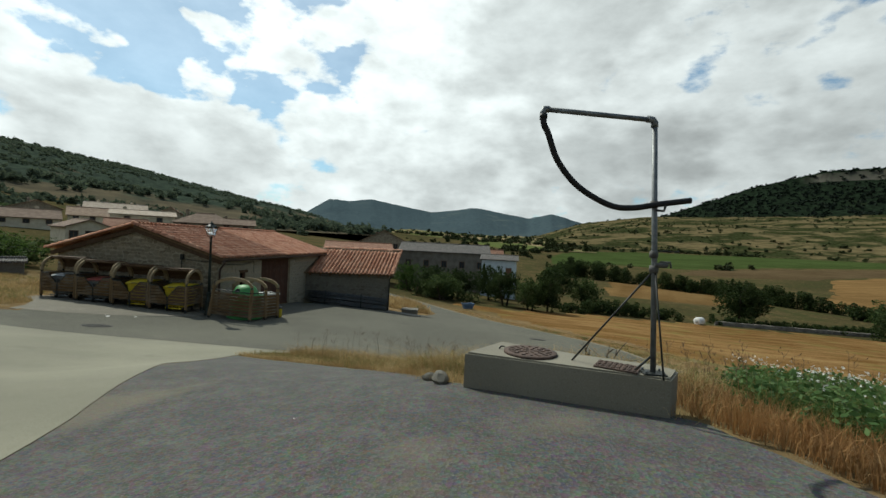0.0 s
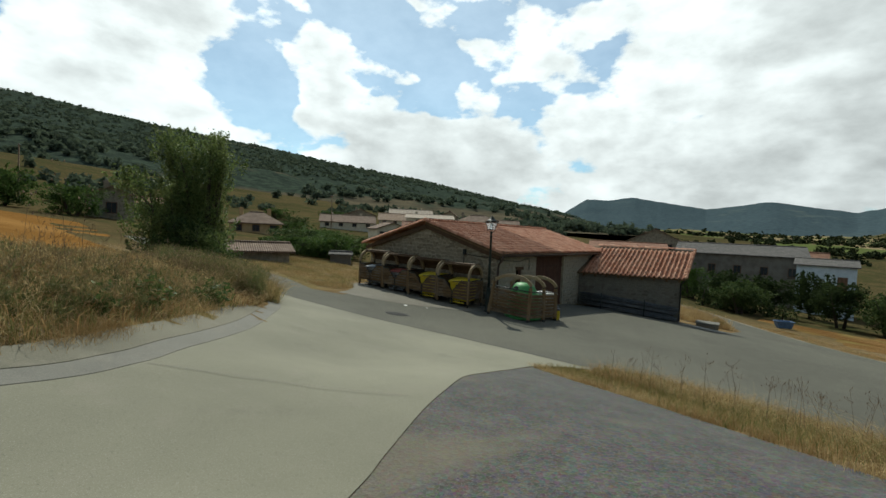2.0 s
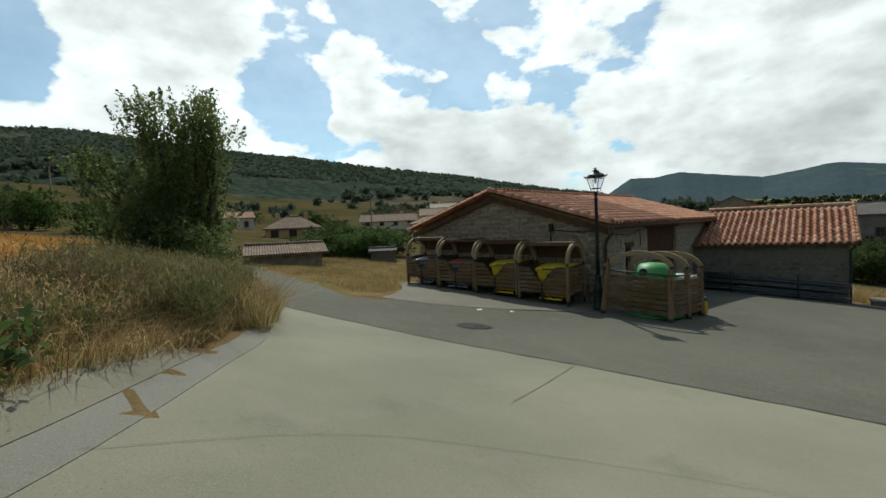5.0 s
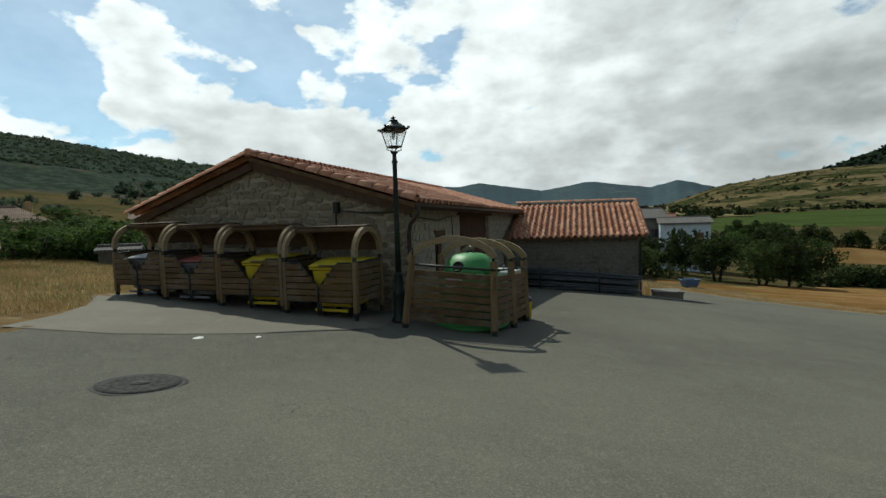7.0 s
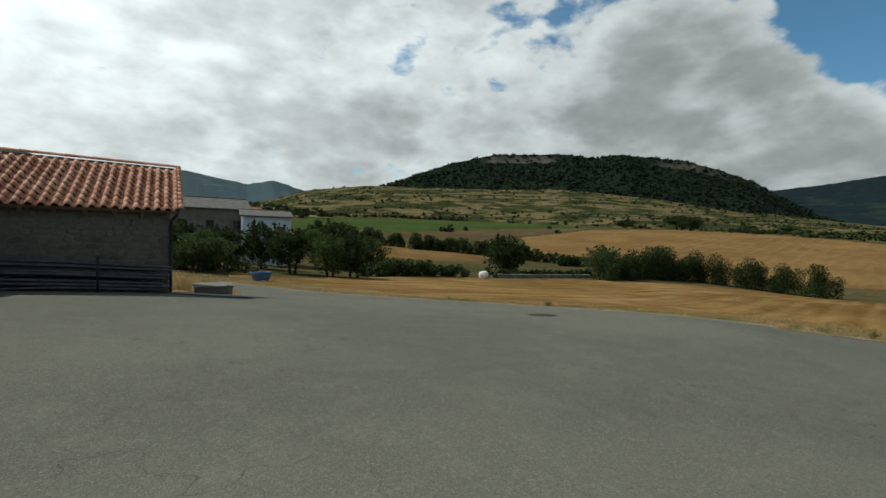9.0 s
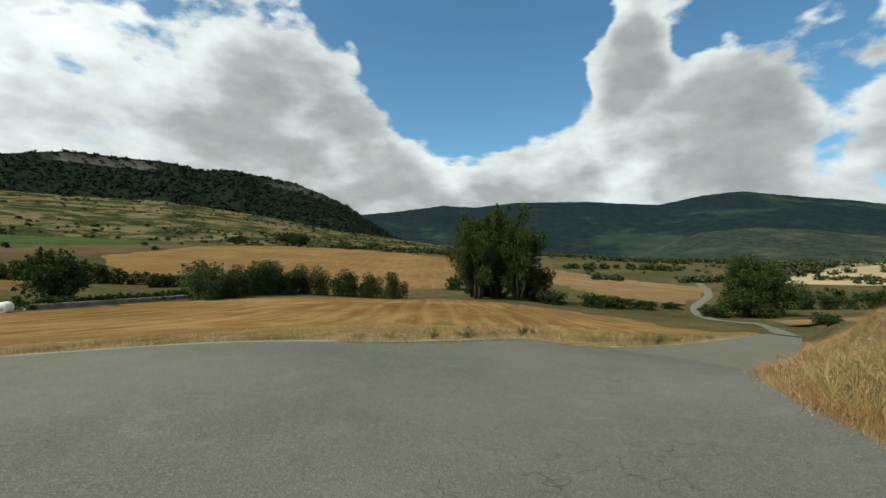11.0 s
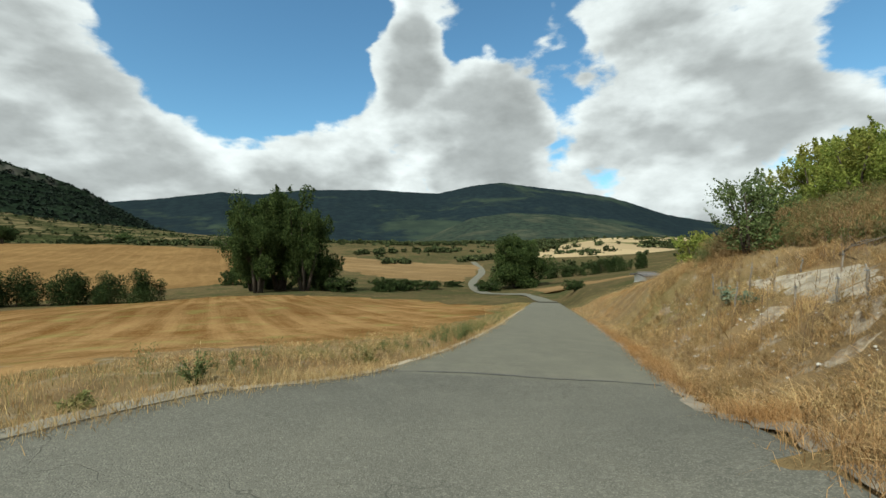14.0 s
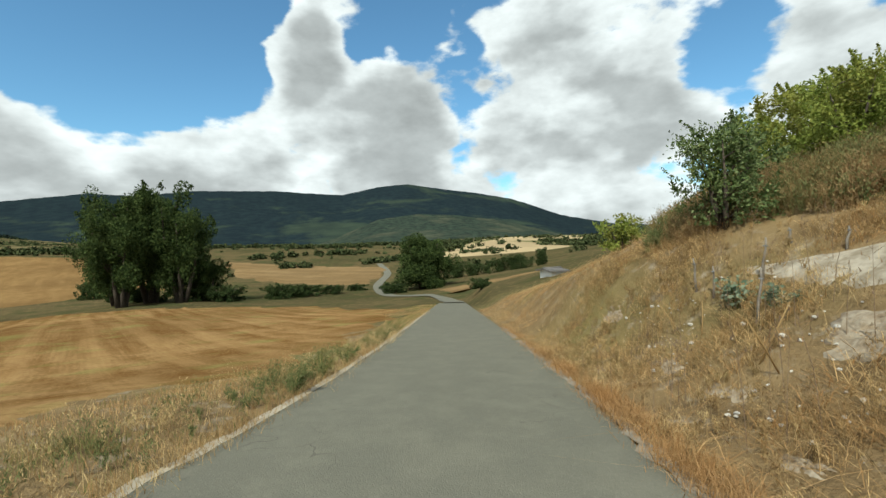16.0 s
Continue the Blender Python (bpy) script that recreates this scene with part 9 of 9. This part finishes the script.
BLUE_SHEET = simple("pale_blue_sheet", (0.42, 0.50, 0.56), (0.55, 0.62, 0.67), 1.5, 0.5, bump=0.003)
SHUTTER = simple("brown_shutter", (0.09, 0.05, 0.03), (0.15, 0.085, 0.05), 4, 0.7)
DARK_PANE = simple("dark_window_glass", (0.02, 0.024, 0.028), (0.04, 0.046, 0.05), 2, 0.12, bump=0.0)


def build_house(x, y, z, turn, w, hw, hr, wall, roof, label, depth=None, gable=False, hip=0.0, wins=0, chimney=0, win_mat=None, door=False, name="house", foot=None, over=0.35):
    """Walls down to the land, a thick overhanging roof, framed windows, chimneys."""
    d = depth or min(9.0, 0.8 * w + 1)
    lo = min(land(x, y), z) - z - 1.0 if foot is None else foot
    th = thing(name, pose(x, y, z, 0, 0, turn), label, "house" if name == "house" else "building", group="village houses")
    W, D = (d, w) if gable else (w, d)     # W along the ridge
    bm = bmesh.new()
    r = Matrix.Rotation(radians(90), 4, "Z") if gable else Matrix()
    o = Matrix.Translation((0, d / 2, 0)) @ r
    a = W / 2 - hip
    pts = [(-W / 2, -D / 2, lo), (W / 2, -D / 2, lo), (W / 2, D / 2, lo), (-W / 2, D / 2, lo), (-W / 2, -D / 2, hw), (W / 2, -D / 2, hw), (W / 2, D / 2, hw), (-W / 2, D / 2, hw)]
    vs = [bm.verts.new(o @ Vector(p)) for p in pts]
    for q in ((0, 1, 5, 4), (2, 3, 7, 6), (1, 2, 6, 5), (3, 0, 4, 7), (3, 2, 1, 0), (4, 5, 6, 7)):
        bm.faces.new([vs[i] for i in q])
    if not hip:
        for s in (-1, 1):
            g = [bm.verts.new(o @ Vector(p)) for p in ((s * (W / 2 - 0.01), -D / 2, hw), (s * (W / 2 - 0.01), D / 2, hw), (s * (W / 2 - 0.01), 0, hw + hr))]
            bm.faces.new(g if s > 0 else g[::-1])
    part("wall", bm, wall, th)
    bm = bmesh.new()
    e, t = over, 0.14
    drop = hr * e / (D / 2)
    for s in (-1, 1):
        top = [(-W / 2 - e, s * (D / 2 + e), hw - drop), (W / 2 + e, s * (D / 2 + e), hw - drop), (a + (e if not hip else 0), 0, hw + hr), (-a - (e if not hip else 0), 0, hw + hr)]
        if s > 0:
            top = [top[1], top[0], top[3], top[2]]
        up = [bm.verts.new(o @ (Vector(p) + Vector((0, 0, t)))) for p in top]
        dn = [bm.verts.new(o @ Vector(p)) for p in top]
        bm.faces.new(up)
        bm.faces.new(dn[::-1])
        for i in range(4):
            bm.faces.new((dn[i], dn[(i + 1) % 4], up[(i + 1) % 4], up[i]))
    if hip:
        for s in (-1, 1):
            top = [(s * (W / 2 + e), -D / 2 - e, hw - drop + t), (s * (W / 2 + e), D / 2 + e, hw - drop + t), (s * a, 0, hw + hr + t)]
            g = [bm.verts.new(o @ Vector(p)) for p in top]
            bm.faces.new(g if s > 0 else g[::-1])
    ro = part("roof", bm, roof, th)
    lx = W / 2 + e - 0.05
    part("ridge_tiles", tube([o @ Vector((-a if hip else -lx, 0, hw + hr + t)), o @ Vector((a if hip else lx, 0, hw + hr + t))], 0.12, 8), roof, ro)
    for i in range(chimney):
        cx = (-0.3 + 0.55 * i) * W
        bm = bmesh.new()
        m = o @ Matrix.Translation((cx, 0.12 * D, hw + hr))
        add_box(bm, -0.3, -0.25, -0.6, 0.3, 0.25, 0.55, m)
        add_box(bm, -0.38, -0.33, 0.55, 0.38, 0.33, 0.66, m)
        add_box(bm, -0.2, -0.16, 0.66, 0.2, 0.16, 0.8, m)
        part("chimney", bm, wall, ro)
    for i in range(wins):
        cx = w * ((i + 0.5) / wins - 0.5)
        wh, ww = min(1.1, 0.5 * hw), 0.9 if wins < 6 else 0.7
        zc = hw * 0.56
        wd = part("window", box(cx - ww / 2 - 0.07, -0.05, zc - wh / 2 - 0.07, cx + ww / 2 + 0.07, -0.003, zc + wh / 2 + 0.07), SHUTTER if win_mat is None else win_mat, th)
        for s in (-1, 1):
            part("pane", box(cx + min(0, s) * ww / 2 + 0.02, -0.06, zc - wh / 2, cx + max(0, s) * ww / 2 - 0.02, -0.052, zc + wh / 2), DARK_PANE, wd)
        part("sill", box(cx - ww / 2 - 0.1, -0.14, zc - wh / 2 - 0.14, cx + ww / 2 + 0.1, -0.003, zc - wh / 2 - 0.074), wall, wd)
    if door:
        dr = part("door", box(0.28 * w - 0.5, -0.05, max(lo, -0.2), 0.28 * w + 0.5, -0.003, min(2.0, hw * 0.85)), SHUTTER, th)
        part("handle", box(0.28 * w + 0.3, -0.09, 0.9, 0.28 * w + 0.36, -0.052, 1.05), IRON, dr)
    return th


build_house(-62.7, 36.4, 0.6, 62, 7.1, 1.7, 1.5, ORANGE_WALL, ROOF_BROWN, "low ochre house with a hipped brown roof", hip=2.6, wins=3, chimney=2)
build_house(-55.3, 56.7, -0.2, 58, 5.3, 2.5, 1.0, CREAM, ROOF_BROWN, "cream house end with small windows and a brown gable roof", gable=True, depth=10, wins=3)
build_house(-105.2, 90.9, 4.3, 56, 9.3, 1.7, 1.7, STONE_FAR, ROOF_TAN, "stone house with a tan tile roof", gable=True, depth=12, wins=2, chimney=1)
build_house(-90.2, 74.5, 2.0, 52, 13.3, 1.5, 1.7, CREAM, ROOF_BROWN, "long cream house with a brown tile roof", wins=4, chimney=2)
build_house(-84.9, 85.6, 3.4, 46, 8.2, 1.2, 1.7, CREAM, ROOF_TAN, "cream house with a tan tile roof", wins=3, chimney=1)
build_house(-95.0, 101.8, 5.4, 44, 12.8, 1.2, 1.8, CREAM, ROOF_PALE, "long house with a pale sunlit tile roof", wins=4, chimney=2)
build_house(-67.5, 79.6, 3.2, 42, 10.5, 1.8, 0.9, CREAM, ROOF_PALE, "low cream building with a pale roof", wins=2, chimney=1)
build_house(-57.8, 65.4, 1.6, 43, 5.5, 1.0, 1.2, CREAM, ROOF_RED, "house with a red-brown tile roof and chimney", wins=1, chimney=1)
build_house(-72.4, 92.5, 4.5, 34, 3.7, 1.8, 1.1, STONE_FAR, ROOF_BROWN, "dark stone gable house", gable=True, depth=8, wins=1)
build_house(-53.3, 78.1, 2.8, 36, 10.4, 1.2, 1.8, STONE_FAR, ROOF_BROWN, "broad old house with a brown hipped roof", hip=3.6, wins=3, chimney=1)
build_house(-57.2, 93.7, 2.8, 33, 7.4, 1.4, 1.2, STONE_FAR, ROOF_BROWN, "stone house with an old brown roof", wins=2, chimney=1)
build_house(-23.8, 94.9, -0.1, 15, 9.6, 2.3, 2.3, STONE_FAR, ROOF_BROWN, "old stone house with a brown gable roof", gable=True, depth=12, wins=2)
build_house(-21.5, 71.6, -1.1, 18, 10.5, 1.6, 1.3, STONE_FAR, ROOF_RED, "long stone building with a red-brown roof", wins=2)
build_house(-9.3, 84.5, -4.2, 7, 16.6, 5.0, 1.4, GREY_WALL, ROOF_GREY, "long grey rendered barn with brown windows", depth=10, wins=5, name="farm_building")
build_house(0.9, 81.1, -3.3, 0, 6.1, 3.3, 0.7, BLUE_SHEET, ROOF_GREY, "pale blue sheet-clad shed", depth=7, name="farm_building", door=True)
build_house(-0.9, 98.1, -2.0, 0, 4.1, 2.1, 1.3, STONE_FAR, ROOF_RED, "small house with a red tile roof", wins=1)
build_house(-59, 18.1, 1.6, 76, 4, 2.9, 1.0, STONE_FAR, ROOF_BROWN, "narrow stone house with a brown gable roof", gable=True, depth=7, wins=1, chimney=1)
build_house(-97, 36.2, 2.1, 74, 16.8, 2.9, 1.3, CREAM, ROOF_RED, "long cream house with a red-brown roof", wins=6, door=True, chimney=1)
build_house(-28.6, 18.9, -0.35, 67, 3.8, 0.75, 0.4, STONE_FAR, ROOF_BROWN, "low stone hut with an old tile roof", depth=3.5, name="stone_hut")
build_house(-118, 120, 4.0, 45, 8.2, 2.1, 1.3, CREAM, ROOF_RED, "cream house with a red tile roof", wins=2)
build_house(-29.2, 26.0, -0.6, 50, 1.6, 0.6, 0.12, GREY_WALL, ROOF_GREY, "small hen house with a pale sheet roof", depth=1.4, name="hen_house", over=0.15)
build_house(49, -9.3, -4.5, -100, 1.4, 0.4, 0.15, WHITE_PAINT, ROOF_GREY, "small white hut beside the road", depth=3, name="hut")


def utility_pole(x, y, h):
    th = thing("utility_pole", pose(x, y, land(x, y)), "slim wooden utility pole with a crossarm", "pole", group="utility poles")
    part("shaft", lathe([(0.12, -0.3), (0.11, 0.5), (0.07, h)], 8), TWIG, th)
    part("crossarm", box(-0.5, -0.05, h - 0.35, 0.5, 0.05, h - 0.25), TWIG, th)
    for q in (-0.42, 0, 0.42):
        part("insulator", lathe([(0.02, h - 0.25), (0.05, h - 0.2), (0.05, h - 0.12), (0.02, h - 0.08)], 8, Matrix.Translation((q, 0, 0))), PALE_METAL, th)


for x, y, h in [(-68, 1.5, 9.5), (-74, 12.5, 7), (-73, 57, 8), (-30, 110, 9)]:
    utility_pole(x, y, h)


def build_bale(x, y):
    th = thing("wrapped_bale", pose(x, y, land(x, y), 0, 0, 30), "white plastic-wrapped bale lying at the field edge", "bale")
    m = Matrix.Translation((0, 0, 0.58)) @ Matrix.Rotation(radians(90), 4, "Y")
    part("wrap", lathe([(0.30, -0.62), (0.53, -0.6), (0.6, -0.5), (0.615, -0.2), (0.6, 0.0), (0.615, 0.25), (0.6, 0.5), (0.53, 0.6), (0.30, 0.62)], 24, m), WHITE_PAINT, th)
    part("fold", lathe([(0.02, -0.66), (0.30, -0.625), (0.31, -0.615)], 16, m), PALE_METAL, th)


build_bale(32.2, 76.3)


def build_skip(x, y):
    th = thing("skip", pose(x, y, land(x, y), 0, 0, 25) @ Matrix.Scale(0.62, 4), "small blue metal skip beside the road", "skip")
    blue = simple("blue_painted_steel", (0.05, 0.10, 0.19), (0.09, 0.16, 0.27), 4, 0.55, 0.2)
    bm = bmesh.new()
    lo = [(-0.75, -0.5, 0.1), (0.75, -0.5, 0.1), (0.75, 0.5, 0.1), (-0.75, 0.5, 0.1)]
    hi = [(-1.05, -0.65, 1.0), (1.05, -0.65, 1.0), (1.05, 0.65, 1.0), (-1.05, 0.65, 1.0)]
    inn = [(p[0] * 0.94, p[1] * 0.92, 1.0) for p in hi]
    dep = [(p[0] * 0.94, p[1] * 0.92, 0.16) for p in lo]
    rows = [[bm.verts.new(p) for p in r] for r in (lo, hi, inn, dep)]
    for a, b in zip(rows, rows[1:]):
        for i in range(4):
            bm.faces.new((a[i], a[(i + 1) % 4], b[(i + 1) % 4], b[i]))
    bm.faces.new(rows[0][::-1])
    bm.faces.new(rows[3])
    part("body", bm, blue, th)
    bm = bmesh.new()
    ring = [(-1.08, -0.68, 1.0), (1.08, -0.68, 1.0), (1.08, 0.68, 1.0), (-1.08, 0.68, 1.0), (-1.08, -0.68, 1.0)]
    add_tube(bm, ring, 0.04, 6)
    part("rim", bm, blue, th)
    for sx in (-0.6, 0.6):
        part("skid", box(sx - 0.06, -0.5, 0.0, sx + 0.06, 0.5, 0.1), IRON, th)


build_skip(-1.9, 52.3)


def far_road(name, line, width, label):
    pts = smooth_line(line, 8)
    vs, fs = [], []
    for i, p in enumerate(pts):
        a, b = Vector(pts[max(i - 1, 0)]), Vector(pts[min(i + 1, len(pts) - 1)])
        n = (b - a).normalized().orthogonal() * width / 2
        for s in (-1, 0, 1):
            q = Vector(p) + n * s
            vs.append((q.x, q.y, land(q.x, q.y) + 0.12))
    for i in range(len(pts) - 1):
        for s in (0, 1):
            fs.append((i * 3 + s, i * 3 + s + 1, (i + 1) * 3 + s + 1, (i + 1) * 3 + s)[::-1])
    ob = raw(name, vs, fs, ASPHALT, smooth=True)
    if sum(q.normal.z for q in ob.data.polygons) < 0:
        ob.data.flip_normals()
    tagged(ob, label, "road", kind="structure")


far_road("road_far", [(65, -4.4), (74, -7.6), (84, -9), (97, -8), (112, -7), (148, -12), (186, -24), (230, -30)], 2.8, "narrow asphalt road winding away over the fields")
